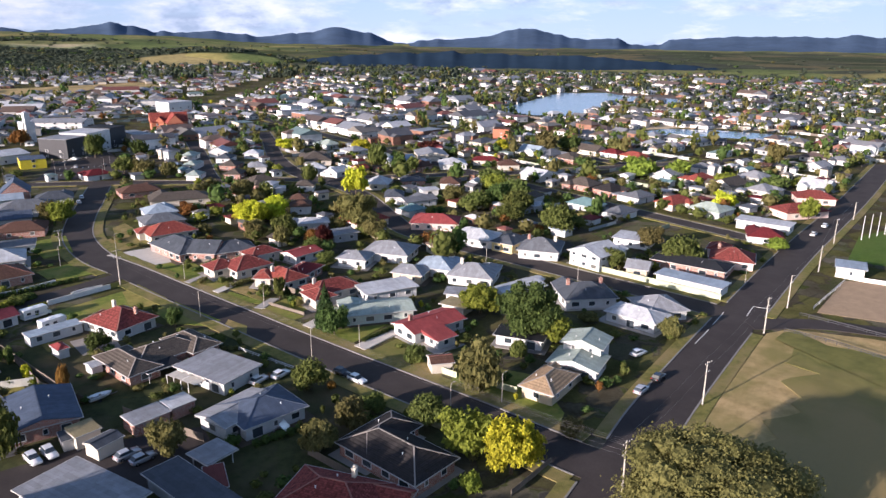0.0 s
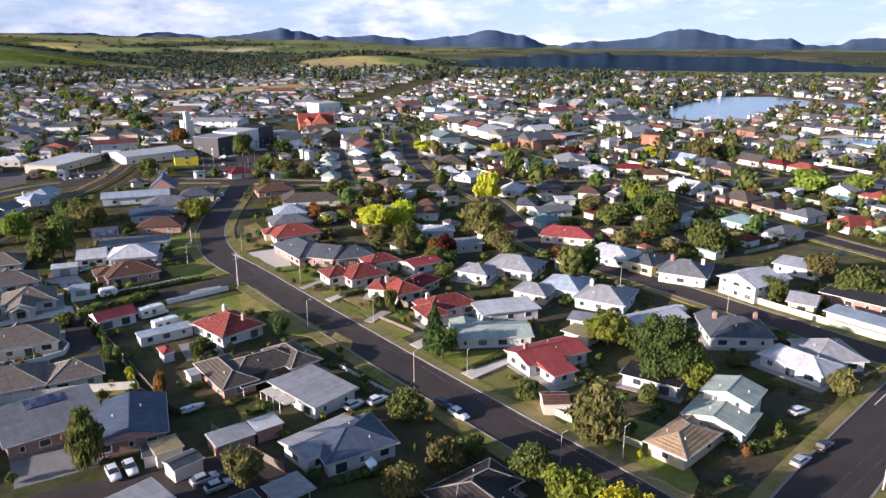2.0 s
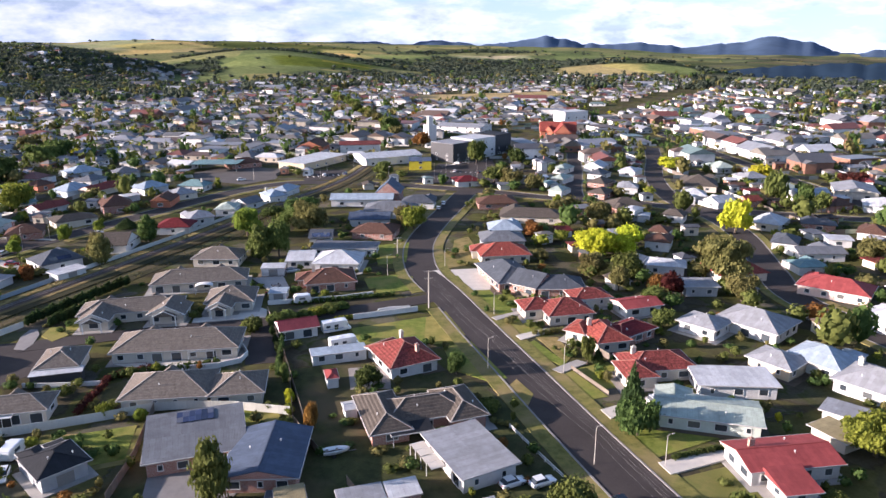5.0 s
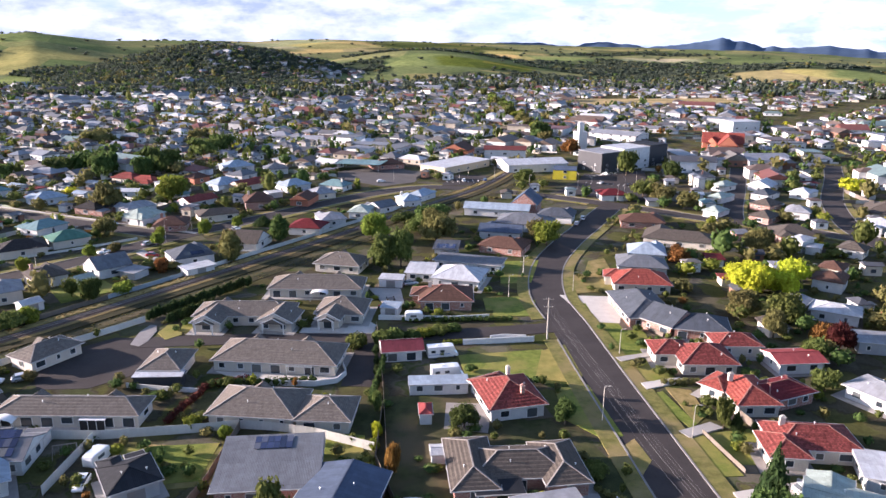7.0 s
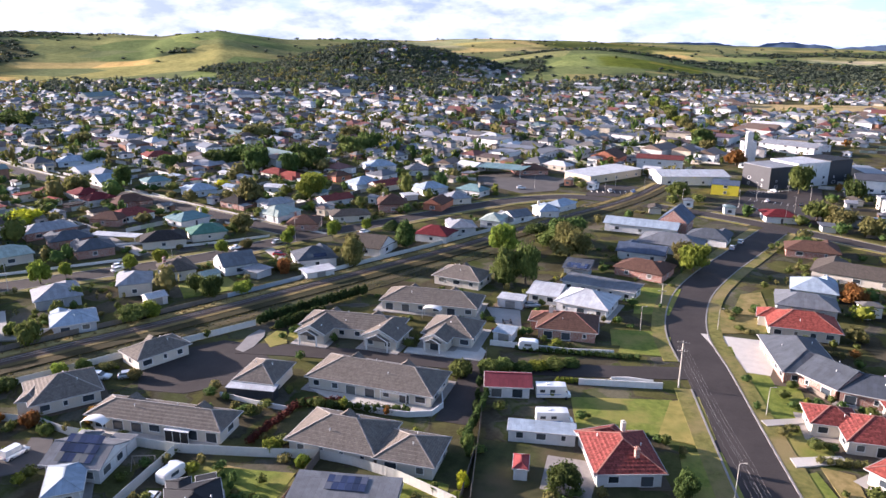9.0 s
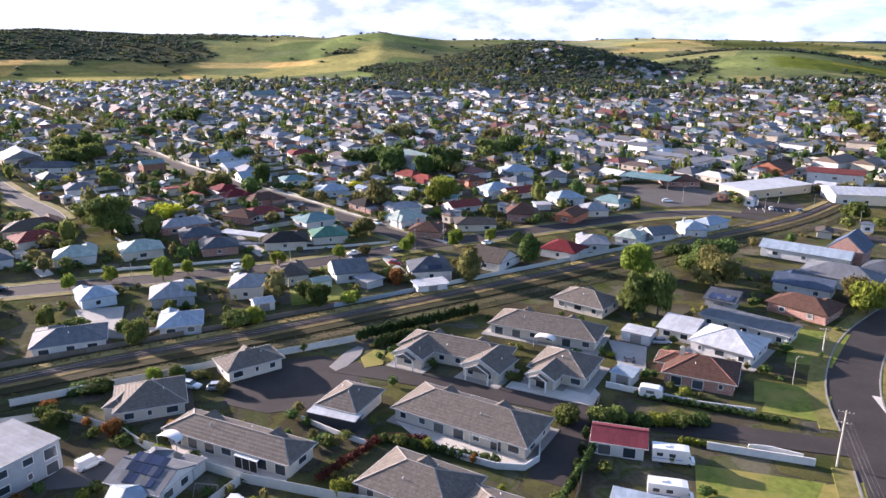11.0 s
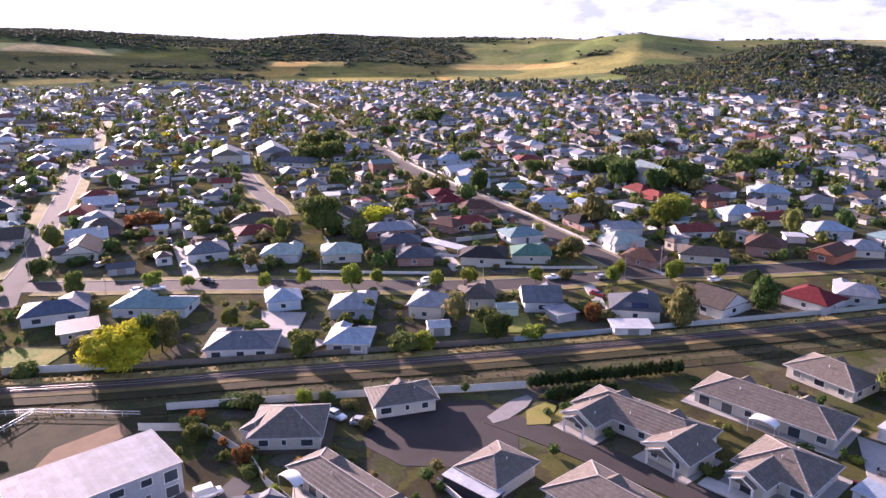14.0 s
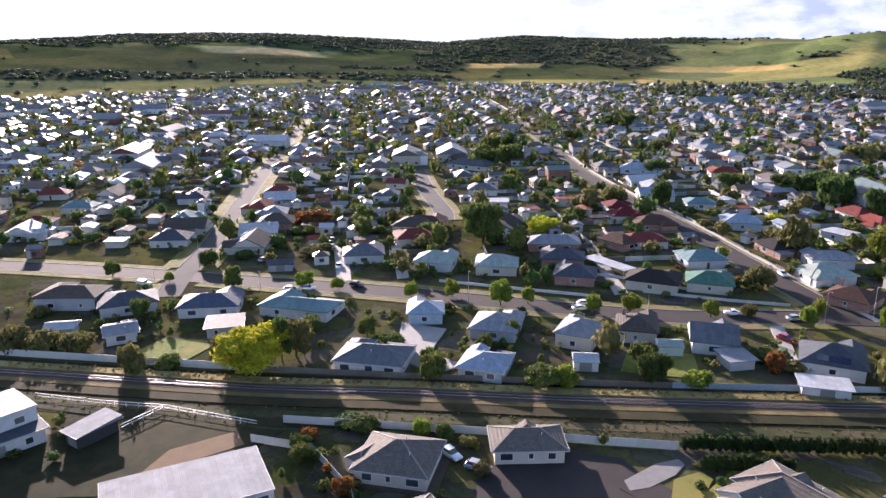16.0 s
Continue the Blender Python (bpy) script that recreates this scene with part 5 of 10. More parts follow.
patch("pavement", ASPHALT, "asphalt turning circle among the units", (-88, 152), (-83, 158), (-74, 158), (-66, 150), (-69, 139), (-76, 132), (-86, 131), (-91, 138))
patch("pavement", ASPHALT, "asphalt drive beside the hedge", (-25, 160), (-18.5, 161), (-18.5, 136), (-25, 136))
road("asphalt street parallel to the railway", [(-340, -60), (-266, 52), (-190, 145), (-160, 177), (-129, 211), (-109, 246), (-88, 275), (-62, 313), (-44, 335), (-22, 350), (2, 347), (33.6, 334)], 9.0, verge=3.0)
road("wide pale concrete street running to the hills", [(-205, 100), (-222, 106), (-252, 119), (-312, 141), (-420, 181), (-535, 224), (-700, 285)], 7.2, mat=ASPHALT_PALE, verge=5.0)
road("short residential street", [(-250, 210), (-268, 218), (-310, 231), (-368, 253)], 8.0, mat=ASPHALT_PALE, verge=3.0)
STRAIGHT = [(-103, 249), (-129, 258.5), (-161, 271), (-200, 286), (-251, 303), (-327, 333), (-430, 385), (-560, 446), (-800, 555), (-1150, 700)]
road("long straight street running to the hills", STRAIGHT, 8.5, verge=3.0)
tagged(new("footpath", ribbon(smooth_line(STRAIGHT, 6.0), -7.4, -5.6, -0.3, 0.2).mesh("footpath", PAVING)), "pale concrete footpath along a straight street", "footpath", "", "structure")
road("cross street by the shops", [(33.6, 334), (55, 321), (73, 309), (96, 291), (124, 277), (146, 258), (183, 238), (213, 222), (242, 205), (420, 130)], 8.5, verge=2.0)
road("asphalt street in the eastern blocks", [(206, 56), (212, 140), (222, 250), (240, 400), (262, 560)], 8.0, verge=2.0)
road("asphalt street in the eastern blocks", [(296, 70), (302, 160), (312, 280), (330, 420)], 8.0, verge=2.0)
road("dark asphalt side street between cottages", [(106, 288), (113, 310), (132, 360), (153, 419)], 8.0, verge=1.5)
road("asphalt lane beside the playing field", [(128, 30), (141, 19), (150, 3), (165, -22), (200, -75)], 6.5, kerb=False)

# the railway in its cutting
RAIL = smooth_line([(-260, -70), (-212, 3), (-170.5, 62), (-138, 107.5), (-121, 135), (-101.5, 165), (-76, 207), (-48, 255), (-19, 309), (-3, 336), (9, 362), (20, 395)], 3.0)
ROADS.append((RAIL, 15.0))
def beside_rail(name, off0, off1, top, mat, label, category="ground"):
    tagged(new(name, ribbon(RAIL, off0, off1, -0.3, top).mesh(name, mat)), label, category, "", "structure")


beside_rail("rail_reserve", -14, 7, 0.09, SEDGE, "dark rough grass along the railway")
beside_rail("grass_bank", 2.1, 4.7, 0.62, RAIL_GRASS, "pale dry grass bank beside the track")
beside_rail("grass_bank", -6.6, -3.2, 0.30, BANK, "strip of tall golden dry grass below the track")
beside_rail("service_path", -3.4, -1.9, 0.38, turf("track_side_grass", (0.12, 0.092, 0.036), (0.21, 0.158, 0.064), (0.10, 0.08, 0.035), 0.3), "dry golden-brown grass strip beside the ballast")
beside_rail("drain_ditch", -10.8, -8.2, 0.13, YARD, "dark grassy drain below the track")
beside_rail("track_bed", -1.9, 1.9, 0.42, BALLAST, "dark stone ballast bed of the railway", "railway")
track = thing("railway_track", "single narrow-gauge railway track on timber sleepers", "railway track", pose(0, 0, 0))
for off in (-0.56, 0.56):
    part("rail", ribbon(RAIL, off - 0.06, off + 0.06, 0.5, 0.68).mesh("rail", STEEL), track)
_sl = cached("sleeper", lambda: Shape().box(-1.05, -0.12, 0, 1.05, 0.12, 0.13).mesh("sleeper", SLEEPER))
_near = [p for p in RAIL if -190 < p.x < 0]
for a, b in zip(_near, _near[1:]):
    d, p = b - a, (a + b) * 0.5
    part("sleeper", _sl, track, m=pose(p.x, p.y, 0.4, 0, 0, math.degrees(math.atan2(d.y, d.x)) + 90))

finish_roads()

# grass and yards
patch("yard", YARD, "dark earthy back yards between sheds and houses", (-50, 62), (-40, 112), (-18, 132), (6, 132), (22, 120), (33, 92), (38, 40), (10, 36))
patch("lawn", PARK_DRY, "dry golden grass of the park beside the road", (46, 4), (67.5, 14.5), (98, 20.5), (126, 24.5), (133, 22), (142, 6), (160, -40), (170, -120), (40, -120))
patch("playing_field", surface("bare_earth", (0.30, 0.215, 0.13), 0.95, 0.3, 0.25, 6), "bare brown practice field", (150, 22), (183, 27), (196, 8), (215, -30), (170, -25))
patch("playing_field", OVAL, "bright green sports oval", (206, 34), (240, 42), (300, 30), (330, -20), (230, -30), (212, 5))
patch("driveway", PAVING, "pale concrete driveway", (43, 103), (60, 108), (62, 104), (43.5, 99.5))
patch("driveway", PAVING, "pale concrete driveway", (45.5, 84.5), (58, 87), (58, 83.5), (46, 81))
patch("lawn", LAWN, "green front lawn with a conifer", (44, 99), (58, 102), (60, 90), (45.5, 86))
patch("lawn", LAWN_DRY, "sloping front lawn", (46.5, 80), (58, 82), (56, 66), (49, 58))
patch("lawn", LAWN, "lawn beside the corner house", (49, 57), (60, 60), (66, 47), (58, 33), (52.5, 30))
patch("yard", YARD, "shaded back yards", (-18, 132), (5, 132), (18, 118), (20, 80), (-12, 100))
patch("lawn", LAWN_DRY, "dry back lawn behind a pale fence", (-55, 112), (-40, 112), (-38, 101), (-55, 97))
patch("lawn", LAWN, "back lawn strip", (-27, 118), (-17, 117), (-16, 106), (-26, 108))
patch("paddock", SEDGE, "bare dark paddock beside the railway", (-133, 92), (-118, 110), (-106, 92), (-120, 62), (-140, 52))
patch("yard", surface("grey_concrete", (0.17, 0.165, 0.16), 0.9, 0.5, 0.25, 7), "worn grey concrete yard", (-37, 101), (-25, 98.5), (-20, 93), (-23.4, 86), (-36, 86))
patch("car_park", ASPHALT, "asphalt yard between sheds", (-34, 83), (-14, 81), (4, 74), (2, 62), (-14, 60), (-30, 70))
patch("yard", GRAVEL, "gravel yard", (-3, 130), (6, 130), (5, 119), (-3, 120))
patch("lawn", LAWN, "round lawn by the hedge", (-72, 172), (-64, 172), (-62, 164), (-69, 162))
patch("driveway", PAVING, "pale paved forecourt of the garage", (-40, 166), (-22, 167), (-22, 163.5), (-40, 163))
patch("lawn", LAWN, "green verge lawn", (8, 190), (19, 190), (18, 178), (7, 177))
patch("lawn", LAWN, "green verge lawn", (10, 226), (23, 228), (19, 205), (10, 204))
patch("lawn", LAWN_DRY, "dry verge behind the footpath", (30, 212), (40, 216), (44, 200), (31, 196))
patch("driveway", CONCRETE, "pale driveway by the railway houses", (-156, 150), (-147, 158), (-136, 148), (-127, 152), (-126, 145), (-137, 140))
patch("lawn", LAWN, "back lawn", (-118, 190), (-108, 200), (-98, 192), (-109, 180))
patch("lawn", LAWN, "back lawn with a clothes line", (-174, 96), (-164, 106), (-156, 96), (-166, 86))
OPEN = [[(130, 980), (340, 1020), (330, 890), (122, 870)], [(40, 341), (55, 372), (62, 396), (71, 392), (98, 412), (90, 370), (80, 326), (62, 330)], [(-70, 370), (-44, 352), (-29, 364), (-27, 394), (-54, 414), (-74, 392)], [(-16, 356), (6, 357), (22, 384), (-8, 388)]]
patch("playing_field", PARK_DRY, "pale dry sports ground", *OPEN[0])
patch("car_park", ASPHALT, "dark asphalt car park in town", *OPEN[1])
patch("playing_field", LAWN, "green-gold field beyond the houses", (-470, 130), (-600, 130), (-640, 60), (-480, 40), (-400, 90))

RIVER = [(452, 418), (490, 455), (560, 484), (684, 540), (735, 505), (727, 472), (765, 430), (720, 395), (652, 339), (636, 352), (688, 400), (646, 421), (560, 385), (484, 362), (462, 385)]
REACH = [(432, 262), (468, 258), (492, 226), (506, 172), (482, 160), (462, 188), (450, 215), (426, 250)]
patch("river", WATER, "calm blue river", *RIVER)
patch("river", WATER, "blue river reach", *REACH)
patch("river_bank", surface("sand", (0.42, 0.33, 0.21), 0.95, 0.05, 0.2, 2), "sandy river bank", (470, 285), (500, 267), (546, 186), (523, 174), (506, 226), (480, 255), (449, 266))
patch("river_bank", surface("tidal_mud", (0.10, 0.07, 0.05), 0.95, 0.05, 0.25, 2), "brown tidal mud flat", (774, 559), (829, 547), (944, 415), (729, 310), (646, 342), (727, 388), (719, 472))

# tufts of rush and dry grass along the track
def tufts():
    rng = np.random.default_rng(4)
    for leaf, n in (("straw", 1800), ("olive", 2600)):
        v, f = [], []
        for _ in range(n):
            i = rng.integers(1, len(RAIL) - 1)
            if not (-230 < RAIL[i].x < 10):
                continue
            d = (RAIL[i + 1] - RAIL[i]).normalized()
            off = rng.uniform(2.4, 5.0) if leaf == "straw" else rng.uniform(-13.5, -4)
            p = RAIL[i] + d * rng.uniform(0, 3) + Vector((-d.y, d.x, 0)) * off
            h, w = (rng.uniform(0.6, 1.0) if leaf == "straw" else rng.uniform(0.12, 0.36)), rng.uniform(0.12, 0.3)
            for a in rng.uniform(0, 3.14, 3):
                c, s_, lx, ly = math.cos(a) * w, math.sin(a) * w, rng.normal() * 0.2, rng.normal() * 0.2
                k = len(v)
                v += [(p.x - c * 0.4, p.y - s_ * 0.4, 0), (p.x + c * 0.4, p.y + s_ * 0.4, 0), (p.x + c + lx, p.y + s_ + ly, h), (p.x - c + lx, p.y - s_ + ly, h * 0.85)]
                f.append((k, k + 1, k + 2, k + 3))
        me = bpy.data.meshes.new("grass_tufts")
        me.from_pydata(v, [], f)
        me.materials.append(LEAF[leaf])
        tagged(new("grass_tufts", me), f"tufts of {leaf}-coloured rush and dry grass by the railway", "grass", "", "stuff")


tufts()
patch("lawn", LAWN, "mown front lawn beside a drive", (31.6, 174), (43.9, 176.1), (44, 159.1), (40.5, 155.2), (34.3, 154.5))
patch("driveway", CONCRETE, "concrete driveway between lawns", (34.1, 153), (42.7, 156.3), (43.2, 154.6), (34.9, 150.9))
patch("lawn", LAWN, "mown front lawn beside the street", (35.1, 150.4), (43.1, 154), (44.9, 143.3), (37, 141.2))
patch("driveway", PAVING, "pinkish concrete driveway", (37, 140.5), (45.6, 143.6), (46.5, 141.8), (37.5, 137.7))
patch("lawn", LAWN_DRY, "front garden with a dry lawn behind a timber edge", (41.5, 139.3), (46.5, 138.1), (46.6, 128), (43.7, 124.2))
patch("lawn", LAWN, "strip of verge lawn beside the kerb", (36.9, 135), (40.6, 137.4), (43.8, 124.4), (42.2, 122.9))
patch("driveway", CONCRETE, "concrete driveway to a brick house", (39.6, 121.4), (46.3, 124.9), (48.2, 123), (40.9, 119.2))
patch("lawn", LAWN, "green verge lawn by a rendered wall", (40.8, 118.7), (43.7, 120.6), (46.6, 107.9), (42, 107.4))
patch("lawn", LAWN, "front lawn with a conifer", (44.9, 121.1), (52.9, 123), (53.5, 114.7), (50.9, 111.3), (46.6, 111.2))
patch("forecourt", PAVING, "pale concrete forecourt beside the road", (26.1, 194.6), (41.1, 194.1), (40.7, 180.6), (39, 174.1), (32, 174.7), (28.9, 185.1))
patch("lawn", LAWN, "small round green lawn", (29.4, 186.8), (32.5, 188.4), (32.9, 182.8), (30.8, 179.8))
patch("lawn", LAWN_DRY, "dry grass behind the footpath", (39.1, 228.2), (44.9, 232), (44.6, 214.8), (41.6, 198.6), (32.1, 199.4))
patch("lawn", LAWN, "green lawn with parked motorhomes", (-1.3, 152.4), (18.1, 156.7), (20.9, 153.5), (17.6, 141.9), (1, 140))
patch("lawn", turf("sunburnt_lawn", (0.19, 0.165, 0.042), (0.31, 0.25, 0.075), (0.16, 0.165, 0.04), 0.3), "dry golden lawn at the corner of the street", (17.8, 156), (23.5, 159.7), (25.4, 143.3), (22.2, 140.4), (15.3, 141.6))
patch("lawn", LAWN, "shaded lawn by the red-tiled house", (18.9, 137.2), (25.9, 139.4), (29.3, 119.3), (25.7, 117.9), (19.3, 124.9))
patch("lawn", LAWN_DRY, "dry grass wedge by the footpath", (25.3, 112.3), (31, 118.5), (32.5, 111.6), (29.4, 106))
patch("lawn", LAWN, "back lawn of the brick house", (4.6, 190.7), (17.6, 193.1), (18.1, 183.8), (5.4, 181.1))
patch("lawn", LAWN, "back lawn by a wavy wall", (-20.5, 112.2), (-14.2, 109.5), (-12.9, 104.5), (-18.8, 106.6))
patch("lawn", LAWN, "green-gold back lawn with a caravan", (-60.5, 110.3), (-42, 113.1), (-41.5, 101.7), (-51.9, 99.6))
patch("paving", surface("weathered_concrete", (0.20, 0.19, 0.18), 0.9, 0.5, 0.25, 7), "grey paved circle among the units", (-77.6, 154), (-78.9, 161.8), (-78.2, 166.1), (-76.5, 165.8), (-75, 162.4), (-74.3, 156.3), (-75.1, 153))
patch("paving", PAVING, "pale paved garage forecourt", (-36.1, 165.8), (-28.4, 176.5), (-22, 169.1), (-23.1, 164.4), (-29.8, 164.9))
patch("paving", CONCRETE, "pale concrete yard with garden furniture", (-28.2, 197.5), (-19, 197.4), (-16.4, 183.8), (-21.4, 182.6))
patch("paving", ASPHALT_PALE, "worn asphalt drive of the modern house", (-91.8, 95.7), (-93.6, 102.6), (-89.2, 104.6), (-91.8, 110.1), (-87.9, 111), (-82.2, 103))
patch("bare_ground", surface("brown_earth", (0.15, 0.095, 0.05), 0.95, 0.3, 0.3, 6), "bare brown earth behind the modern house", (-112.8, 83.3), (-120.8, 90.8), (-121.8, 102.6), (-116.6, 102.7), (-114.9, 90.2), (-107.8, 84))
patch("lawn", LAWN, "round green lawn among the units", (-70.5, 157.1), (-74.2, 161.2), (-73.8, 166.6), (-71.3, 166.7), (-67.9, 160.5))
patch("paving", PAVING, "pale paved patio along the units", (-52.9, 141.1), (-26.5, 140.4), (-25.9, 137.4), (-30.2, 135.9), (-43.1, 136))
patch("paving", PAVING, "pale paved patio along the units", (-86.7, 118), (-59.6, 119.6), (-58.4, 116.1), (-80.7, 114))
PARK_GREEN = turf("park_green", (0.095, 0.100, 0.028), (0.160, 0.150, 0.046), (0.24, 0.185, 0.08), 0.12)
LAYER[0] += 30 - LAYER[0] % 30 - 2
def ragged(pts, amount=1.6):
    """The outline with a wandering edge."""
    rng = random.Random(41)
    out = []
    for p, q in zip(pts, pts[1:] + pts[:1]):
        n = max(1, int(math.dist(p, q) / 3.5))
        out += [(p[0] + (q[0] - p[0]) * i / n + rng.gauss(0, amount), p[1] + (q[1] - p[1]) * i / n + rng.gauss(0, amount)) for i in range(n)]
    return out


patch("lawn", PARK_GREEN, "green park grass away from the road", *ragged([(130.3, 21.2), (133.5, 0.5), (185, -60), (150, -120), (42, -120), (40, -40), (73.0, 2.3), (99.4, 6.4)]))
patch("car_park", ASPHALT_PALE, "worn asphalt forecourt of the service station", *OPEN[2])
patch("car_park", ASPHALT, "asphalt car park beside the level crossing", *OPEN[3])
patch("driveway", CONCRETE, "pale concrete lane between gardens", (-196.4, 237.1), (-196.7, 241.3), (-146.9, 215), (-147.5, 210.8))
patch("driveway", PAVING, "pale concrete driveway", (-232.4, 179), (-232.3, 182.5), (-188.9, 166.9), (-189.6, 163.3))
patch("driveway", CONCRETE, "concrete driveway beside a house", (-111.3, 228.5), (-110.2, 232), (-94.4, 217.1), (-94.9, 213.8))
patch("driveway", CONCRETE, "concrete driveway beside a villa", (-238.4, 159.7), (-237.8, 164.2), (-194.1, 150.5), (-195.1, 146.3))


# ---------------------------------------------------------------- houses and halls near the path
house("grey-brown tiled retirement unit with cream walls", [(-91.9, 145.0, 64.6, 12.8, 8.5, 2.7, 'hip', 25, 'wdww')], "unit", "cream")
house("grey-brown tiled retirement unit with cream walls beside the fence", [(-97.3, 123.8, 49.6, 13, 12, 2.7, 'hip', 25, 'wwww'), (-100.4, 119.6, 25, 3.8, 7, 2.7, 'hip', 25, 'wwww')], "unit", "cream")
house("grey-brown tiled unit with a white-roofed screened veranda", [(-62.8, 141, 3.1, 9.1, 10.9, 2.7, 'hip', 25, 's.ww'), (-62.1, 134.7, 5.8, 10.1, 3, 2.4, 'flat', 5, '....', 'white', 'dark')], "unit", "cream")
house("long grey-brown tiled double unit with cream walls", [(-39.8, 146.3, -3, 27.6, 12, 2.7, 'hip', 25, 'swwd')], "unit", "cream")
house("long grey-brown tiled double unit with two patio roofs", [(-71.8, 120.3, 2.6, 27.3, 7.9, 2.7, 'hip', 25, 'swwd')], "unit", "cream")
house("grey-brown tiled unit with a projecting hipped wing", [(-37.8, 123.7, -2.9, 17, 12, 2.7, 'hip', 25, 'swww'), (-24.7, 121.9, -0.7, 10.8, 10, 2.7, 'hip', 25, 'sdww')], "unit", "cream")
house("grey-brown tiled unit with twin gabled porches", [(-55.5, 171.7, 3.2, 24.9, 10, 2.7, 'hip', 24, 'gwww'), (-62.5, 166.1, -1.3, 7.8, 9, 2.7, 'gy', 26, 's.ww'), (-45.8, 167.6, -4.3, 9.4, 9, 2.7, 'gy', 26, 's.ww')], "unit", "cream")
house("grey-brown tiled unit with a gabled porch and garage", [(-31.4, 175.3, -1.8, 12.8, 12, 2.7, 'hip', 25, 'gwww'), (-33.3, 169.5, -5.8, 6.7, 8, 2.7, 'gy', 26, 's.ww')], "unit", "cream")
house("long grey-brown tiled double unit behind a low white wall", [(-41.9, 193.4, 1.8, 26.5, 11, 2.7, 'hip', 25, 'swww')], "unit", "cream")
house("grey-brown tiled unit near the railway", [(-39.2, 216, -10.5, 15.2, 11, 2.7, 'hip', 25, 'wwww')], "unit", "cream")
house("white-walled house with a solar-panelled grey roof", [(-75.5, 105.1, 8.1, 10.4, 9, 3, 'gable', 22, 'swww')], "grey", "white", solar=(0, "front", 18))
house("white-roofed house with pale walls and a deck", [(-73.3, 98.2, 35.9, 5.8, 9, 3, 'hip', 20, 'swww')], "pale", "white")
house("black steel-roofed garage with one pale slope", [(-51.1, 98.9, 37, 8.2, 9, 3, 'hip', 20, 'gwww')], "ink", "grey")
house("brick house with a broad grey low-pitched roof and a blue wing", [(-30, 103, 8, 16.4, 14.6, 2.9, 'mono', 4, 'swww'), (-17.6, 95.2, -8, 12.6, 15.4, 2.85, 'gy', 13, 'w.ww', 'blue', 'brick')], "grey", "brick", solar=(0, "back", 12))
house("beige garden shed with a mustard roof", [(-13.7, 82.5, 7.2, 4.6, 4.2, 2.8, 'mono', 6, '.w..'), (-16.4, 83.2, -5.2, 2.1, 3.8, 2.2, 'flat', 3, '....', 'slate', 'white')], "beige", "cream", category="shed", name="shed", group="sheds")
house("corrugated grey garage shed with cream walls", [(-12, 77.1, -73.4, 3.9, 5.2, 2.5, 'gable', 15, 'g...')], "slate", "cream", category="shed", name="shed", group="sheds")
house("flat grey-roofed workshop with a skylight", [(-19.7, 62.5, -162.5, 10.5, 18.3, 3.6, 'flat', 2, 'wwww')], "silver", "white", category="building", name="building", group="buildings")
house("weathered corrugated grey shed with a shallow roof", [(-6.7, 54, -171.4, 6.4, 17.4, 3, 'flat', 2, '....')], "slate", "grey", category="shed", name="shed", group="sheds")
house("carport with a pale grey sheet roof", [(0.2, 61.2, -169, 6.1, 5.7, 2.6, 'flat', 2, 'oooo')], "silver", "white", category="carport", name="carport", group="carports")
house("low dark red corrugated lean-to shed", [(-2.5, 54.4, 161.5, 3.3, 7, 2.5, 'flat', 3, '....')], "rust", "brick", category="shed", name="shed", group="sheds")
house("red-tiled house with white ridge capping", [(8.4, 37.6, -150.5, 11.8, 16, 2.8, 'hip', 26, 'wwww')], "redtile", "brick", chimney=1)
house("charcoal-tiled brick house with pale ridge lines", [(23.4, 41.3, -83.5, 19, 10.7, 2.7, 'hip', 24, 'wwww'), (24.5, 47.2, -81.5, 7.9, 14, 2.7, 'hip', 24, 'wwww')], "black", "brick")
house("white house with a pale grey low-pitched roof", [(14.9, 90.2, -73.9, 15.2, 10.6, 3, 'flat', 3, 'swws')], "silver", "white")
house("pale weatherboard house with blue-grey roofs and an enclosed porch", [(10.2, 71.4, -77, 8.3, 13.2, 2.9, 'gable', 12, 'wwww', 'silver', 'white'), (13.7, 69.3, 0.1, 13.2, 11.7, 2.8, 'hip', 18, 'sswd', 'blue', 'white')], "pale", "grey")
house("long dark brick garage with grey roof sheets", [(-3.4, 80.9, 6.9, 7.0, 5, 2.6, 'flat', 2, 'gg..'), (2.9, 81.8, 6.9, 5.0, 4.4, 2.62, 'flat', 2, '....', 'white', 'brick')], "silver", "brick", category="garage", name="garage", group="garages")
house("weathered dark brown tiled house with several hips and white eaves", [(9.4, 106, 6, 16, 9.6, 2.7, 'hip', 24, 'swww'), (1.9, 105.4, 8, 7.8, 15.4, 2.68, 'hip', 24, 'ww.w'), (16.2, 106.4, 10, 7.6, 12.8, 2.69, 'hip', 24, 'ww..'), (6.4, 99.0, 8, 7.6, 3.4, 2.45, 'mono', 7, 'oooo', 'ink', 'brick')], "taupe", "brick")
house("white house with a red-tiled hip roof and two chimneys", [(8.9, 130.2, -73, 13.3, 11.6, 2.8, 'hip', 27, 'wsdw'), (5.6, 135, -57.6, 5.1, 8, 2.7, 'hip', 25, 'wwww')], "redtile", "white", chimney=2)
house("long white shed with a pale sheet roof", [(-4.8, 135.2, 6.5, 12.1, 4, 2.4, 'flat', 3, 'w...')], "pale", "white", category="shed", name="shed", group="sheds")
house("small white outhouse with a bright red roof", [(-6.6, 123.4, 6.4, 2.6, 4.5, 2.3, 'hip', 25, 'w...')], "red", "white", category="outhouse", name="outhouse", group="outhouses")
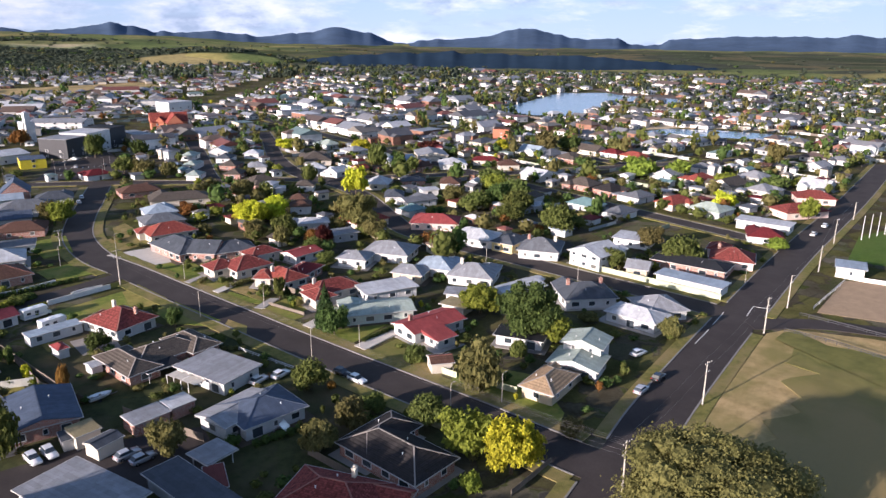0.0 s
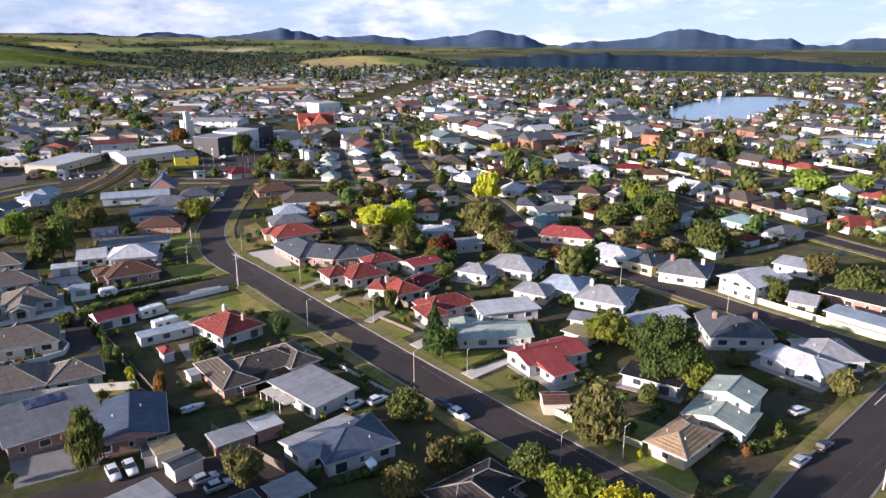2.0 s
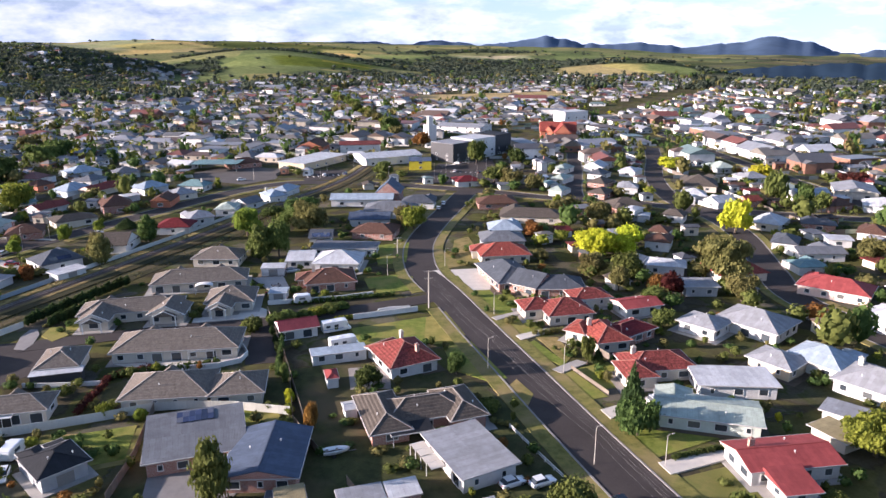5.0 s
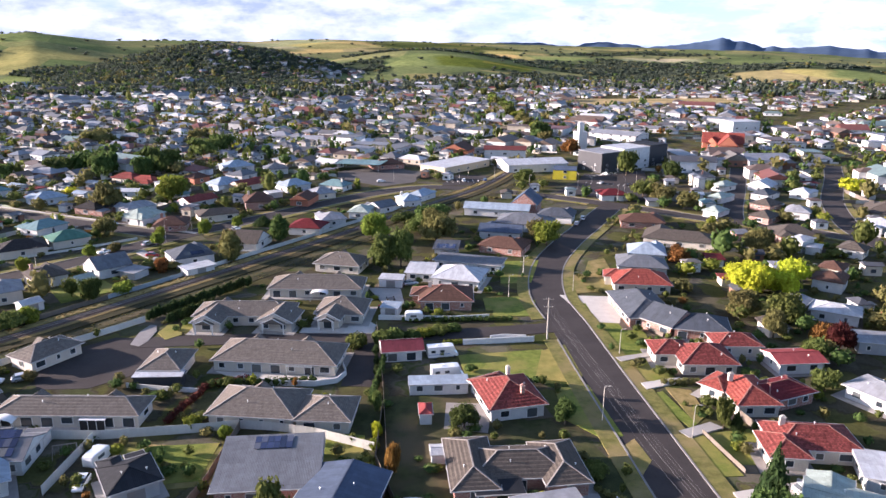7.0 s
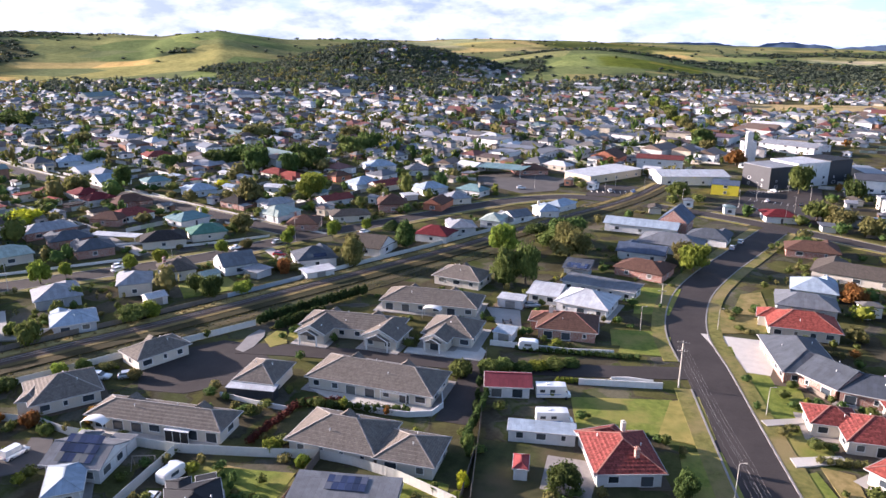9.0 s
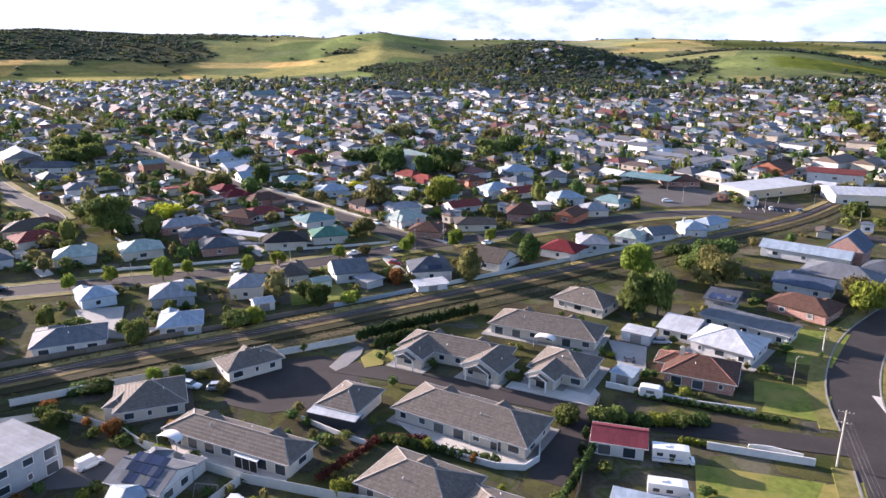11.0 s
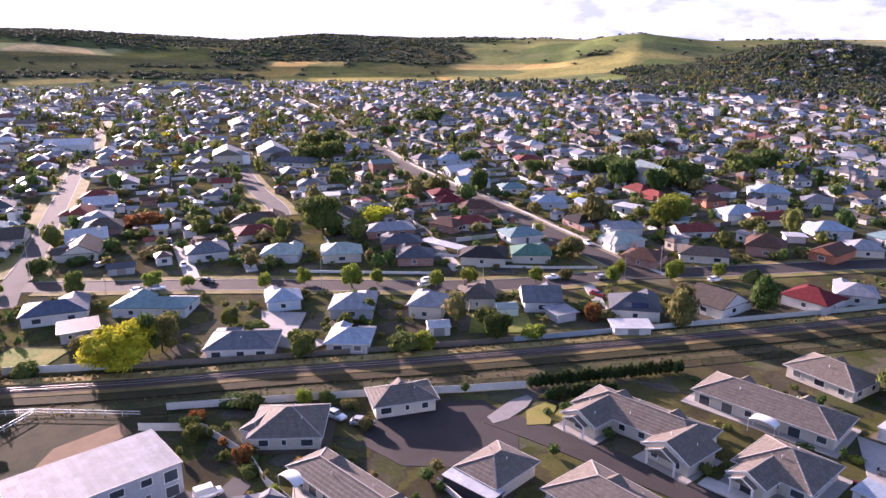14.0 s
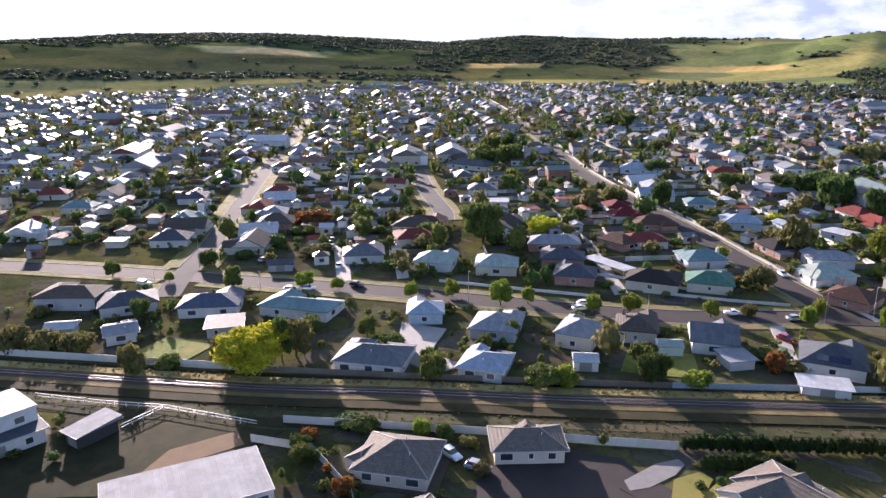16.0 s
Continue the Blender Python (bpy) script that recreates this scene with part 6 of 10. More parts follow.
house("white cottage with a red corrugated gable roof", [(-13.9, 151.5, 11.7, 9.6, 7, 2.6, 'gx', 22, 'swww')], "worn", "white")
house("red brick house with a brown tiled hip roof", [(-5.4, 186.3, 1.9, 14.7, 12, 2.7, 'hip', 24, 'swww'), (-11.2, 188.3, 0.4, 7.8, 7, 2.6, 'hip', 22, 'wwww')], "brown", "brick", chimney=1)
house("white shed with a pale flat roof", [(-21.8, 200.7, -5.4, 7.1, 5, 2.6, 'flat', 3, 'g...')], "white", "white", category="shed", name="shed", group="sheds")
house("low white shed with a sheet roof", [(-19.4, 178.1, -7.4, 4.9, 5, 2.3, 'flat', 3, 'g...')], "pale", "white", category="shed", name="shed", group="sheds")
house("white weatherboard house with a white steel roof", [(-2, 204.2, -12.8, 14.6, 13, 2.9, 'hip', 22, 'wwdw'), (-13.7, 208.3, -6.8, 8.9, 9, 2.7, 'mono', 6, 's...')], "white", "white")
house("long white house with a flat grey roof", [(0.7, 219.1, -14.8, 21.7, 9, 2.9, 'flat', 3, 'wwww')], "grey", "white")
house("grey shed with solar panels", [(-7.2, 233.9, -6.3, 8.5, 8, 2.8, 'mono', 8, 'g...')], "slate", "grey", category="shed", name="shed", group="sheds", solar=(0, "front", 12))
house("brick house with a brown tiled roof", [(12.3, 239, -20.3, 15.9, 11, 2.7, 'hip', 24, 'wwww')], "brown", "brick")
house("blue-roofed house with white walls", [(11.8, 257.9, -9.8, 16, 10, 2.9, 'gx', 22, 'wwww')], "blue", "white")
house("grey-roofed hall with white walls", [(21.3, 271.5, -13.5, 21.5, 14, 3.2, 'hip', 22, 'wwww')], "grey", "white", category="hall", name="hall", group="halls")
house("long white hall with a pale roof", [(11.3, 293.9, -9.8, 27.3, 10, 3.2, 'gx', 20, 'wwww')], "pale", "white", category="hall", name="hall", group="halls")
house("brick church hall with a steep blue gable", [(23.9, 300.8, -14, 11.5, 14, 4.5, 'gy', 40, 'w.ww')], "blue", "brick", category="hall", name="hall", group="halls")
house("grey-roofed white house by the parked cars", [(34.7, 284.9, -14.9, 14.7, 11, 2.9, 'hip', 24, 'wwww')], "slate", "white")
house("brick house with a dark brown tiled roof", [(67, 277.9, -7.2, 17.2, 11, 2.7, 'hip', 24, 'wwww')], "brown", "brick")
house("long house with a grey tiled roof", [(74.4, 251.6, -17.7, 24.8, 12, 2.8, 'hip', 22, 'wwww')], "taupe", "cream")
house("white house with a pale blue steel roof", [(58.8, 233.6, -10.1, 12.4, 12, 2.9, 'hip', 24, 'wwww')], "pale", "white")
house("grey weatherboard house with a grey roof", [(53.9, 218.6, -7.2, 15.4, 11, 2.9, 'hip', 24, 'wwww')], "grey", "grey")
house("cream house with an orange-red tiled roof", [(50, 202.8, -2.8, 16.6, 12, 2.8, 'hip', 26, 'wwww'), (43.9, 207, -8.7, 7.4, 7, 2.7, 'hip', 26, 'wwww')], "orange", "cream")
house("long brick house with dark grey tiled roof and stepped wings", [(45.6, 181.5, -84, 20.4, 12.7, 2.8, 'hip', 24, 'gwww'), (50.6, 172.2, -47, 9.5, 12.5, 2.9, 'gx', 24, 'w.w.'), (57.2, 168.6, -12, 13.5, 11, 2.8, 'hip', 24, 'swww')], "slate", "brick")
house("cream house with stepped red-tiled hips", [(52.3, 150, 1.9, 12.4, 11, 2.8, 'hip', 26, 'swww'), (45.9, 153.4, 1.4, 9, 8, 2.8, 'hip', 26, 'wwww'), (61.8, 158.6, 2.1, 10.8, 8, 2.8, 'hip', 24, 'wwww')], "redtile", "cream")
house("red-roofed double garage with white walls", [(71.9, 150.4, 7.8, 11.1, 8, 2.7, 'gx', 14, 'wgww')], "red", "white", category="garage", name="garage", group="garages")
house("cream house with orange-red stepped hip roofs", [(55.6, 133.4, 3.9, 8.9, 13, 2.8, 'hip', 26, 'swww'), (51.7, 136.9, -45.1, 5.6, 8, 2.8, 'hip', 26, 'wwww'), (62.2, 134.5, 25.1, 12.7, 8, 2.7, 'hip', 22, 'wwww', 'maroon', 'brick')], "orange", "cream", chimney=1)
house("cream house with a red-tiled hip roof", [(60.4, 116.4, -3, 15, 9.6, 2.8, 'hip', 25, 'wwdw'), (54.6, 113.4, -3, 7.2, 8.6, 2.78, 'hip', 25, 'wwww')], "redtile", "cream", chimney=1)
house("pale green house with a low sage green roof", [(60.4, 95.8, -25.7, 18.6, 10, 2.8, 'gx', 12, 'wwww')], "sage", "sage")
house("white house extension with a flat roof", [(72, 106.4, -13.9, 15.8, 9, 3, 'flat', 3, 'wwww')], "white", "white")
house("white house with a red corrugated gable roof and a lower wing", [(64.4, 79.8, -2, 16.2, 9.4, 2.9, 'gx', 15, 'wwww'), (61.4, 72.6, -2, 6.2, 6.2, 2.5, 'mono', 9, 'ww.w')], "red", "white", chimney=1)
house("cream garden shed with a brown roof", [(52.9, 62.9, -29, 5.2, 5, 2.4, 'gx', 18, '...')], "brown", "cream", category="shed", name="shed", group="sheds")
house("beige house with a tan tiled hip roof", [(62.6, 40.7, -77.3, 7.9, 11.8, 2.7, 'hip', 24, 'wwww')], "tan", "beige")
house("white two-storey house with sage gable roofs", [(74.6, 42.6, -70, 11.4, 9.4, 2.9, 'gy', 15, 'wwww'), (80, 44.6, -70, 9.6, 8.2, 5.2, 'gy', 16, 'wwww')], "sage", "white")
house("long low white house with a dark flat roof", [(76.2, 60.3, -62.7, 12, 7, 2.7, 'flat', 3, 'swww')], "ink", "white")
house("white house with a pale steel hip roof", [(107.5, 49.4, -83.7, 14.1, 9, 2.8, 'hip', 22, 'swww'), (117, 49.4, -29.5, 11.6, 12, 2.8, 'hip', 24, 'wwww', 'silver', 'white')], "white", "white")
house("weatherboard house with a dark slate roof and two chimneys", [(109.9, 67.5, -34.3, 14.9, 12, 2.9, 'hip', 26, 'wwww')], "slate", "white", chimney=2)
house("white house with a low white gable roof", [(98.5, 81.8, -93.5, 8.3, 15.5, 3, 'gable', 16, 'wwww')], "white", "white")
house("white house with a pale grey hip roof and brick chimney", [(99.2, 99.5, -59.4, 13.9, 12, 2.9, 'hip', 24, 'wwww')], "silver", "white", chimney=1)
house("white house with a pale hip roof", [(96.2, 111.8, -61.2, 12.1, 11, 2.9, 'hip', 24, 'wwww')], "pale", "white")
house("white house with a wide silver roof", [(95, 133.7, -58.1, 15.9, 13, 2.9, 'hip', 22, 'swww'), (82.2, 135.2, -56.9, 10.2, 9, 2.8, 'hip', 20, 'wwww')], "silver", "white")
house("small grey-roofed white shed", [(85.4, 90.5, -52.2, 8.8, 6, 2.5, 'flat', 3, '....')], "silver", "white", category="shed", name="shed", group="sheds")
house("low cream garage with a tan roof", [(78.8, 85.1, -72.7, 7.6, 6, 2.4, 'flat', 4, '....')], "beige", "cream", category="garage", name="garage", group="garages")
house("small beige house with a grey roof", [(86.4, 112.9, -61.4, 10.1, 9, 2.8, 'hip', 20, 'wwww')], "silver", "beige")
house("white house with a pale roof facing the street", [(127.8, 127.1, -62.3, 14.9, 12, 2.9, 'hip', 22, 'wwdw')], "white", "white")
house("pale yellow house with a dark gable roof", [(131.2, 114.8, -76.5, 9, 12, 3.4, 'hip', 24, 'wwdw')], "slate", "yellow")
house("white villa with a blue-grey gabled roof", [(133.4, 103.1, -58.8, 13.9, 12, 3.1, 'hip', 28, 'wwdw')], "grey", "white", chimney=2)
house("white two-storey house with a pale gable roof", [(139.2, 85.4, -89.9, 12.5, 13, 4.8, 'gy', 20, 'wwww')], "white", "white")
house("long white flat-roofed house behind a hedge", [(168.3, 90.2, -72.2, 13.2, 11, 3, 'flat', 3, 'wwww')], "white", "white")
house("beige gabled cottage with a grey roof", [(141.6, 71.2, -66.7, 7.3, 9, 2.8, 'gx', 20, 'wwww')], "silver", "beige")
house("long brick house with a black steel roof", [(157.1, 62.3, -77.4, 23.1, 10, 2.9, 'hip', 18, 'wwww')], "ink", "brick")
house("long white storage shed with a pale roof", [(142.3, 54, -83.3, 20.1, 7, 3, 'flat', 3, '....')], "pale", "white", category="shed", name="shed", group="sheds")
house("red-tiled house with several hips", [(172.4, 56.9, -65.3, 13.8, 12, 2.8, 'hip', 26, 'wwww'), (179.3, 64.8, -71.6, 7.4, 9, 2.8, 'hip', 26, 'wwww')], "redtile", "pink", chimney=1)
house("long white building with a flat roof", [(223.4, 69.5, -78.9, 19.9, 9, 3.4, 'flat', 3, 'wwww')], "white", "white", category="building", name="building", group="buildings")
house("house with a dark red roof", [(207.3, 62.3, -60.2, 12.7, 11, 2.8, 'hip', 24, 'wwww')], "maroon", "white")
house("pink brick house with a red roof", [(255.4, 70.1, -29.5, 20.5, 12, 3, 'hip', 24, 'wwww'), (286, 76.3, -55.3, 16.6, 12, 3, 'hip', 24, 'wwww')], "redtile", "pink")
house("pink-walled house with a red roof", [(131.1, 152.5, -47.8, 18.4, 12, 2.8, 'hip', 22, 'wwww')], "red", "pink")
house("grey steel-roofed house beside the railway", [(-136.4, 134.9, 50.8, 15.8, 11, 2.7, 'hip', 22, 'swww')], "grey", "white")
house("pale house with a light grey roof", [(-122, 154.3, 44.5, 10.5, 10, 2.7, 'hip', 22, 'wwww')], "pale", "grey")
house("grey-roofed house with a pale side wall", [(-139.8, 168, 47.5, 11.9, 12, 2.8, 'hip', 24, 'wwww')], "silver", "grey")
house("pale blue weatherboard house with a blue-grey roof", [(-156.1, 156.7, 64, 9.7, 9, 3, 'hip', 24, 'wwww')], "pale", "blue")
house("long teal-roofed house with white walls", [(-174.8, 129.4, 46, 20.2, 9, 2.9, 'hip', 20, 'wwww')], "teal", "white")
house("two-storey pale house with a grey hip roof", [(-126, 182, 37.2, 9.7, 11, 3.6, 'hip', 24, 'wwww')], "silver", "cream")
house("cream house with a brownish hip roof and chimney", [(-122.6, 196.3, 48.1, 10.2, 11, 3.2, 'hip', 26, 'wwww')], "taupe", "cream", chimney=1)
house("white house with a blue-grey gabled roof", [(-109.4, 207.1, 47.8, 10.6, 11, 3, 'gx', 28, 'wwww')], "grey", "white")
house("house with a dark grey hip roof and white trim", [(-89.3, 220.6, 37.2, 13.1, 12, 3, 'hip', 26, 'wwww')], "slate", "white", solar=(0, "front", 6))
house("white flat-roofed garage by the railway fence", [(-82.3, 208.3, 47, 9.9, 6, 2.6, 'flat', 3, 'g...')], "white", "white", category="garage", name="garage", group="garages")
house("cream house with a weathered grey gable roof", [(-76.2, 238.5, -6.9, 11.8, 12, 3, 'gx', 28, 'wwww')], "taupe", "white")
house("white house with a pale blue steel roof", [(-187.9, 109.3, 69.3, 16, 11, 3, 'hip', 20, 'wwww')], "blue", "white")
house("grey garage with a flat roof", [(-171.5, 109.9, 75.3, 9.3, 9, 2.8, 'flat', 3, 'w...')], "slate", "grey", category="garage", name="garage", group="garages")
house("weatherboard house with a dark slate roof", [(-199.6, 90, 86.7, 15.1, 11, 3, 'hip', 20, 'wwww')], "slate", "white")
house("two-storey grey house with a weathered roof", [(-210.6, 77.1, 61.8, 17.5, 11, 3.8, 'hip', 18, 'wwww')], "taupe", "grey")
house("low white cottage with a grey roof", [(-178.4, 86.8, 90, 8, 8, 2.6, 'gx', 18, 'wwww')], "silver", "white")
house("small white garden shed with a pale roof", [(-188.6, 74.2, 73.2, 7.3, 6, 2.3, 'gx', 16, '....')], "white", "white", category="shed", name="shed", group="sheds")
house("blue-grey villa with a gabled front", [(-213.4, 161.8, 69.6, 13.8, 11, 3, 'hip', 26, 'wwdw')], "grey", "white", chimney=1)
house("white villa with a pale green verandah", [(-194.7, 178.7, 50.9, 12.8, 11, 3, 'hip', 26, 'swdw')], "sage", "white")
house("pale villa with a sage green hip roof", [(-182.2, 193.5, 56.8, 13.5, 11, 3, 'hip', 26, 'wwdw')], "sage", "cream")
house("brick unit with a dark grey roof", [(-163.2, 209, 49.6, 12.5, 11, 2.9, 'hip', 24, 'wwdw')], "slate", "brick")
house("grey-roofed brick unit behind another", [(-179, 215.9, 54.1, 14.2, 10, 2.9, 'hip', 24, 'wwww')], "slate", "brick")
house("grey-roofed brick unit with a pale ridge", [(-195.1, 223.8, 59.2, 18.2, 10, 2.9, 'hip', 24, 'wwww')], "silver", "brick")
house("dark-roofed cream house behind a picket fence", [(-148.1, 225.2, 38.6, 15.2, 11, 2.9, 'hip', 24, 'wwww')], "black", "cream")
house("cream house with a green roof", [(-139.6, 238.1, 44.5, 13.2, 11, 2.9, 'hip', 24, 'wwdw')], "green", "cream")
house("brown-tiled house with stepped roofs", [(-240.9, 196.4, 61.3, 18.7, 12, 2.8, 'hip', 24, 'wwww')], "brown", "brick")
house("long white carport with a flat roof", [(-166.5, 224, 5.8, 17.9, 5, 2.6, 'flat', 3, 'oooo')], "white", "white", category="carport", name="carport", group="carports")
house("white modern two-storey house with a flat white roof", [(-139.6, 64, 113.6, 11, 10, 6, 'flat', 2, 'wwww'), (-135.4, 66.2, 109.8, 11.1, 8, 3, 'flat', 2, 'gwww', 'slate', 'white')], "white", "white")
house("dark steel shed with a pale flat roof", [(-131.8, 79.3, 29.9, 5.2, 8.8, 2.6, 'mono', 4, 'g...')], "silver", "dark", category="shed", name="shed", group="sheds")
house("white house with a maroon hip roof by the railway", [(-60.2, 260.1, -5.4, 13, 11, 2.9, 'hip', 24, 'wwww')], "maroon", "white")
house("white house with a pale grey hip roof", [(-54.1, 273.3, 24.5, 10.6, 11, 2.9, 'hip', 22, 'wwww')], "silver", "white")
house("white cottage with a pale sage roof", [(-44.4, 286.8, -6.9, 8.8, 11, 3, 'hip', 24, 'wwww')], "sage", "white")
house("small white house with a grey gable roof", [(-37, 296.5, 48, 10, 9, 2.8, 'gx', 24, 'wwww')], "grey", "white")
house("large white villa with stepped pale hip roofs", [(-27.1, 308.9, 25, 9.1, 12, 3.2, 'hip', 26, 'wwdw'), (-22.5, 321.4, 65.4, 14.6, 9, 3, 'hip', 24, 'wwww')], "pale", "white", chimney=1)
house("red brick corner house with a dark brown roof", [(-112.3, 261.2, 13.3, 12.4, 11, 2.8, 'hip', 24, 'wwww')], "brown", "brick", chimney=1)
house("long cream house with a weathered brown roof", [(-101.1, 278.4, 31.8, 16.1, 10, 2.8, 'hip', 20, 'wwww')], "taupe", "cream")
house("tall red brick house with a steep brown roof", [(-90.8, 300.4, 22.3, 12.9, 12, 3.6, 'hip', 30, 'wwdw')], "brown", "brick", chimney=1)
house("orange brick house with a brown gable roof", [(-73.5, 308.6, -6.1, 9.4, 12, 3, 'gy', 26, 'wwww')], "brown", "orange")
house("cream house with a light grey hip roof", [(-68.7, 322.8, 37.2, 11.5, 11, 2.8, 'hip', 24, 'wwww')], "silver", "cream")
house("long white house with a red gable roof", [(-118.4, 303.4, 55.9, 14.9, 9, 2.8, 'gx', 22, 'wwww')], "redtile", "white")
house("pale blue house with a blue-grey hip roof", [(-119.8, 341.5, 50.6, 15.1, 12, 3, 'hip', 26, 'wwww')], "pale", "blue")
house("cream house with a long red tiled gable roof", [(-107.4, 343.5, 59.3, 20.9, 10, 2.8, 'gx', 22, 'wwww')], "redtile", "cream")
house("white house with a pale blue-grey hip roof", [(-85.7, 339.6, 49.3, 14.5, 11, 3, 'hip', 26, 'wwww')], "pale", "white")
house("white flat-roofed shed between houses", [(-90.4, 322.4, 37.2, 7.7, 6, 2.6, 'flat', 3, 'g...')], "white", "white", category="shed", name="shed", group="sheds")
house("long white hall with pale hip roofs", [(-130.4, 391.6, 37.2, 16.7, 14, 3.4, 'hip', 22, 'wwww'), (-107.3, 386.8, 24.7, 12.7, 12, 3, 'hip', 24, 'wwww', 'grey', 'white')], "pale", "white", category="hall", name="hall", group="halls")
house("orange brick cottage with a brown roof", [(-139.2, 356.1, 59.3, 10.8, 9, 3, 'hip', 26, 'wwww')], "brown", "orange")
house("white flat-roofed house among trees", [(-156.7, 319.2, 1.5, 10.4, 8, 3, 'flat', 3, 'wwww')], "white", "white")
house("white house with a silver hip roof", [(-138.1, 287.4, 57, 14, 9, 3, 'hip', 24, 'wwww')], "silver", "white")
house("brick house with a wide brown hip roof", [(-48.7, 407.2, 25.7, 18.5, 12, 2.8, 'hip', 24, 'wwww')], "brown", "brick")
house("cream house with a broad weathered brown roof", [(-240.3, 193.2, 49, 16.7, 12, 2.8, 'hip', 24, 'wwww')], "taupe", "cream")
house("white house with a plain grey hip roof", [(-265.7, 184.1, 55.2, 11.7, 11, 2.8, 'hip', 24, 'wwww')], "grey", "white")
house("brick house with joined brown and red roofs", [(-186.3, 244.9, 7.2, 12.8, 10, 2.8, 'hip', 24, 'wwww'), (-183.1, 252.8, 65.3, 16, 10, 2.8, 'hip', 24, 'wwww', 'redtile', 'white')], "brown", "brick")
house("long white building with a flat white roof among yards", [(-264.4, 239.3, 58, 17.1, 8, 2.8, 'flat', 3, 'wwww')], "white", "white", category="building", name="building", group="buildings")
house("grey-roofed white house behind a hedge", [(-289.5, 250.5, 59.8, 14.5, 11, 2.8, 'hip', 24, 'wwww')], "grey", "white")
house("cream house with a pinkish red gable roof", [(-324.2, 221.4, 52.8, 10.2, 9, 2.8, 'gx', 22, 'wwww')], "redtile", "cream")
house("white house with a dark slate hip roof", [(-356.5, 281.4, 28.9, 27, 12, 2.8, 'hip', 24, 'wwww')], "slate", "white")
house("pale blue weatherboard house with a blue hip roof", [(-297.4, 355.7, 47.4, 24.8, 12, 3, 'hip', 24, 'wwww')], "pale", "blue")
house("pink house with a red hip roof", [(-267.2, 384, 53.1, 16.3, 12, 3, 'hip', 24, 'wwww')], "redtile", "pink")
house("pale blue corner house with a blue-grey roof", [(-185.6, 302.9, 52.2, 14.2, 11, 3, 'hip', 24, 'wwww')], "pale", "blue")
house("white cottage with a teal roof", [(-217.9, 315.4, 57.2, 12.8, 9, 2.8, 'hip', 24, 'wwww')], "teal", "white")
house("pale green garden shed with a gabled roof", [(-111.7, 196.2, 55.8, 5.7, 5, 2.3, 'gx', 18, 'g...')], "sage", "sage", category="shed", name="shed", group="sheds")
house("grey timber garden shed with a flat roof", [(-100.1, 204, 71.7, 6.8, 7, 2.4, 'flat', 3, 'w...')], "silver", "grey", category="shed", name="shed", group="sheds")
house("small white shed with a pale gabled roof", [(-114.3, 174.8, 56.3, 5.5, 5, 2.3, 'gx', 20, 'g...')], "white", "white", category="shed", name="shed", group="sheds")
house("low grey garden shed behind a house", [(-215.7, 135.1, 69.6, 8.6, 6, 2.4, 'gx', 18, 'g...')], "slate", "grey", category="shed", name="shed", group="sheds")
house("black-clad modern office block with a white framed middle", [(72.6, 409.6, 38, 18, 18, 11, 'flat', 2, 'wwww', 'silver', 'dark'), (88.4, 421.8, 38, 22, 18, 12, 'flat', 2, 'wwww', 'white', 'white'), (103.4, 433.4, 38, 16, 18, 12.5, 'flat', 2, 'wwww')], "ink", "dark", category="building", name="building", group="buildings")
house("terracotta church hall with steep red gables", [(167.7, 493.5, -15.4, 26.7, 14, 6, 'gx', 42, 'wwww'), (164.5, 495.3, -39.5, 7.3, 18, 6, 'gy', 46, 'wwww'), (167.2, 482.1, -16.1, 12.3, 18, 6, 'gy', 46, 'wwww')], "orange", "orange", category="church", name="church", group="churchs")
house("blue and yellow shop building", [(49.6, 383.4, -8, 12.4, 14, 5, 'flat', 2, 'wwww')], "blue", "bright", category="shop", name="shop", group="shops")
house("white hall with a broad pale roof", [(33.8, 409, 16.8, 36, 22, 4.5, 'gx', 10, 'wwww')], "white", "white", category="hall", name="hall", group="halls")
house("orange brick shop with a hipped roof", [(-9.1, 458.8, -16.4, 17.7, 18, 4.5, 'gy', 24, 'wwww')], "brown", "orange", category="shop", name="shop", group="shops")
house("long flat-roofed shop with a pale orange end wall", [(-9.3, 406.9, 53, 42, 19, 4.2, 'flat', 2, 'wwww')], "white", "beige", category="shop", name="shop", group="shops")
house("white and brick two-storey building", [(20.1, 446.3, -2.3, 26.2, 14, 6.5, 'gx', 14, 'wwww')], "rust", "white", category="building", name="building", group="buildings")
house("white tower-like block among shops", [(218.4, 606.9, 16.2, 25, 18, 9.5, 'flat', 2, 'wwww')], "white", "white", category="building", name="building", group="buildings")
house("green-framed service station canopy", [(-61.8, 399.4, -9.5, 25.8, 16, 4.5, 'flat', 2, 'oooo')], "teal", "sage", category="canopy", name="canopy", group="canopys")
house("tall white church tower with a flat cap", [(71.3, 484.6, 8.5, 7.4, 8, 13, 'flat', 2, 'wwww'), (70.8, 480.7, 8.9, 3.7, 4.5, 19, 'hip', 30, 'wwww')], "white", "white", category="tower", name="tower", group="towers")
house("long pale hall with a low silver roof", [(109.3, 550.2, -35.5, 38.4, 26, 5, 'gx', 8, 'wwww')], "silver", "white", category="hall", name="hall", group="halls")
house("white pavilion beside the oval with a flat roof", [(190.6, 28.1, -70.5, 8.6, 9, 3.2, 'flat', 3, 'wwww')], "pale", "cream", category="pavilion", name="pavilion", group="pavilions")
house("white house with dark brown stepped roofs", [(104.9, 205.2, -33.4, 9.1, 9, 3.4, 'hip', 25, 'wwww')], "brown", "white")
house("brown-roofed cottage behind hedges", [(112, 218.1, -39.8, 7.2, 8, 3, 'hip', 26, 'wwww')], "brown", "cream")
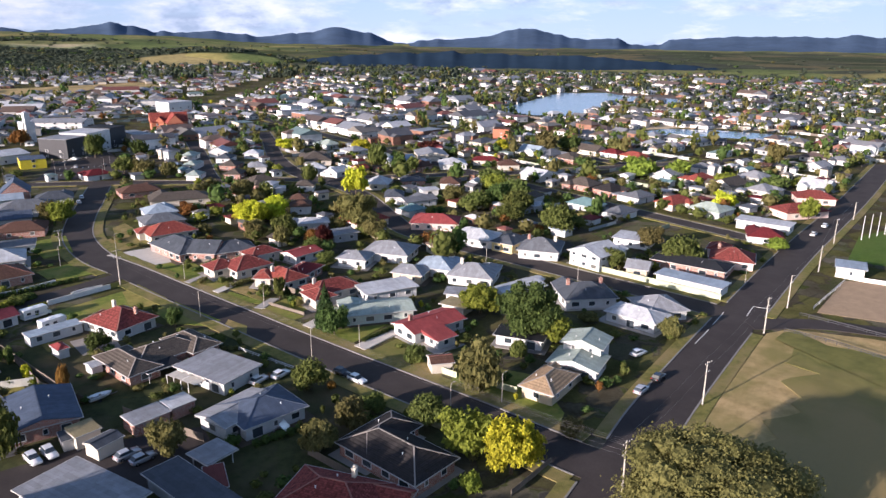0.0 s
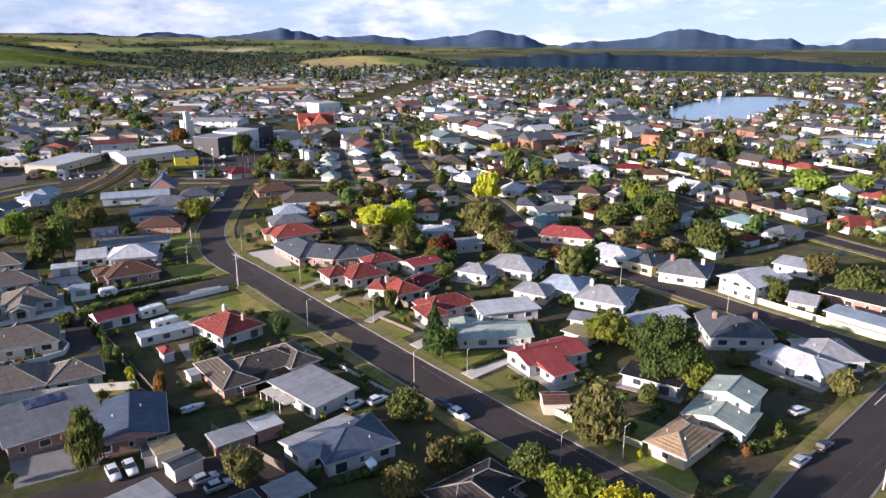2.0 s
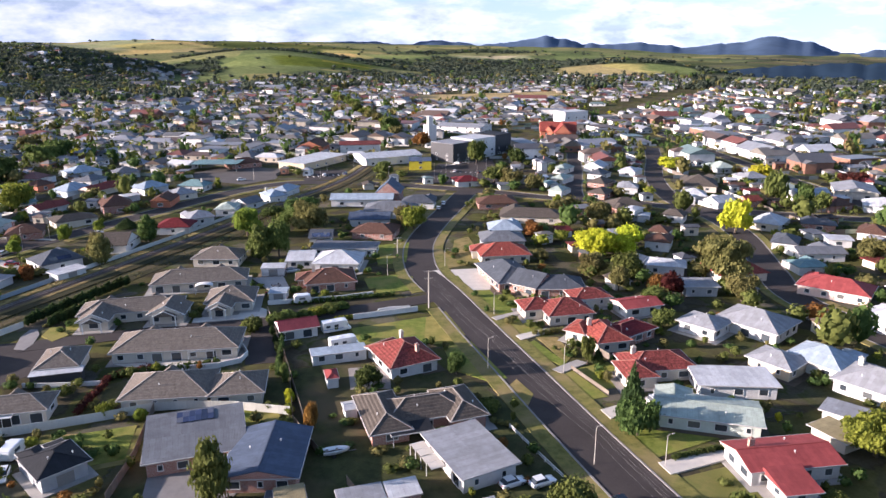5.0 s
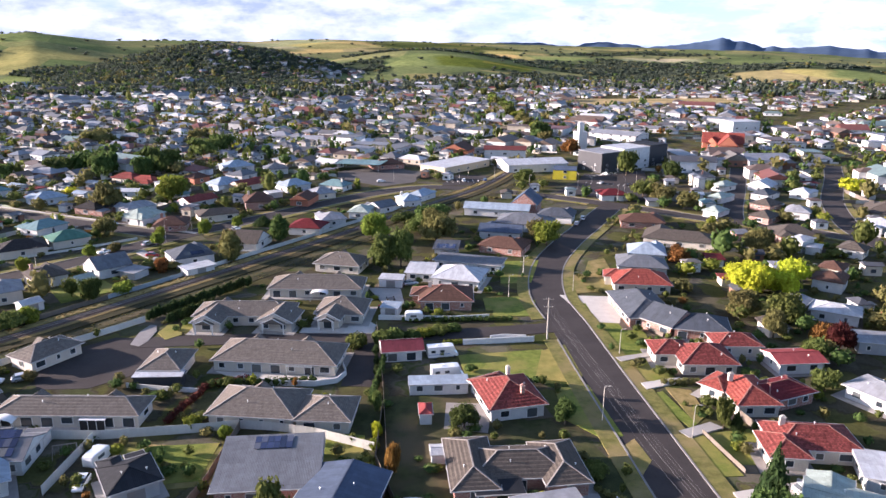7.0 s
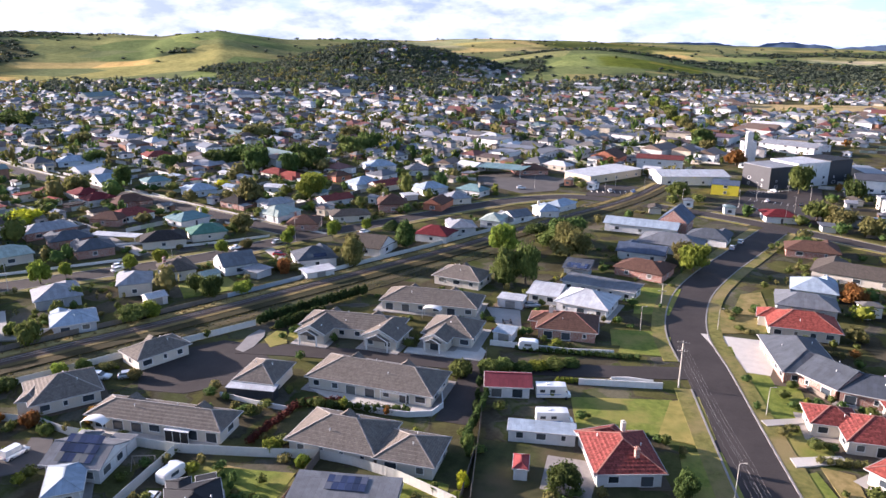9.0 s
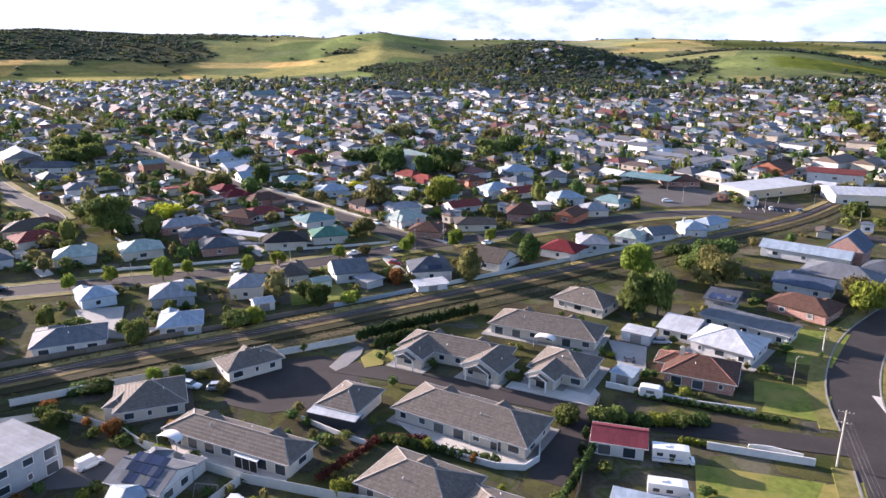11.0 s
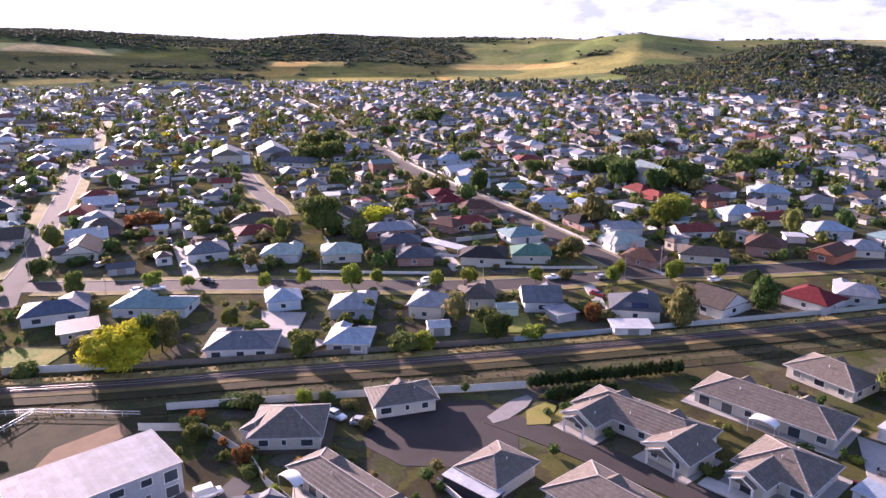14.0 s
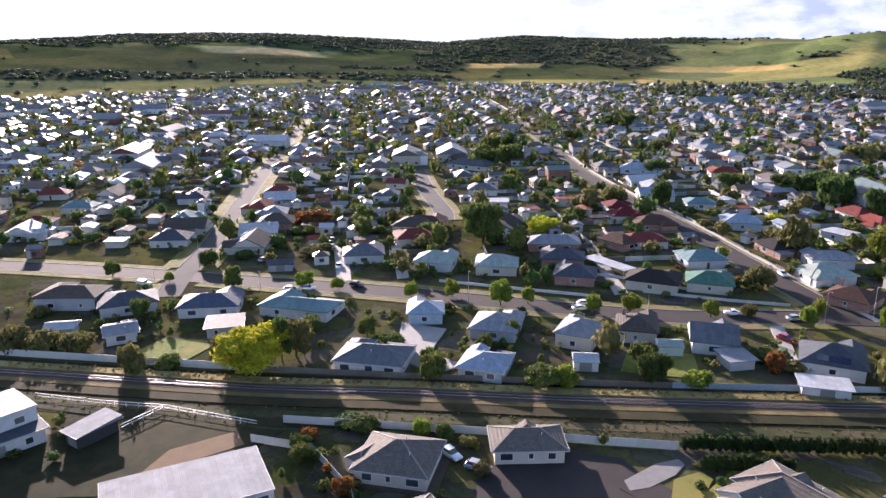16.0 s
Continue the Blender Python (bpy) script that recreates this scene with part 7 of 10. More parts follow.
house("white weatherboard house with a low white roof", [(95.1, 180.7, -27.2, 11.9, 9, 3, 'hip', 14, 'wwww'), (87.5, 185.3, -37.7, 5.9, 7, 3.4, 'gable', 12, 'wwww', 'silver', 'white')], "white", "white")
house("grey flat-roofed shed behind autumn trees", [(95, 161.3, -11.5, 9.8, 8, 3, 'flat', 6, 'ww..')], "silver", "grey", category="shed", name="shed", group="sheds")
house("tall white house with a low white roof", [(114.3, 246.2, -50.8, 6.1, 9, 4.4, 'hip', 15, 'wwww'), (117.5, 243.2, -30.4, 5, 7, 2.6, 'hip', 14, 'wwww')], "white", "white")
house("white cottage with a brown hipped roof at the corner", [(129.2, 240.5, -39.6, 8.8, 9, 3, 'hip', 25, 'wwww')], "taupe", "white")
house("grey-brown hipped cottage in a close row", [(117.8, 288, -45.4, 9.1, 11, 2.8, 'hip', 26, 'wwww')], "taupe", "brick")
house("grey-brown hipped cottage in a close row", [(127.3, 311.5, -47.2, 9.8, 12, 2.8, 'hip', 26, 'wwww')], "taupe", "brick")
house("dark grey hipped cottage in a close row", [(135.4, 334.6, -42.4, 8.9, 12, 2.8, 'hip', 26, 'wwww')], "slate", "white")
house("white gabled cottage with a white roof", [(142.2, 355, -39.1, 11.5, 12, 3, 'gable', 24, 'wwww')], "white", "white")
house("pale green-roofed cottage along the side street", [(101.1, 296.9, -40.7, 7.4, 10, 2.8, 'hip', 26, 'wwww')], "sage", "white")
house("pale green-roofed cottage along the side street", [(112.2, 325.6, -44.4, 7.6, 11, 2.8, 'hip', 26, 'wwww')], "sage", "white")
house("pale green-roofed cottage along the side street", [(123.4, 354.1, -46.3, 8.3, 12, 2.8, 'hip', 26, 'wwww')], "sage", "white")
house("white house with a grey roof and tall windows", [(134.3, 295.6, -27.1, 9.9, 10, 3.4, 'hip', 24, 'wwww')], "silver", "white")
house("white house with a bright white roof", [(154.3, 338, -42, 9.5, 11, 3, 'hip', 22, 'wwww')], "white", "white")
house("wide house with a grey-brown hipped roof", [(171.2, 298.5, -28.9, 17.3, 18, 3, 'hip', 25, 'wwww')], "taupe", "cream")
house("white villa with a white gabled front", [(155.9, 274.7, -25.8, 10.7, 11, 3, 'hip', 26, 'wwww'), (150.8, 268.4, -18.5, 4.1, 5, 3, 'gy', 26, 'w.ww')], "white", "white")
house("small white gabled house beside a wattle", [(159.7, 260.2, 16.8, 11, 9, 2.8, 'gable', 26, 'wwww')], "white", "white")
house("orange brick cottage behind a yellow tree", [(172.6, 258.3, 10.3, 8.1, 7, 3, 'gable', 28, 'wwww')], "orange", "brick")
house("white villa with a pale hipped roof at the corner", [(158.4, 223.5, -50.3, 11.3, 13, 2.9, 'hip', 28, 'wwww')], "white", "cream")
house("low cottage with a dark grey hipped roof", [(147.5, 198, -40.3, 8.7, 12, 2.8, 'hip', 25, 'wwww')], "slate", "white")
house("long pale grey-roofed house behind a white fence", [(149, 184.4, -9.7, 15.6, 9, 2.8, 'gable', 18, 'wwww')], "grey", "white")
house("house with a teal steel roof", [(136.8, 172.2, -6.4, 9.9, 8, 2.8, 'hip', 22, 'wwww')], "teal", "white")
house("brick house with a charcoal hipped roof", [(174.4, 217.5, -32.6, 12.2, 8, 2.8, 'hip', 24, 'wwww')], "slate", "brick")
house("white house with a brown tiled hipped roof", [(185.2, 202.9, -45.6, 10.1, 11, 2.8, 'hip', 26, 'wwww')], "brown", "white")
house("low white outbuilding with a flat roof", [(166.6, 197.1, -23.9, 8.6, 7, 2.8, 'flat', 5, 'wwww')], "white", "white", category="outbuilding", name="outbuilding", group="outbuildings")
house("white gabled cottage under a large tree", [(194.1, 195, -60.2, 5.4, 9, 3, 'gable', 24, 'wwww')], "white", "white")
house("long hall with a pale grey roof", [(231.7, 269.9, -32.8, 18, 22, 3.5, 'gable', 12, 'wwww')], "silver", "cream", category="hall", name="hall", group="halls")
house("wide white-roofed house with several gables", [(221.3, 240.3, -37.6, 15.2, 15, 3, 'hip', 20, 'wwww')], "white", "white")
house("cream house with a maroon roof", [(242.4, 235.2, -48.6, 15.3, 9, 3, 'hip', 24, 'wwww')], "maroon", "cream")
house("cream house with a brown tiled hipped roof", [(242.2, 218.7, -34.9, 12.1, 10, 2.8, 'hip', 25, 'wwww')], "brown", "cream")
house("red-roofed shop beside the car yard", [(252.7, 291, -37.5, 10.8, 14, 3, 'hip', 20, 'wwww')], "red", "white", category="shop", name="shop", group="shops")
house("tall orange brick hall with a flat roof", [(326.7, 303, -54.9, 11.3, 10, 7, 'flat', 4, 'wwww')], "brown", "orange", category="hall", name="hall", group="halls")
house("cottage with a weathered brown gabled roof", [(190.5, 157.5, -80.9, 7.7, 9, 2.8, 'gable', 24, 'wwww')], "taupe", "white")

# trees and hedges
tree(45, -3.1, 13, 14.4, "olive", "round")
tree(35.9, 26.5, 5.3, 9.1, "yellow", "round", 5)
tree(35.1, 46.9, 3.8, 6.6, "green", "round", 1.3)
tree(35.3, 36.6, 5.1, 7.5, "lime", "round", 1.3)
tree(52.1, 50.2, 5, 10.6, "olive", "tall", 1.3)
tree(26.7, 73.2, 3.9, 6.9, "green", "round", 1.3)
tree(30.1, 70.8, 1.2, 2, "autumn", "bush")
tree(27.2, 27.3, 1.9, 3.8, "lime", "bush", 5)
tree(79.4, 60.9, 8.2, 13.6, "dark", "round", 1.3)
tree(81.9, 54.4, 4.7, 7.1, "lime", "round", 1.3)
tree(82.2, 79.9, 5.9, 7, "lime", "round", 1.3)
tree(98.8, 58, 2.8, 2.8, "olive", "round")
tree(105.7, 38.9, 2.9, 5.3, "olive", "tall")
tree(47.6, 99.6, 2.7, 10.9, "conifer", "conifer")
tree(48.6, 95.4, 2.3, 5.2, "dark", "round")
tree(46, 93.4, 3.8, 6.9, "dark", "round", 1.3)
tree(-4.3, 68.5, 3.5, 6.9, "olive", "round")
tree(15.6, 52.8, 3.6, 6.1, "olive", "round")
tree(23.9, 55.4, 3.2, 6.4, "olive", "round")
tree(30.7, 57.6, 2.8, 3.6, "green", "round")
tree(158, 116.2, 6.5, 12, "green", "round", 1.3)
tree(243.6, 96.1, 5.1, 7.3, "yellow", "round", 0.4)
tree(251.3, 64.5, 4.4, 8.7, "lime", "round", 0.4)
tree(159.3, 67, 6.6, 10.2, "green", "round", 1.3)
tree(168.3, 83.9, 4.5, 7.6, "olive", "round", 1.3)
tree(140.4, 79.4, 4.1, 6.5, "green", "round", 1.3)
tree(198.5, 53.8, 3.7, 5, "lime", "round", 1.3)
tree(107.7, 169.2, 7.4, 12.9, "olive", "round", 1.3)
tree(103.3, 152.9, 4.5, 7.2, "olive", "round", 1.3)
tree(82.2, 201.5, 7.8, 7.7, "yellow", "round", 1.3)
tree(89.2, 199, 5, 7.6, "yellow", "round", 1.3)
tree(170.2, 157.7, 5.9, 10.8, "dark", "round", 1.3)
tree(172.8, 149, 7, 9.5, "green", "round", 1.3)
tree(141, 217.6, 5.8, 12.8, "yellow", "round", 0.4)
tree(52.8, 27.4, 2.4, 3.5, "olive", "bush")
tree(70.6, 56.1, 2.3, 4.4, "green", "bush")
tree(51.1, 69.2, 2.9, 4.4, "green", "bush")
tree(19.2, 123.2, 2.2, 4.9, "dark", "round")
tree(0.7, 121, 2.9, 4.9, "dark", "round")
tree(-25.3, 86.8, 3, 10.8, "green", "tall")
tree(47.8, 122.5, 1.7, 6.8, "green", "round")
tree(50.4, 122.8, 1.4, 3.8, "conifer", "conifer")
tree(-33.5, 248.2, 5.5, 10.6, "lime", "round", 1.3)
tree(-26.5, 217.3, 4.4, 10.9, "green", "tall", 1.3)
tree(-21.1, 219.2, 4.4, 13.3, "green", "round", 1.3)
tree(-11.7, 250.9, 7, 11.1, "olive", "round", 1.3)
tree(-17.5, 259.6, 5.2, 7.4, "green", "round", 1.3)
tree(-25.5, 275.7, 5.5, 5, "dark", "round", 1.3)
tree(27.3, 246.3, 4.9, 9, "lime", "round", 1.3)
tree(78.8, 197.3, 6.8, 9.6, "yellow", "round", 1.3)
tree(95.7, 208.3, 5, 8.3, "yellow", "round", 1.3)
tree(73, 182.5, 3.9, 6.8, "olive", "round", 1.3)
tree(80.6, 176.1, 4.7, 8, "green", "round", 1.3)
tree(96.7, 238.2, 5.1, 10.3, "olive", "round", 1.3)
tree(67.8, 228.7, 3.8, 5.5, "autumn", "round", 1.3)
tree(78.3, 154.5, 3.2, 5.2, "green", "round")
tree(84.1, 163.7, 3, 5.5, "autumn", "round")
tree(73.7, 139.3, 2.9, 4.8, "green", "round")
tree(-151.9, 289.7, 6.5, 12.1, "olive", "tall", 0.4)
tree(-198, 375.7, 7.6, 13.3, "dark", "round", 0.4)
tree(-167.8, 379.8, 10.7, 14.5, "dark", "round", 0.4)
tree(-133.9, 315.7, 6.1, 10.4, "lime", "round", 0.4)
tree(-77.6, 224.7, 3.6, 9.5, "olive", "tall")
tree(-67.3, 247.1, 3.6, 9.5, "dark", "tall")
tree(-102.7, 184.8, 2.7, 5.8, "dark", "round")
tree(-110.8, 161.7, 4, 4.9, "green", "round", 1.3)
tree(-108.9, 165.8, 3.2, 5, "lime", "bush")
tree(-96.1, 188.9, 3.3, 3.9, "lime", "bush")
tree(-122.9, 221.1, 2.2, 5.2, "lime", "round")
tree(-135.8, 207.1, 2, 4.6, "lime", "round")
tree(-109.5, 244.2, 2.1, 5.2, "lime", "round")
tree(-97.5, 256.2, 2.2, 5.8, "lime", "round")
tree(-88, 263.4, 2, 5.1, "lime", "round")
tree(83.5, 391, 6, 13.8, "green", "round", 0.4)
tree(105.1, 382.5, 5.5, 10.2, "dark", "round", 0.4)
tree(63.4, 468.5, 6.5, 10, "autumn", "round", 0.4)
tree(49.5, 538.9, 8.5, 13.9, "dark", "round", 0.4)
tree(79.9, 333.4, 6.1, 8.5, "green", "round", 0.4)
tree(86.8, 326, 6, 7.6, "olive", "round", 0.4)
tree(93.4, 310.3, 5.1, 7.2, "olive", "round", 0.4)
tree(-41.8, 115.2, 1.5, 2.8, "lime", "bush")
tree(-48.7, 117.6, 1.8, 3.4, "lime", "bush")
tree(-16.1, 126, 1, 4.7, "green", "bush")
tree(-14.9, 117.2, 1.2, 3.3, "yellow", "bush")
tree(-14.8, 112.8, 1.3, 2.2, "lime", "bush")
tree(-10.7, 106, 1.4, 6.1, "autumn", "bush")
tree(21.8, 106.6, 2.9, 3, "green", "bush", 5)
tree(-146.1, 110.7, 7.8, 9.3, "yellow", "round", 1.3)
tree(-149.1, 121.1, 3.6, 8.9, "olive", "round")
tree(-145.4, 142.9, 3.4, 3, "green", "bush")
tree(-105.6, 131.7, 1.9, 3.5, "lime", "bush")
tree(-124.8, 143.5, 3.5, 6.3, "green", "bush")
tree(-132.2, 160, 2.2, 4.6, "green", "bush")
tree(-220.5, 209.2, 7.3, 12, "green", "round", 1.3)
tree(-213.3, 231.7, 6.4, 6.4, "yellow", "round", 1.3)
tree(-132.4, 307.9, 6.5, 12.6, "lime", "round", 1.3)
tree(-76.1, 220.9, 3.5, 9.7, "olive", "tall")
tree(-95, 113.2, 1.9, 3.1, "autumn", "bush")
tree(-90.7, 112.1, 1.8, 2.2, "green", "bush")
tree(-81.6, 111.7, 1.5, 3.1, "lime", "bush")
tree(-155.7, 178.7, 3.3, 6.9, "lime", "round")
tree(-153.3, 185.8, 1.9, 5.1, "lime", "round")
tree(-168.2, 170.5, 2.3, 4.9, "lime", "round")
tree(-172, 160, 2.2, 4.8, "lime", "round")
tree(-188.6, 144.4, 2.2, 3.9, "lime", "round")
tree(-194.7, 136.7, 2.9, 5, "lime", "round")
tree(-135, 204.5, 1.9, 4.9, "lime", "round")
tree(-139.2, 196.6, 2.2, 5.7, "lime", "round")
tree(-107.7, 237.6, 2.3, 5.2, "lime", "round")
tree(-96.5, 250.8, 2, 6.1, "lime", "round")
tree(-486, 499.3, 15.9, 12.6, "dark", "round", 0.4)
tree(-361.9, 294, 10.6, 11.6, "green", "round", 0.4)
tree(-359, 309.4, 9, 11.8, "green", "round", 0.4)
tree(-132.8, 250.6, 4.5, 7.2, "olive", "round", 1.3)
tree(-201.7, 117.9, 2.7, 7.6, "green", "round")
tree(-232.8, 87.6, 2.7, 5, "green", "round")
tree(-218.7, 102.3, 1.6, 3.5, "lime", "round")
tree(-213, 206.5, 7.5, 14.3, "green", "round", 1.3)
tree(-190.3, 92.1, 2.8, 5.4, "green", "round")
tree(-205.1, 68.7, 3.4, 3.1, "olive", "bush")
tree(-379.9, 321.3, 7.1, 15.8, "dark", "round", 0.4)
tree(-395.6, 318.4, 9.2, 12.6, "green", "round", 0.4)
tree(-157.1, 87.7, 3.3, 7.8, "olive", "bush")
tree(-147.7, 117.6, 2.6, 10.7, "dark", "round")
tree(-231, 115.7, 3.8, 5.6, "dark", "bush", 1.3)
tree(-183, 64.2, 4.6, 7, "olive", "bush", 1.3)
tree(-178.8, 70.6, 4.5, 5.8, "olive", "bush", 1.3)
tree(-174.1, 77.6, 4.4, 5.5, "olive", "bush", 1.3)
tree(186.6, 261.8, 5.3, 15.1, "green", "round", 0.4)
tree(195.2, 254.8, 4, 9.7, "dark", "round", 0.4)
tree(194.8, 242.4, 3.9, 8.3, "green", "round", 0.4)
tree(216.2, 317, 6.2, 7.7, "yellow", "round", 0.4)
tree(248.3, 291.2, 7.1, 6.3, "red", "round", 0.4)
tree(191.7, 180.1, 5.9, 8.9, "lime", "round", 0.4)
tree(190.3, 165.9, 6.6, 9.2, "green", "round", 0.4)
tree(287.3, 265.6, 5.4, 6.8, "yellow", "round", 0.4)
tree(298.5, 239.4, 6.7, 13.8, "olive", "round", 0.4)
tree(317.4, 235.6, 8.2, 9.9, "dark", "round", 0.4)
tree(279.3, 160.8, 9.5, 9.4, "lime", "round", 0.4)
tree(292.6, 145.9, 7.1, 8.5, "lime", "round", 0.4)
tree(295.2, 121.1, 6.3, 5.9, "lime", "round", 0.4)
tree(301.9, 99.9, 6.7, 5.8, "green", "round", 0.4)
tree(370.1, 129.9, 6.3, 11.6, "olive", "round", 0.4)
tree(332.8, 211.8, 6.3, 9.4, "olive", "round", 0.4)
tree(184.6, 354.1, 6.4, 6.7, "yellow", "round", 0.4)
tree(-224.8, 300.6, 4.7, 12, "dark", "round", 0.4)
tree(-238.6, 286.7, 5.8, 9.5, "olive", "round", 0.4)
tree(-188.8, 361.6, 6.6, 14, "dark", "round", 0.4)
tree(-167.9, 358.2, 5.7, 12.7, "dark", "round", 0.4)
tree(-146.3, 340.3, 6.1, 6.8, "lime", "round", 0.4)
tree(-290.3, 265.2, 4.1, 7.9, "green", "round", 0.4)
tree(-431.8, 409.7, 7.9, 7.7, "dark", "round", 0.4)
tree(-465.1, 363, 6.8, 9.6, "olive", "round", 0.4)
tree(-79.7, 269.1, 4.3, 3.9, "conifer", "conifer", 1.3)
tree(-356.8, 425, 8.3, 8.1, "olive", "round", 0.4)
tree(-19.8, 151.7, 0.8, 2.4, "conifer", "tall")
tree(-18.9, 146.1, 0.7, 2.6, "conifer", "tall")
tree(-18.1, 140.9, 0.8, 2.8, "conifer", "tall")
tree(-17.4, 135.9, 0.8, 2.7, "conifer", "tall")
tree(-16.8, 130.9, 0.8, 2.1, "dark", "bush")
tree(-110.2, 110.9, 2.1, 2.8, "dark", "round")
tree(-106.9, 110.1, 2.1, 3.4, "green", "round")
tree(-114.4, 121.4, 3.7, 2.1, "dark", "bush", 1.3)
tree(-111.1, 123, 3, 2.8, "dark", "bush")
tree(-102, 134.5, 1.8, 3.8, "dark", "bush")
tree(-98.3, 137.2, 2, 1.9, "olive", "bush")
tree(-89.7, 134.9, 1.7, 2.4, "olive", "bush")
tree(-84.9, 118.6, 2.6, 3.3, "autumn", "bush")
tree(-100.3, 120.2, 2.3, 3.5, "autumn", "bush")
tree(-112.7, 113.4, 1.8, 2.7, "autumn", "bush")
tree(-24.8, 155.8, 3, 4.2, "green", "bush")
tree(-19.2, 158.4, 3, 3.7, "green", "bush")
tree(-16.2, 160, 2.5, 3.3, "green", "bush")
tree(-12.6, 161.2, 2.5, 2.9, "dark", "bush")
tree(-9.3, 163.3, 2.6, 2.5, "lime", "bush")
tree(-5.9, 164.8, 2.6, 2.6, "green", "bush")
tree(-2.7, 167.2, 2.4, 2, "dark", "bush")
tree(-166.9, 442, 10.2, 11.6, "green", "round", 0.4)
tree(-162, 459, 8.8, 11.8, "dark", "round", 0.4)
tree(-211.3, 383.7, 9.6, 12, "dark", "round", 0.4)
tree(-264.2, 495.4, 12.4, 10.1, "olive", "round", 0.4)
tree(-242.8, 359.8, 6.4, 7.9, "green", "round", 0.4)
tree(-221.4, 376, 9.5, 9.5, "dark", "round", 0.4)
tree(-228.3, 192.8, 5.6, 6.4, "green", "bush", 1.3)
tree(-226.4, 149.9, 6.2, 3.8, "olive", "bush", 1.3)
tree(-269.7, 161.4, 8.5, 6.4, "autumn", "bush", 0.4)
tree(-262.4, 180.7, 4.9, 6.6, "green", "round", 0.4)
tree(-291.6, 360.6, 7.7, 7.8, "dark", "round", 0.4)
tree(-86.1, 416.6, 6, 5.1, "green", "round", 0.4)
tree(-196.3, 509.9, 8, 9.6, "olive", "round", 0.4)
tree(-14.8, 269.2, 7.2, 9.3, "dark", "round", 1.3)
tree(24.8, 253, 4.8, 8.5, "olive", "round", 1.3)
tree(27.3, 364.5, 5.6, 7.5, "green", "round", 0.4)
tree(-101.1, 180.2, 2.4, 7, "dark", "round")
tree(-134.9, 169, 2.4, 5.7, "green", "bush")
tree(-119, 230.2, 2.4, 3.8, "olive", "bush")
tree(-150.9, 138.8, 2.3, 5.7, "green", "round")
tree(-132.5, 146.3, 2.5, 4, "green", "bush")
tree(-131.1, 183.5, 1.7, 4.4, "olive", "bush")
tree(-93.5, 208.1, 2.3, 5.2, "autumn", "bush")
tree(-156.4, 95, 3.3, 3.3, "green", "bush")
tree(115.4, 188, 5, 8.7, "olive", "round", 1.3)
tree(86.4, 160, 3.4, 6.6, "red", "round")
tree(74.1, 166.8, 2.9, 7.9, "olive", "round")
tree(70.5, 179.9, 3.6, 6.8, "olive", "round")
tree(163.4, 177.7, 5.2, 7.5, "olive", "round", 1.3)
tree(160.8, 160.5, 6.1, 9, "green", "round", 1.3)
tree(160.3, 140.8, 6.8, 7, "green", "round", 1.3)
tree(197.1, 187.6, 6.9, 9.7, "green", "round", 0.4)
hedge(-16, 172, 12, 174.5, 1.6, 1.4, "dark")
hedge(-5, 158.5, 8, 160.5, 1.0, 1.1, "lime", "low bright green hedge along the drive")
hedge(-17.2, 160, -17.6, 128, 1.2, 2.4, "dark")
hedge(40, 160, 46, 160.5, 1.6, 1.6, "dark")
hedge(41, 140.5, 51, 141, 1.4, 1.5, "olive", "low olive garden hedge")
hedge(-52, 134, -30, 137, 2.0, 1.8, "dark", "dark garden hedge beside a wall")

# fences
fence("pale", 1.7, (-186, 55), (-177.5, 66.5), (-145, 112))
fence("wood", 1.4, (-145, 112), (-127, 138.5), (-107.5, 168.5), (-98, 184))
fence("grey", 1.35, (-98, 184), (-90, 197.5), (-82, 211))
fence("pale", 1.35, (-82, 211), (-54, 258.5), (-36, 291), (-25, 312.5))
fence("pale", 1.6, (-121, 110.8), (-97.8, 144.7), (-88.3, 157), (-80.5, 168.3))
fence("pale", 1.8, (-86.1, 112.6), (-75, 112.7), (-63.2, 113.3), (-48, 116.3), (-40.3, 118.2), (-34, 117.9), (-25.3, 116.1), (-14.6, 112))
fence("wood", 1.8, (-41.3, 89.7), (-39.9, 101), (-40, 119))
fence("pale", 1.8, (-64.1, 96.8), (-64.4, 112.6))
fence("wood", 1.7, (-21.8, 167.7), (-16.2, 136.1), (-11.4, 104.4))
fence("block", 1.3, (-22.1, 173.2), (-3.7, 173.5), (6.1, 175.4))
fence("block", 1.4, (-0.3, 158.5), (16.5, 161.4))
fence("block", 1.5, (6.1, 160.9), (9.4, 161.9), (14.6, 161.8))
fence("green", 1.8, (134.5, 79.4), (136.9, 60.4), (139.1, 43.3))
fence("wood", 1.6, (52.4, 127.6), (54.2, 121.4), (53.8, 115.5))
fence("wood", 0.9, (43.8, 121.1), (47, 108.7))
fence("wood", 1.2, (31.5, 22.4), (43.1, 24))
fence("pale", 1.7, (-130.1, 298.1), (-168.7, 317.6), (-240.4, 344.4))
fence("block", 0.8, (-174.1, 210.2), (-158.7, 221.9), (-138, 233.3))
fence("block", 0.8, (-181.1, 173.1), (-147.8, 205.7))
fence("pale", 0.9, (-145.6, 219.1), (-129, 234.1), (-118.6, 245.4))
fence("wood", 1.2, (43.9, 171.9), (47.7, 165.7))
fence("rail", 1.2, (-153.5, 69.7), (-144.1, 81.1), (-136.5, 91.7), (-122, 106.1))
fence("rail", 1.2, (-136.5, 91.7), (-132.1, 83.9))
fence("wood", 1.7, (-5.2, 87.9), (-1.4, 77.8), (2, 68.9))
fence("wood", 1.7, (-15.1, 127), (-14, 108.8), (-9.5, 97.1))
fence("wood", 1.6, (13.7, 53.4), (16.5, 34.2))
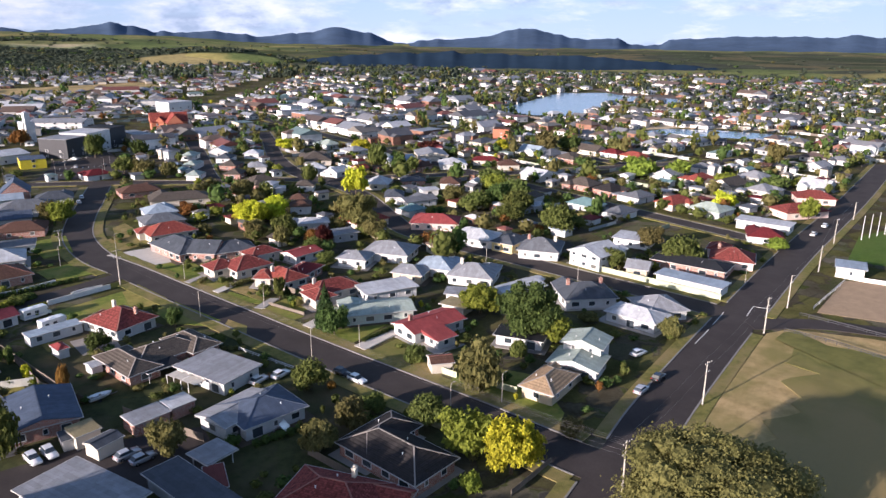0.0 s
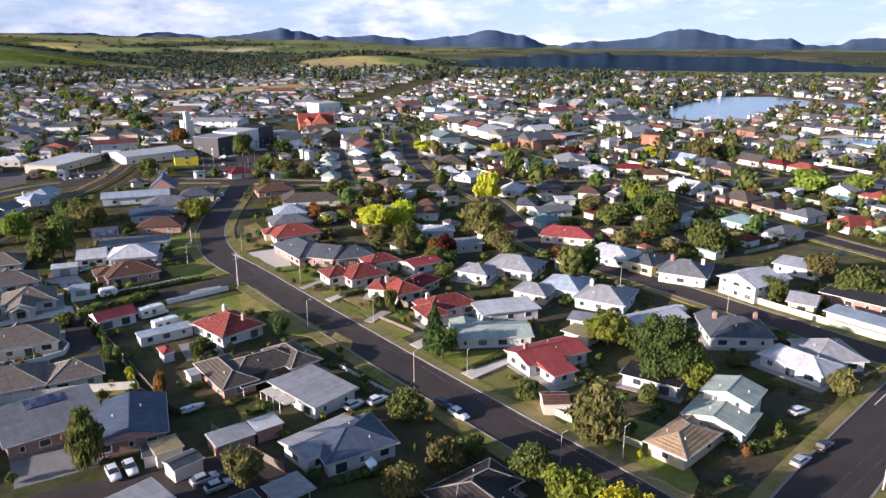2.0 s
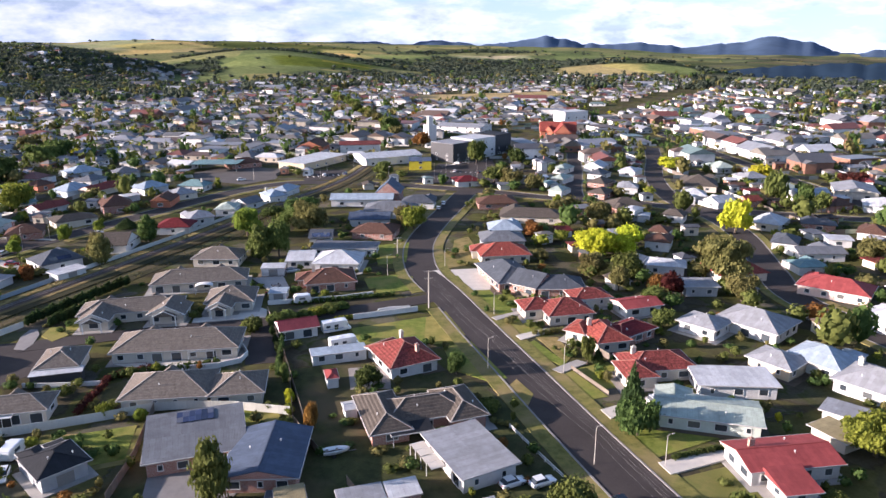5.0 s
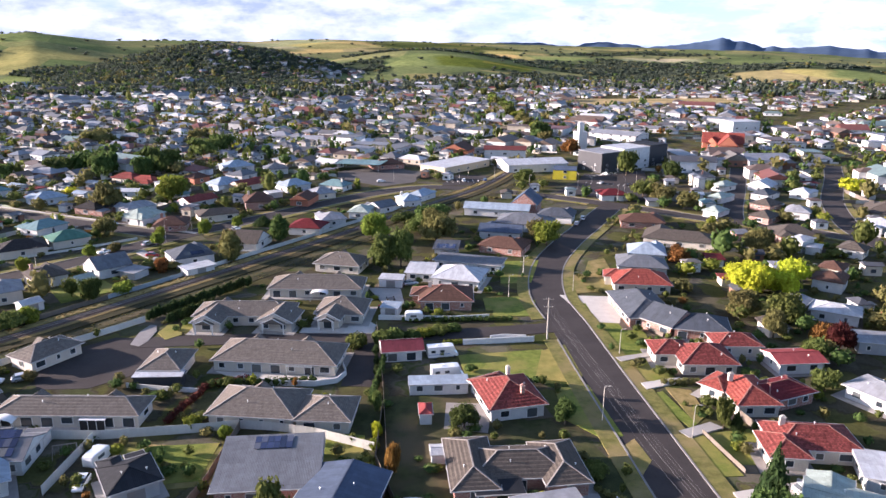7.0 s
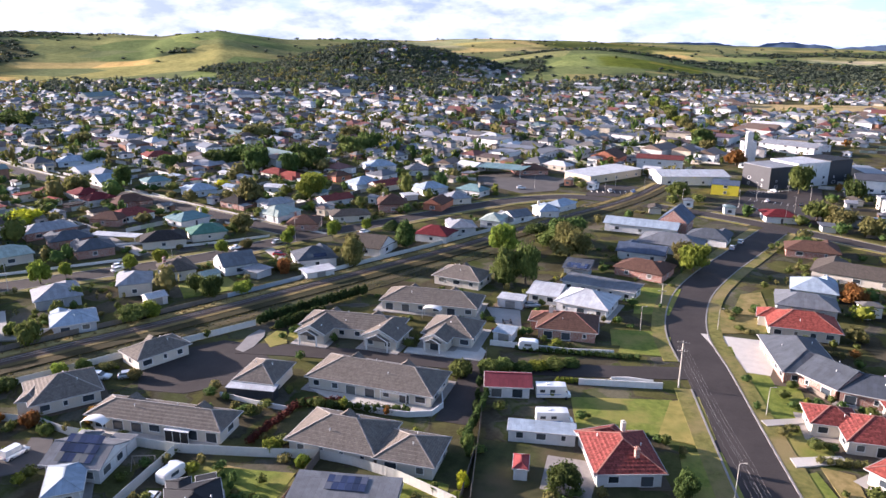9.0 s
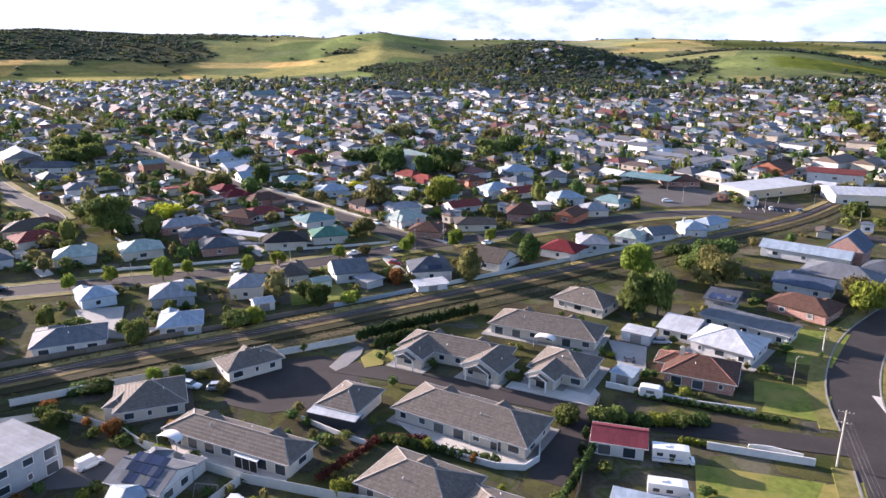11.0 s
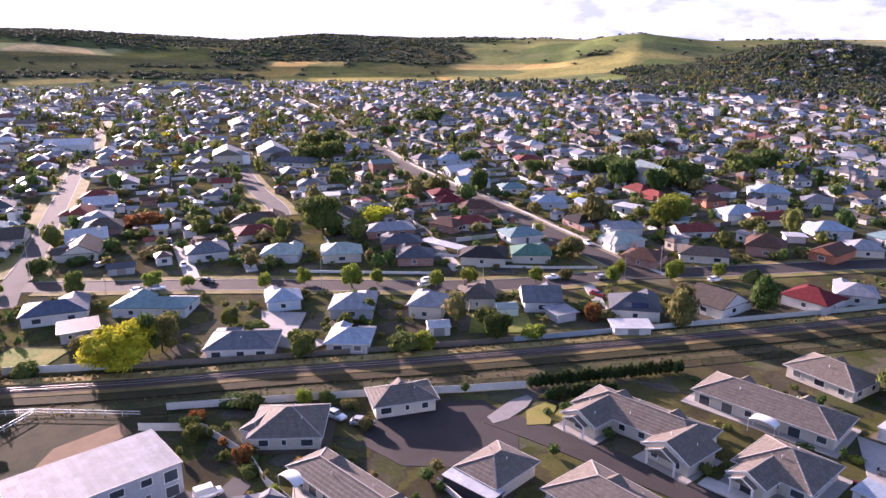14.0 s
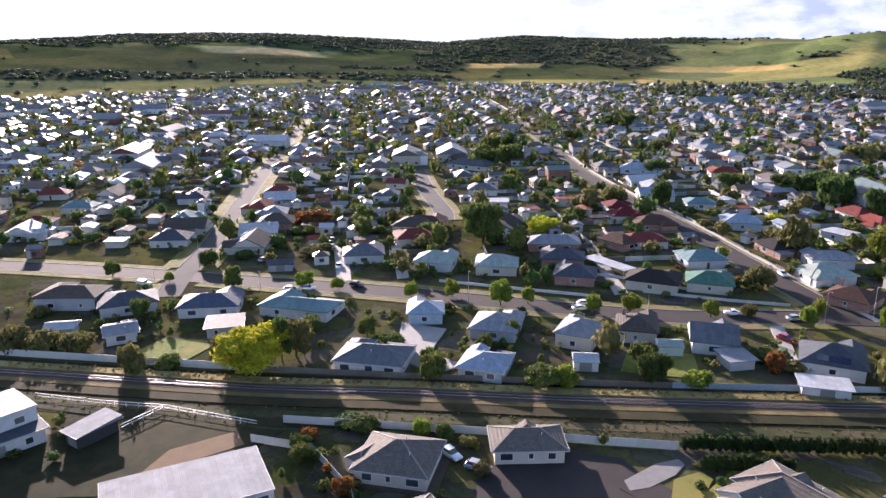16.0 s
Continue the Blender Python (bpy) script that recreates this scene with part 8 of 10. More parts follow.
fence("iron", 1.1, (130.3, 22.1), (131.4, 10.4), (130.8, -0.3))
fence("iron", 1.1, (143.8, 24), (144.5, 12.5), (144.8, 4))
fence("block", 1.3, (185.1, 30.3), (186.3, 22.4), (187.9, 17.2))
fence("rail", 1.1, (151.7, 23.5), (181.8, 26.3))
fence("block", 1.2, (-43.5, 136.4), (-35.9, 135.5), (-30.2, 135.7), (-25.9, 137.4), (-24.7, 141.1), (-26.1, 145.3))
fence("block", 1.0, (-68.4, 133.1), (-59.3, 131.9), (-52.1, 131.5))
fence("pale", 1.6, (-117, 104), (-109, 112.6), (-94, 114.2), (-86.1, 112.6))

# poles and cables
power_pole(81, 17, 9.5)
power_pole(44, 10.5, 10.3)
power_pole(125.7, 25.1, 9.3)
power_pole(147.5, 28.7, 9.3)
power_pole(185.7, 35.4, 8.6)
power_pole(223, 44.6, 9)
power_pole(265.4, 52.7, 7.4)
power_pole(19.7, 163.1, 10.4)
power_pole(17, 211.5, 6.7)
street_lamp(35.1, 86.2, 7.1)
street_lamp(26.4, 124.7, 7.2)
street_lamp(42.2, 48.1, 6)
street_lamp(52.2, 44, 6.4)
street_lamp(46.2, 83.4, 6.1)
street_lamp(41.3, 119, 6.8)
street_lamp(35.4, 155.5, 6.1)
street_lamp(122, 79.1, 6.3)
street_lamp(112.2, 107.3, 7)
street_lamp(156.5, 44.8, 5.2)
street_lamp(30.3, 198.2, 5.8)
street_lamp(11.8, 192.4, 6.5)
street_lamp(-159.3, 170.9, 9.9)
street_lamp(-107, 242.8, 8.3)
street_lamp(-135.2, 211.6, 6.4)
street_lamp(-102.2, 254.5, 9.1)
street_lamp(-216.2, 98.1, 6.5)
street_lamp(-195.6, 124, 6.7)
street_lamp(-226, 112.3, 13.6)
for dx, dz in ((-0.9, 9.9), (-0.35, 9.9), (0.35, 9.9), (0.9, 9.9), (-0.7, 8.0), (0.7, 8.0)):
    cable((44 + dx, 10.5, dz), (42.2 + dx, 48.1, dz - 3.2), 0.6)
    cable((42.2 + dx, 48.1, dz - 3.2), (35.1 + dx, 86.2, dz - 2.6), 0.6)
    cable((35.1 + dx, 86.2, dz - 2.6), (27 + dx, 125, dz - 2.2), 0.6)
    cable((27 + dx, 125, dz - 2.2), (19.5 + dx, 162.5, dz - 0.5), 0.6)
_B = [(44, 10.5, 10.0), (81, 17, 9.2), (125.7, 25.1, 9.0), (147.5, 28.7, 9.0), (185.7, 35.4, 8.3), (223, 44.6, 8.6), (265.4, 52.7, 7.2)]
for a, b in zip(_B, _B[1:]):
    for off in (-0.9, 0.9):
        cable((a[0], a[1] + off, a[2]), (b[0], b[1] + off, b[2]), 0.7)

# vehicles
car(-22.1, 81.9, -83, "white", "car")
car(-19.5, 82.1, -84, "white", "car")
car(-9.8, 72.8, 10, "silver", "car")
car(-8.3, 69.9, 9, "silver", "car")
car(35.1, 74.3, -80, "black", "car")
car(35.7, 69.7, -80, "white", "car")
car(76.5, 28, 7, "silver", "car")
car(84.1, 28.7, 7, "black", "car")
car(-59.3, 99.4, -80, "white", "car")
car(24.9, 82.2, 16, "white", "car")
car(20.3, 82.9, 17, "white", "car")
car(91.3, 38.3, -5, "white", "car")
car(-89.6, 104.5, 81, "white", "van")
car(-96.5, 132.9, 11, "white", "car")
car(-144.8, 198.4, 66, "white", "car")
car(-111.4, 237.9, 72, "silver", "car")
car(-121.4, 227.1, 62, "white", "ute")
car(-142.5, 195.2, 82, "white", "car")
car(-188.6, 150.2, 37, "black", "car")
car(-192, 136.7, 64, "white", "car")
car(-208.4, 151.5, -26, "white", "car")
car(-207.2, 174, -29, "white", "car")
car(-230.5, 156.3, -24, "white", "car")
car(-239.6, 159.6, -24, "black", "car")
car(45.6, 286.8, 76, "white", "car")
car(41.8, 277.3, 76, "silver", "car")
car(-91.1, 135, 37, "silver", "car")
car(111.8, 138.3, -84, "white", "car")
car(115.5, 128, -84, "white", "car")
car(-103.6, 224.6, 3, "red", "car")
car(-137.5, 266.1, -28, "white", "car")
car(-87.7, 260.5, 69, "white", "car")
car(-226.9, 132.5, 117, "silver", "car")
car(-193.7, 132.2, 74, "white", "car")
car(-219.2, 95.4, 51, "white", "car")
car(54.7, 104, 19, "white", "car")
car(98.1, 135.2, -82, "white", "car")
car(128.6, 106.6, 26, "silver", "car")
car(228.5, 53.6, 7, "white", "car")
car(244.7, 55.7, 7, "white", "car")
car(-60.4, 106.3, -69, "white", "van")
motorhome(-4.6, 151.3, 15)
motorhome(-3.1, 140.9, 15)

# belt of tall trees added outside the view to cast shade over the yards
for tx, ty, tr, th in ((-44, 26, 6, 17), (-40, 36, 6, 19), (-46, 45, 6.5, 20), (-41, 54, 6, 18), (-44, 63, 5.5, 17), (-52, 33, 6, 18), (-53, 52, 6, 19)):
    tree(tx, ty, tr, th, "dark", "round", 2.0)
# avenue of trees running into town
_r = random.Random(3)
for k in range(26):
    f = k / 25
    tree(54 - 42 * f + _r.uniform(-5, 5), 520 + 520 * f, _r.uniform(4.5, 7), _r.uniform(7, 12), _r.choice(["green", "lime", "green", "olive"]), "round", 0.4)
# lane lines
for a, b in (((107, 33), (117, 35)), ((121, 36), (131, 38.2)), ((133, 33), (141, 35)), ((141, 35), (143, 31))):
    _d = (Vector((*b, 0)) - Vector((*a, 0))).normalized() * 0.09
    LAYER[0] = 12
    tagged(new("road_marking", outline_mesh("road_marking", [(a[0] + _d.y, a[1] - _d.x), (b[0] + _d.y, b[1] - _d.x), (b[0] - _d.y, b[1] + _d.x), (a[0] - _d.y, a[1] + _d.x)], 0.17, PAINT_LINE)), "worn white painted road line", "road marking", "", "structure")
# goal posts on the oval
for gx, gy in ((236, 40), (241, 39), (246, 38), (251, 37)):
    gp = thing("goal_post", "tall white goal post on the oval", "goal post", pose(gx, gy, 0), "goal posts")
    part("post", cached("goal", lambda: Shape().tube([(0, 0, -0.2), (0, 0, 9)], [0.12, 0.09], 8).mesh("post", TRIM)), gp)

# painted bays, light poles and cars in the car parks
def bays(x, y, turn, n, length=4.8):
    LAYER[0] = 20
    u, v = Vector((math.cos(radians(turn)), math.sin(radians(turn)))), Vector((-math.sin(radians(turn)), math.cos(radians(turn))))
    for k in range(n):
        a = Vector((x, y)) + u * 2.7 * k
        q = [a - u * 0.07, a + u * 0.07, a + u * 0.07 + v * length, a - u * 0.07 + v * length]
        tagged(new("road_marking", outline_mesh("road_marking", [tuple(p) for p in q], 0.235, PAINT_LINE)), "worn white painted parking bay line", "road marking", "", "structure")


bays(48, 348, -20, 11)
bays(58, 366, -20, 9)
bays(64, 384, 35, 10)
bays(-12, 364, 10, 9)
for lx, ly, lh in ((52, 350, 8), (73, 342, 8), (62, 371, 8), (84, 368, 8), (79, 392, 8), (-6, 361, 7), (12, 374, 7), (-2, 384, 7), (-40, 366, 7), (-52, 398, 7), (28, 344, 8), (66, 322, 8)):
    street_lamp(lx, ly, lh, (lx * 37) % 360)
for cx, cy, ct, cc in ((57, 347.5, 70, "white"), (68, 343.5, 70, "silver"), (66, 366, 70, "white"), (79, 361, 70, "black"), (73, 393, 125, "silver"), (-4, 367.5, 100, "white"), (7, 369, 100, "blue"), (-46, 362, 20, "white")):
    car(cx, cy, ct, cc)

# two rows of slim clipped conifers by the railway
for a, b, n in (((-80.0, 169.1), (-63.1, 197.9), 30), ((-74.1, 167.5), (-67.0, 179.1), 14)):
    for k in range(n):
        q = Vector(a).lerp(Vector(b), k / (n - 1))
        tree(q.x, q.y, 0.75 + 0.1 * (k % 3), 2.5 + 0.25 * (k % 4), "conifer", "tall", 0.35)
# modern house close to the railway
house("large modern house with a pale low-pitched metal roof and grey walls", [(-99.8, 91.2, 89, 22.8, 12.7, 5.5, "flat", 2, "s..s"), (-92.6, 84.5, 89, 9.0, 4.0, 3.0, "flat", 2, "g...")], "silver", "grey")


# ---------------------------------------------------------------- garden things
def barrel_awning(x, y, rz, w=4.6, d=3.4):
    root = thing("patio_awning", "white barrel-vaulted patio awning on slim posts", "awning", pose(x, y, 0, 0, 0, rz), "patio awnings")
    s = Shape()
    n = 10
    for yy in (-d / 2, d / 2):
        for r in (1.0, 0.97):
            s.v += [(math.cos(math.pi * k / n) * w / 2 * r, yy, 2.15 + math.sin(math.pi * k / n) * 0.75 * r) for k in range(n + 1)]
    a, b, c, e = 0, n + 1, 2 * n + 2, 3 * n + 3
    for k in range(n):
        s.f += [(a + k, a + k + 1, c + k + 1, c + k), (b + k, e + k, e + k + 1, b + k + 1), (a + k, b + k, b + k + 1, a + k + 1), (c + k, c + k + 1, e + k + 1, e + k)]
        s.m += [0] * 4
    part("vault", s.mesh("vault", TRIM, smooth=True), root)
    for sx in (-1, 1):
        for sy in (-1, 1):
            part("post", cached("awning_post", lambda: Shape().box(-0.05, -0.05, -0.1, 0.05, 0.05, 2.2).mesh("post", TRIM)), root, m=pose(sx * (w / 2 - 0.08), sy * (d / 2 - 0.1), 0))
    return root


def screened_awning(x, y, rz, w=4.8, d=3.0):
    root = thing("patio_awning", "white sheet-roofed patio awning with dark mesh screens", "awning", pose(x, y, 0, 0, 0, rz), "patio awnings")
    part("sheet_roof", Shape().add([(-w / 2, -d / 2, 2.15), (w / 2, -d / 2, 2.15), (w / 2, d / 2, 2.45), (-w / 2, d / 2, 2.45), (-w / 2, -d / 2, 2.25), (w / 2, -d / 2, 2.25), (w / 2, d / 2, 2.55), (-w / 2, d / 2, 2.55)], [(3, 2, 1, 0), (4, 5, 6, 7), (0, 1, 5, 4), (1, 2, 6, 5), (2, 3, 7, 6), (3, 0, 4, 7)]).mesh("sheet_roof", TRIM), root)
    for k in range(4):
        px = -w / 2 + 0.1 + k * (w - 0.2) / 3
        part("post", cached("screen_post", lambda: Shape().box(-0.05, -0.05, -0.1, 0.05, 0.05, 2.16).mesh("post", TRIM)), root, m=pose(px, -d / 2 + 0.1, 0))
    for k in range(3):
        px = -w / 2 + 0.1 + (k + 0.5) * (w - 0.2) / 3
        part("screen", cached(("screen", w), lambda: Shape().box(-(w - 0.2) / 6 + 0.06, -0.015, 0.05, (w - 0.2) / 6 - 0.06, 0.015, 2.1).mesh("screen", PLASTIC)), root, m=pose(px, -d / 2 + 0.1, 0))
    return root


def pergola(x, y, rz, w=5.6, d=2.8, n=9):
    root = thing("pergola", "white slatted pergola over a patio", "pergola", pose(x, y, 0, 0, 0, rz), "pergolas")
    for yy in (-d / 2, d / 2):
        part("beam", cached(("pergola_beam", w), lambda: Shape().box(-w / 2, -0.05, 2.2, w / 2, 0.05, 2.38).mesh("beam", TRIM)), root, m=pose(0, yy, 0))
        for xx in (-w / 2 + 0.1, w / 2 - 0.1):
            part("post", cached("pergola_post", lambda: Shape().box(-0.06, -0.06, -0.1, 0.06, 0.06, 2.2).mesh("post", TRIM)), root, m=pose(xx, yy, 0))
    for k in range(n):
        part("slat", cached(("pergola_slat", d), lambda: Shape().box(-0.04, -d / 2 - 0.3, 2.38, 0.04, d / 2 + 0.3, 2.5).mesh("slat", TRIM)), root, m=pose(-w / 2 + 0.15 + k * (w - 0.3) / (n - 1), 0, 0))
    return root


def caravan(x, y, rz):
    root = thing("caravan", "white touring caravan with rounded ends", "caravan", pose(x, y, 0.05, 0, 0, rz), "caravans")
    rows = []
    for xx, lo, hi, k in ((-2.3, 0.9, 1.9, 0.86), (-2.15, 0.55, 2.35, 0.97), (-1.5, 0.45, 2.55, 1.0), (1.5, 0.45, 2.55, 1.0), (2.1, 0.55, 2.3, 0.97), (2.3, 0.9, 1.7, 0.88)):
        rows.append([(xx, -1.05 * k, lo), (xx, 1.05 * k, lo), (xx, 1.05 * k, hi - 0.15), (xx, 0.9 * k, hi), (xx, -0.9 * k, hi), (xx, -1.05 * k, hi - 0.15)])
    part("body", loft(rows).mesh("body", CAR["white"], smooth=False), root)
    for sy in (-1, 1):
        part("window", Shape().box(-0.9, sy * 1.05 - 0.015, 1.3, 0.7, sy * 1.05 + 0.015, 1.9).mesh("window", GLASS), root)
        part("tyre", cached("tyre", tyre_mesh), root, m=pose(-0.1, sy * 0.95, 0.32))
    part("tow_bar", Shape().beam((2.2, 0, 0.55), (3.3, 0, 0.5), 0.12, 0.1).mesh("tow_bar", STEEL), root)
    return root


def swing_set(x, y, rz):
    root = thing("swing_set", "weathered timber swing frame in a back yard", "swing set", pose(x, y, 0, 0, 0, rz))
    part("top_bar", Shape().beam((-1.9, 0, 2.3), (1.9, 0, 2.3), 0.12, 0.12).mesh("top_bar", TIMBER), root)
    for sx in (-1, 1):
        for sy in (-1, 1):
            part("leg", Shape().beam((sx * 1.8, 0, 2.3), (sx * 1.9, sy * 1.0, 0), 0.1, 0.1).mesh("leg", TIMBER), root)
    for sx in (-0.7, 0.7):
        seat = part("seat", Shape().box(sx - 0.28, -0.12, 0.5, sx + 0.28, 0.12, 0.55).mesh("seat", TIMBER), root)
        for dx in (-0.24, 0.24):
            part("chain", Shape().beam((sx + dx, 0, 0.55), (sx + dx, 0, 2.25), 0.025, 0.025).mesh("chain", STEEL), seat)
    return root


def garden_table(x, y, rz):
    root = thing("garden_table", "dark outdoor dining table on a paved yard", "table", pose(x, y, 0.2, 0, 0, rz), "garden tables")
    part("tabletop", Shape().box(-0.9, -0.5, 0.68, 0.9, 0.5, 0.74).mesh("tabletop", TRIM_DARK), root)
    for sx in (-0.8, 0.8):
        for sy in (-0.4, 0.4):
            part("leg", cached("table_leg", lambda: Shape().box(-0.04, -0.04, 0, 0.04, 0.04, 0.68).mesh("leg", TRIM_DARK)), root, m=pose(sx, sy, 0))
    for k in range(4):
        a = k * 90 + 45
        ch = thing("garden_chair", "black outdoor chair beside the garden table", "chair", root.matrix_basis @ pose(math.cos(radians(a)) * 1.15, math.sin(radians(a)) * 0.95, 0, 0, 0, a + 90), "garden chairs")
        part("seat", cached("gc_seat", lambda: Shape().box(-0.24, -0.24, 0.42, 0.24, 0.24, 0.47).mesh("seat", PLASTIC)), ch)
        part("backrest", cached("gc_back", lambda: Shape().box(-0.24, -0.26, 0.47, 0.24, -0.22, 0.9).mesh("backrest", PLASTIC)), ch)
        for sx in (-0.2, 0.2):
            for sy in (-0.2, 0.2):
                part("leg", cached("gc_leg", lambda: Shape().box(-0.02, -0.02, 0, 0.02, 0.02, 0.42).mesh("leg", PLASTIC)), ch, m=pose(sx, sy, 0))
    return root


def wheelie_bin(x, y, rz, lid):
    root = thing("wheelie_bin", "dark plastic wheelie bin with a coloured lid", "bin", pose(x, y, 0.2, 0, 0, rz), "wheelie bins")
    part("body", cached("bin_body", lambda: loft([[(-0.22, -0.24, 0), (0.22, -0.24, 0), (0.22, 0.24, 0), (-0.22, 0.24, 0)], [(-0.28, -0.32, 0.95), (0.28, -0.32, 0.95), (0.28, 0.32, 0.95), (-0.28, 0.32, 0.95)]]).mesh("body", PLASTIC)), root)
    part("lid", cached(("bin_lid", lid.name), lambda: Shape().box(-0.3, -0.36, 0.95, 0.3, 0.34, 1.02).mesh("lid", lid)), root)
    return root


barrel_awning(-82.3, 115.6, 3)
screened_awning(-66.4, 117.4, 3)
pergola(-34.4, 141.2, -3)


def stepped_awning(x, y, rz, n=4):
    root = thing("patio_awning", "row of cream slatted awnings along a house wall", "awning", pose(x, y, 0, 0, 0, rz), "patio awnings")
    for k in range(n):
        u = (k - (n - 1) / 2) * 2.15
        part("sheet", cached("awning_sheet", lambda: Shape().box(-0.85, -1.25, 2.36, 0.85, 1.25, 2.42).mesh("sheet", WALL["cream"])), root, m=pose(u, 0, 0.1 * (k % 2), 0, 4, 0))
        part("beam", cached("awning_beam", lambda: Shape().box(-0.05, -1.3, 2.18, 0.05, 1.3, 2.32).mesh("beam", TRIM)), root, m=pose(u - 1.05, 0, 0))
        part("post", cached("pergola_post", lambda: Shape().box(-0.06, -0.06, -0.1, 0.06, 0.06, 2.2).mesh("post", TRIM)), root, m=pose(u - 1.05, -1.2, 0))
    return root


def dinghy(x, y, rz):
    """An open boat on a two-wheeled trailer."""
    root = thing("boat", "small white open boat on a trailer in a yard", "boat", pose(x, y, 0, 0, 0, rz))
    rows = []
    for xx, k, lo in ((-2.2, 0.85, 0.5), (-1, 1.0, 0.45), (0.6, 0.95, 0.48), (1.6, 0.6, 0.6), (2.3, 0.08, 0.85)):
        rows.append([(xx, -0.95 * k, 1.2), (xx, -0.6 * k, lo), (xx, 0.6 * k, lo), (xx, 0.95 * k, 1.2), (xx, 0.8 * k, 1.2), (xx, 0.5 * k, lo + 0.12), (xx, -0.5 * k, lo + 0.12), (xx, -0.8 * k, 1.2)])
    part("hull", loft(rows).mesh("hull", CAR["white"], smooth=False), root)
    for xx in (-1.4, 0.2):
        part("thwart", Shape().box(xx - 0.18, -0.75, 0.92, xx + 0.18, 0.75, 0.98).mesh("thwart", TIMBER), root)
    part("floor_board", Shape().box(-2.1, -0.55, 0.66, 1.2, 0.55, 0.72).mesh("floor_board", TRIM_DARK), root)
    part("drawbar", Shape().beam((-2.0, 0, 0.42), (3.4, 0, 0.42), 0.12, 0.1).mesh("drawbar", STEEL), root)
    for sy in (-1, 1):
        part("tyre", cached("tyre", tyre_mesh), root, m=pose(-0.5, sy * 0.95, 0.32))
    return root


def play_tent(x, y, rz):
    root = thing("play_tent", "small white A-frame shelter beside a house", "tent", pose(x, y, 0, 0, 0, rz))
    for sg in (-1, 1):
        part("sheet", Shape().beam((0, sg * 0.02, 1.75), (0, sg * 1.15, 0.35), 2.4, 0.05).mesh("sheet", CAR["white"]), root)
        for xx in (-1.15, 1.15):
            part("leg", Shape().beam((xx, sg * 0.05, 1.72), (xx, sg * 1.35, 0.0), 0.07, 0.07).mesh("leg", TIMBER), root)
    return root


stepped_awning(8.0, 90.3, -73.9)
dinghy(-6.6, 96.8, 8)
play_tent(14.3, 63.3, 40)
house("small white gabled garden shed behind a house", [(-3.6, 110.0, 8, 2.6, 3.4, 2.0, 'gx', 14, '....')], "white", "white", category="shed", name="shed", group="sheds")
hedge(48.2, 85.1, 58.6, 86.5, 1.1, 1.2, "dark", "clipped dark hedge beside a drive")
hedge(7.6, 61.7, 17.0, 60.6, 1.7, 1.5, "dark", "rough dark hedge along a garden")
hedge(21.5, 103.0, 26.0, 99.5, 1.3, 1.0, "olive", "low olive shrubs along a front boundary")
fence("green", 1.5, (51.6, 61), (52.4, 57.2))
fence("green", 1.5, (55.6, 48.7), (57, 44.3))
fence("rail", 0.9, (24.5, 100), (26.7, 90.9), (28.7, 83.1))
barrel_awning(-40.1, 186.4, 2, 4.8, 2.6)
caravan(-60.2, 105.9, 80)
caravan(-13.0, 172.9, 5)
swing_set(-66.6, 107.7, 20)
garden_table(-20.6, 187.1, 20)
for k in range(3):
    wheelie_bin(-21.4 - 1.5 + 0.9 * k, 183.7 - 3.2, 5, (LAMP_RED, FENCE_GREEN, PLASTIC)[k])
car(-16.4, 200.9, 25, "silver", "car")
hedge(-53.9, 118.6, -51.9, 133.8, 1.8, 1.6, "red", "dark red clipped garden hedge")
hedge(-51.9, 133.8, -44.1, 137.6, 1.6, 1.5, "red", "dark red clipped garden hedge")

# ---------------------------------------------------------------- the rest of the town
TAKEN = []
for _root, _m, _w, _d in WINGS:
    _p = (_root.matrix_basis @ _m).translation
    TAKEN.append((_p.x, _p.y, 0.5 * max(_w, _d) + 1.0))
TAKEN = np.array(TAKEN)
ROAD_PTS = np.array([(p.x, p.y, w) for line, w in ROADS for p in line])


def free(x, y, r):
    if len(TAKEN) and (np.hypot(TAKEN[:, 0] - x, TAKEN[:, 1] - y) < TAKEN[:, 2] + r).any():
        return False
    return not (np.hypot(ROAD_PTS[:, 0] - x, ROAD_PTS[:, 1] - y) < ROAD_PTS[:, 2] + r * 0.8).any()


RECTS = []
for _root, _m, _w, _d in WINGS:
    _mm = _root.matrix_basis @ _m
    _v = _mm.to_3x3() @ Vector((1, 0, 0))
    RECTS.append((_mm.translation.x, _mm.translation.y, _v.x, _v.y, _w / 2, _d / 2))
RECTS = np.array(RECTS)


def clear(x, y, r):
    """No house or road within r."""
    dx, dy = x - RECTS[:, 0], y - RECTS[:, 1]
    u, v = dx * RECTS[:, 2] + dy * RECTS[:, 3], -dx * RECTS[:, 3] + dy * RECTS[:, 2]
    if ((np.abs(u) < RECTS[:, 4] + r) & (np.abs(v) < RECTS[:, 5] + r)).any():
        return False
    return not (np.hypot(ROAD_PTS[:, 0] - x, ROAD_PTS[:, 1] - y) < ROAD_PTS[:, 2] + r).any()




